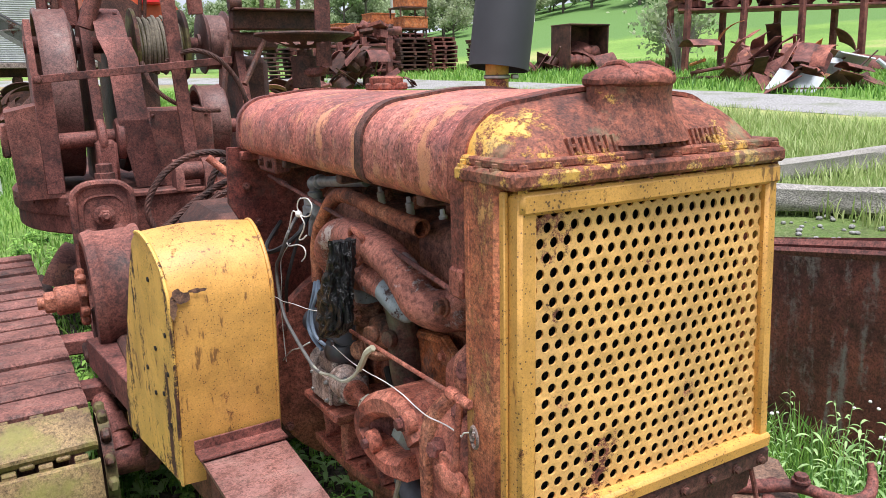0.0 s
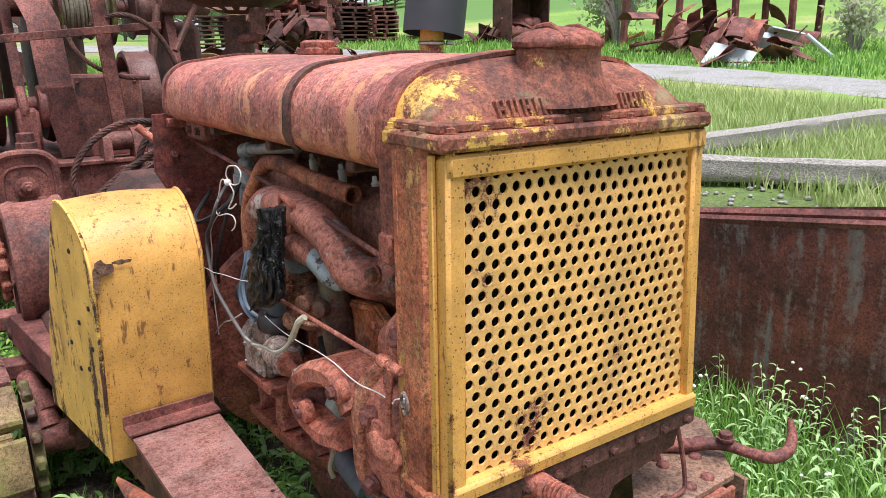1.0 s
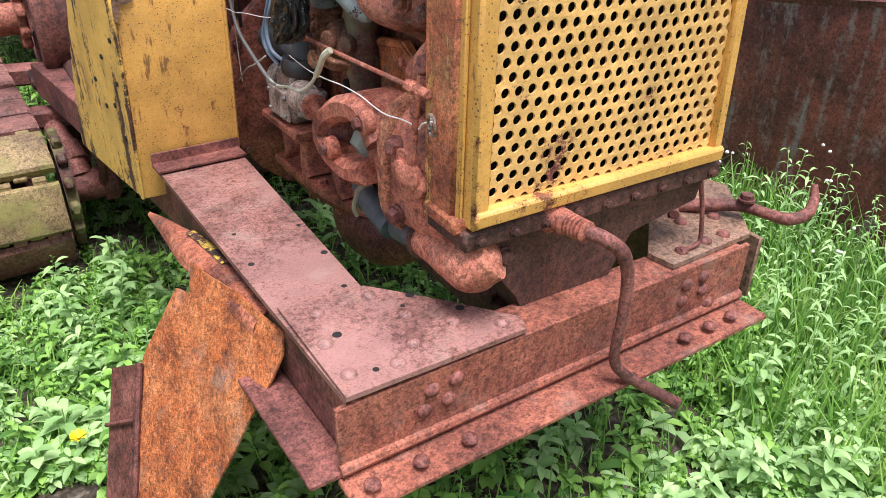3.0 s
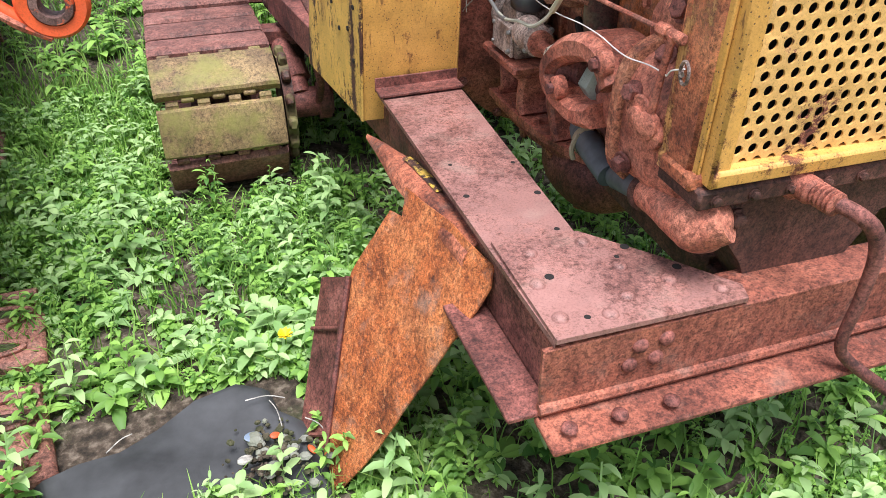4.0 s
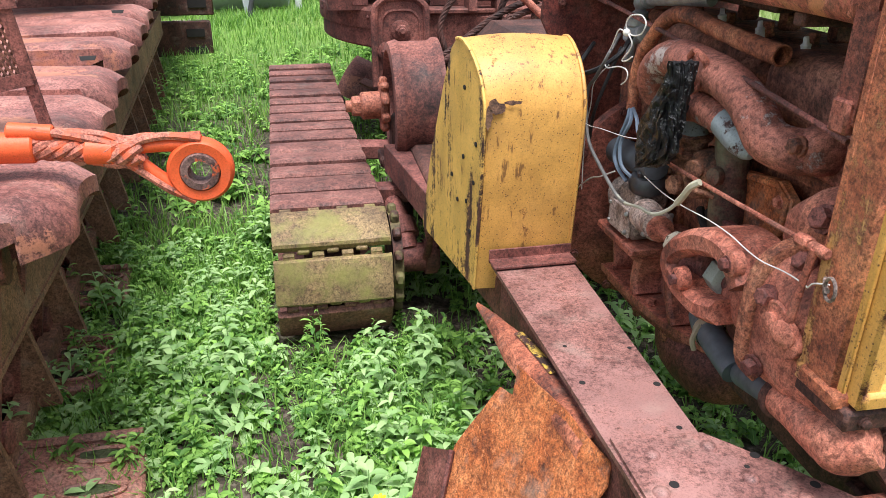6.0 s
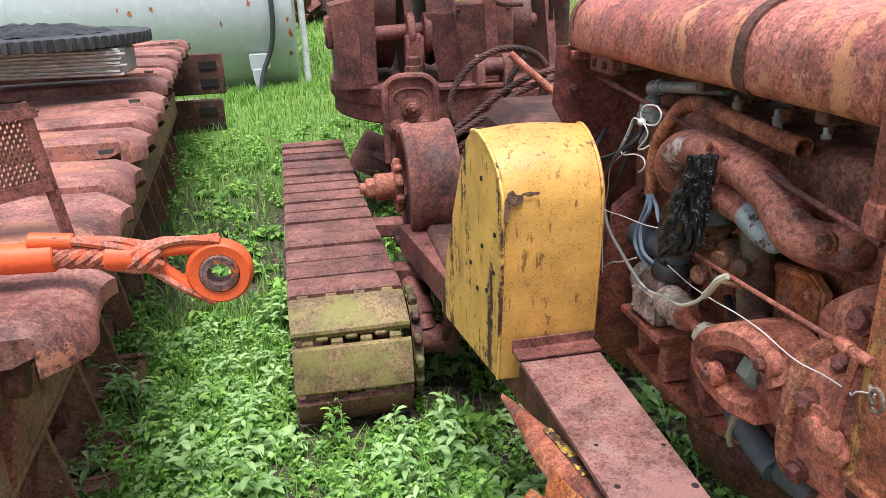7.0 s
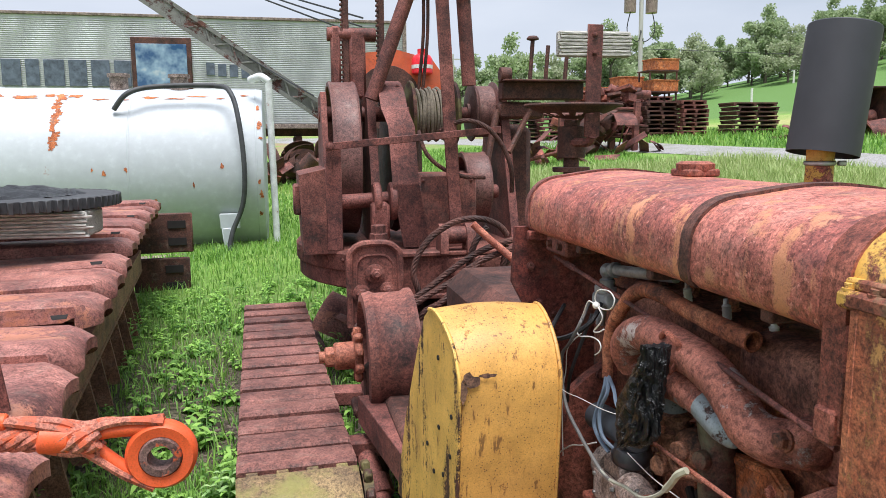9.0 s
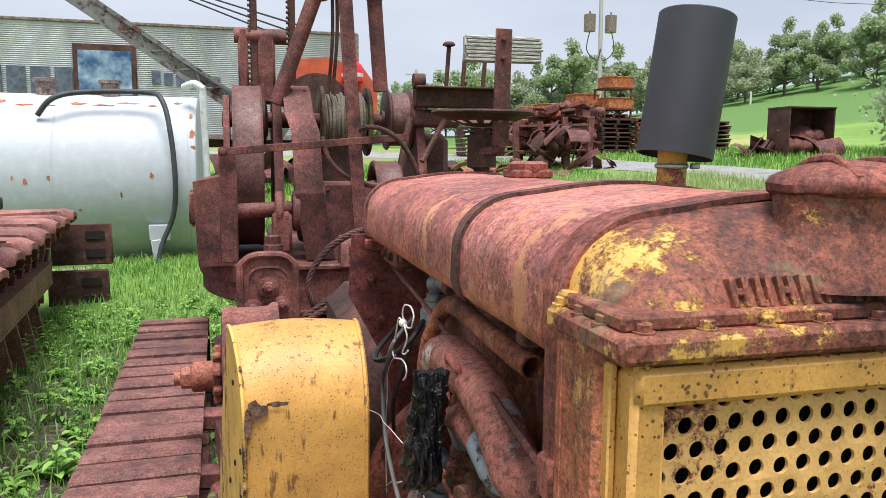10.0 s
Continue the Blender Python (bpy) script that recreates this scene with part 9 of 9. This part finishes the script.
plant_field("front_leaves", broad, x, y, 0.6, 1.5, m_weed_pale, "pale green weeds in front of the beam")
x, y = scatter(900, -2.2, 2.8, 2.6, 8.0, 0.3)
plant_field("yard_weeds", broad, x, y, 1.0, 1.9, m_weed, "green weeds in the yard grass")
x, y = scatter(120, 1.25, 2.15, -0.55, 1.2, 0.2)
plant_field("tall_weeds", tall, x, y, 0.6, 1.15, m_weed_pale, "tall flowering weeds beside the bin")
x, y = scatter(60, -0.9, -0.35, 1.15, 1.75, 0.2)
plant_field("front_weeds", tall, x, y, 0.25, 0.5, m_weed, "weeds in front of the track")

# small white flower heads on the tall weeds, and one dandelion
b = Build()
rnd = random.Random(3)
for k in range(34):
    x, y = rnd.choice([(1.45, 0.1), (1.7, 0.35), (1.55, -0.2), (1.9, 0.0), (1.35, 0.5)])
    p = (x + rnd.gauss(0, 0.05), y + rnd.gauss(0, 0.05), rnd.uniform(0.36, 0.62))
    b.blob(p, (0.006, 0.006, 0.005), rough=0.3, n=6, k=4)
tagged(solo("white_flowers", b, m_wirewhite, "tiny white flower heads on tall weeds", "flowers"), kind="stuff")
dand = thing("dandelion", (-0.647, 0.769, 0.0), "single yellow dandelion flower in the weeds", "flower")
b = Build()
for k in range(26):
    a, e = k * 2.4, 0.15 + 0.05 * (k % 4)
    b.box((-0.647 + 0.010 * math.cos(a), 0.769 + 0.010 * math.sin(a), 0.125 + 0.003 * (k % 3)), (0.024, 0.006, 0.002), (0, -22 - 10 * (k % 3), math.degrees(a)), 0.0005)
part("flower_head", b, plain("dandelion_yellow", (0.90, 0.62, 0.01), 0.6), dand)
b = Build()
b.tube([(-0.647, 0.769, 0.0), (-0.65, 0.772, 0.06), (-0.647, 0.769, 0.124)], 0.0025, 6)
part("stem", b, m_weed, dand)

# rubber sheet lying on the ground
b = Build()
out = [(-1.30, 0.52), (-1.217, 0.56), (-1.113, 0.57), (-1.015, 0.625), (-0.908, 0.69), (-0.787, 0.712), (-0.717, 0.67), (-0.70, 0.59), (-0.642, 0.54), (-0.601, 0.42), (-0.61, 0.25), (-0.85, 0.18), (-1.10, 0.26), (-1.25, 0.42)]
N = 12
vs, fs = [], []
c = (-0.95, 0.5)
for i in range(N + 1):
    f = i / N
    for x, y in out:
        px, py = c[0] + (x - c[0]) * f, c[1] + (y - c[1]) * f
        vs.append((px, py, 0.035 + 0.03 * noise.noise(Vector((px * 4, py * 4, 1))) - 0.03 * (f > 0.95) + float(height(px, py))))
n = len(out)
for i in range(N):
    for j in range(n):
        fs.append((i * n + j, i * n + (j + 1) % n, (i + 1) * n + (j + 1) % n, (i + 1) * n + j))
b.add(vs, fs)
solo("rubber_mat", b, m_rubber, "torn black rubber mat lying on the ground", "mat", smooth=60)
rnd = random.Random(9)
for name_, label_, mat_, n, r0, r1 in (("debris", "crumbs of rust, stones and soil on the mat", m_soil, 150, 0.004, 0.013), ("debris", "pale broken stones on the mat", m_gravel, 22, 0.008, 0.022)):
    b = Build()
    for k in range(n):
        x, y = rnd.gauss(-0.735, 0.055), rnd.gauss(0.42, 0.06)
        r = rnd.uniform(r0, r1)
        b.blob((x, y, 0.05 + rnd.uniform(0, 0.02)), (r, r * 0.8, r * 0.5), (0, 0, rnd.uniform(0, 180)), rough=0.5, n=6, k=4)
    tagged(solo(name_, b, mat_, label_, "debris"), kind="stuff")
for p, r, mat_, label_ in (((-0.80, 0.395, 0.085), (0.030, 0.018, 0.014), m_wood, "pale chunk of rotten wood on the mat"), ((-0.72, 0.46, 0.075), (0.012, 0.008, 0.004), m_redpaint, "red scrap of plastic in the litter"), ((-0.775, 0.475, 0.07), (0.022, 0.014, 0.003), m_wireblue, "blue scrap of cloth in the litter"), ((-0.64, 0.39, 0.075), (0.008, 0.014, 0.005), m_redpaint, "red scrap of plastic in the litter")):
    b = Build()
    b.blob(p, r, (10, 20, 30), 0.7, 16, 10)
    solo("litter", b, mat_, label_, "litter", "litter on the mat")
for a, c in (((-0.78, 0.60, 0.075), (-0.68, 0.585, 0.07)), ((-0.72, 0.585, 0.072), (-0.70, 0.49, 0.068)), ((-1.12, 0.53, 0.07), (-1.06, 0.57, 0.075)), ((-0.64, 0.50, 0.07), (-0.59, 0.43, 0.06))):
    b = Build()
    b.tube([a, (Vector(a) + Vector(c)) / 2 + Vector((0.004, 0.006, 0.006)), c], 0.0016, 5, 3)
    solo("dry_stem", b, m_wood, "dry straw stem lying on the mat", "stem", "dry stems")
b = Build()
for k in range(170):
    x, y = rnd.gauss(0.62, 0.13), rnd.gauss(-0.35, 0.11)
    r = rnd.uniform(0.006, 0.022)
    b.blob((x, y, float(height(x, y)) + r * 0.3), (r, r * 0.8, r * 0.6), rough=0.5, n=6, k=4)
tagged(solo("soil_clods", b, m_soil, "dark crumbled soil clods on bare earth", "soil"), kind="stuff")


# ---- trees ----
def tree(name, hgt, spread, seed, material, leaves=5200, size=0.62, airy=0.0):
    rnd = random.Random(seed)
    r = np.random.default_rng(seed)
    t = thing(name, (0, 0, 0), "leafy spring tree with an uneven crown", "tree", "trees on the hill")
    b = Build()
    b.tube([(0, 0, -0.5), (0.1, 0, hgt * 0.35), (0.0, 0.1, hgt * 0.75)], [hgt * 0.024, hgt * 0.017, hgt * 0.006], 8)
    tips = []
    for k in range(15):
        a = k * 2.4 + rnd.uniform(-0.3, 0.3)
        z0 = hgt * rnd.uniform(0.08, 0.6)
        L = spread * rnd.uniform(0.6, 1.0) * (1.15 - z0 / hgt * 0.7)
        p1 = (L * math.cos(a), L * math.sin(a), z0 + L * rnd.uniform(0.35, 0.9))
        b.tube([(0, 0, z0), (p1[0] * 0.5, p1[1] * 0.5, z0 + (p1[2] - z0) * 0.35), p1], [hgt * 0.009, hgt * 0.006, hgt * 0.002], 5, 3)
        tips += [p1, (p1[0] * 0.65, p1[1] * 0.65, z0 + (p1[2] - z0) * 0.65 + 0.3)]
    tips += [(0, 0, hgt * 0.86), (0.2, 0.1, hgt * 0.7), (-0.3, 0.2, hgt * 0.93)]
    part("trunk", b, m_bark, t)
    tips = np.array(tips)
    which = r.integers(len(tips), size=leaves)
    q = r.normal(size=(leaves, 3))
    q /= np.linalg.norm(q, axis=1)[:, None]
    c = tips[which] + q * (r.random(leaves)[:, None] ** 0.5) * np.array([0.36, 0.36, 0.30]) * spread * (0.8 + airy)
    u = r.normal(size=(leaves, 3))
    u /= np.linalg.norm(u, axis=1)[:, None]
    w = np.cross(u, r.normal(size=(leaves, 3)))
    w /= np.linalg.norm(w, axis=1)[:, None]
    s = size * r.uniform(0.4, 1.0, leaves)[:, None]
    vs = np.stack([c - u * s * 0.5, c + w * s * 0.35, c + u * s * 0.5, c - w * s * 0.35], 1).reshape(-1, 3)
    fs = np.arange(leaves * 4).reshape(-1, 4)
    me = sheet("crown", vs, fs, material)
    me.parent = t
    return t


kinds = [tree("tree", 11, 3.6, 1, m_crown), tree("tree", 9, 3.2, 2, m_crown2, 3600, 0.55, 0.2), tree("tree", 12, 4.0, 3, m_crown, 6000), tree("tree", 8, 3.0, 4, m_crown2, 3200, 0.5, 0.1), tree("tree", 10, 3.4, 5, m_crown, 4600)]
rnd = random.Random(17)
spots = []
for k in range(96):
    az = radians(-6 + 58 * k / 95 + rnd.uniform(-0.6, 0.6))
    r = rnd.uniform(98, 135) if az > radians(12) else rnd.uniform(70, 110)
    spots.append((r * math.sin(az), r * math.cos(az)))
spots += [(-13.5, 44), (-10, 52), (-24, 40), (-30, 46), (9, 62), (14, 66), (19, 62)]
for k, (x, y) in enumerate(spots):
    s = rnd.uniform(0.8, 1.25) * (0.62 if math.atan2(x, y) < 0.22 else 0.8) * (0.8 if y < 70 else 1)
    m = Matrix.Translation((x, y, on_ground(x, y) - 0.3)) @ Matrix.Rotation(rnd.uniform(0, 6.28), 4, "Z") @ Matrix.Diagonal((s, s, s * rnd.uniform(0.9, 1.15), 1))
    src = kinds[rnd.randrange(len(kinds))]
    if k < len(kinds):
        kinds[k].matrix_basis = m
    else:
        c = copy_thing(src, Matrix.Identity(4))
        c.matrix_basis = m


def bush(x, y, hgt, n, material, label, twigs=26):
    rnd = random.Random(int(x * 10))
    t = thing("bush", (x, y, on_ground(x, y)), label, "bush")
    b = Build()
    g = on_ground(x, y)
    tips = []
    for k in range(twigs):
        a, L = rnd.uniform(0, 6.28), hgt * rnd.uniform(0.6, 1.0)
        sp = rnd.uniform(0.1, 0.5) * hgt
        p = (x + sp * math.cos(a), y + sp * math.sin(a), g + L)
        b.tube([(x + 0.1 * math.cos(a), y + 0.1 * math.sin(a), g - 0.05), (x + sp * 0.4 * math.cos(a), y + sp * 0.4 * math.sin(a), g + L * 0.5), p], [0.025, 0.015, 0.004], 5, 3)
        for j in range(4):
            f = rnd.uniform(0.4, 0.95)
            q = Vector((x + sp * f * math.cos(a), y + sp * f * math.sin(a), g + L * f))
            e = q + Vector((rnd.gauss(0, 0.22), rnd.gauss(0, 0.22), rnd.uniform(0.05, 0.4))) * hgt * 0.4
            b.tube([q, e], [0.008, 0.003], 4, 1)
            tips.append(e)
    part("twigs", b, plain("grey_twigs", (0.30, 0.27, 0.25), 0.9), t)
    if n:
        r = np.random.default_rng(int(x))
        T = np.array([tuple(p) for p in tips])
        c = T[r.integers(len(T), size=n)] + r.normal(size=(n, 3)) * 0.14 * hgt
        u = r.normal(size=(n, 3)); u /= np.linalg.norm(u, axis=1)[:, None]
        w = np.cross(u, r.normal(size=(n, 3))); w /= np.linalg.norm(w, axis=1)[:, None]
        s = 0.12 * r.uniform(0.5, 1.0, n)[:, None]
        vs = np.stack([c - u * s, c + w * s * 0.6, c + u * s, c - w * s * 0.6], 1).reshape(-1, 3)
        ob = sheet("leaves", vs, np.arange(n * 4).reshape(-1, 4), material)
        ob.parent = t
        ob.matrix_parent_inverse = Matrix.Translation(-Vector(t.location))


bush(19.2, 17.6, 2.6, 2200, m_crown, "dense green bush behind the bare shrub")
bush(18.0, 16.2, 1.7, 0, m_crown, "bare grey twiggy shrub by the rack", 40)
bush(20.5, 10.0, 1.6, 500, m_crown2, "sparse budding shrub near the scrap", 30)
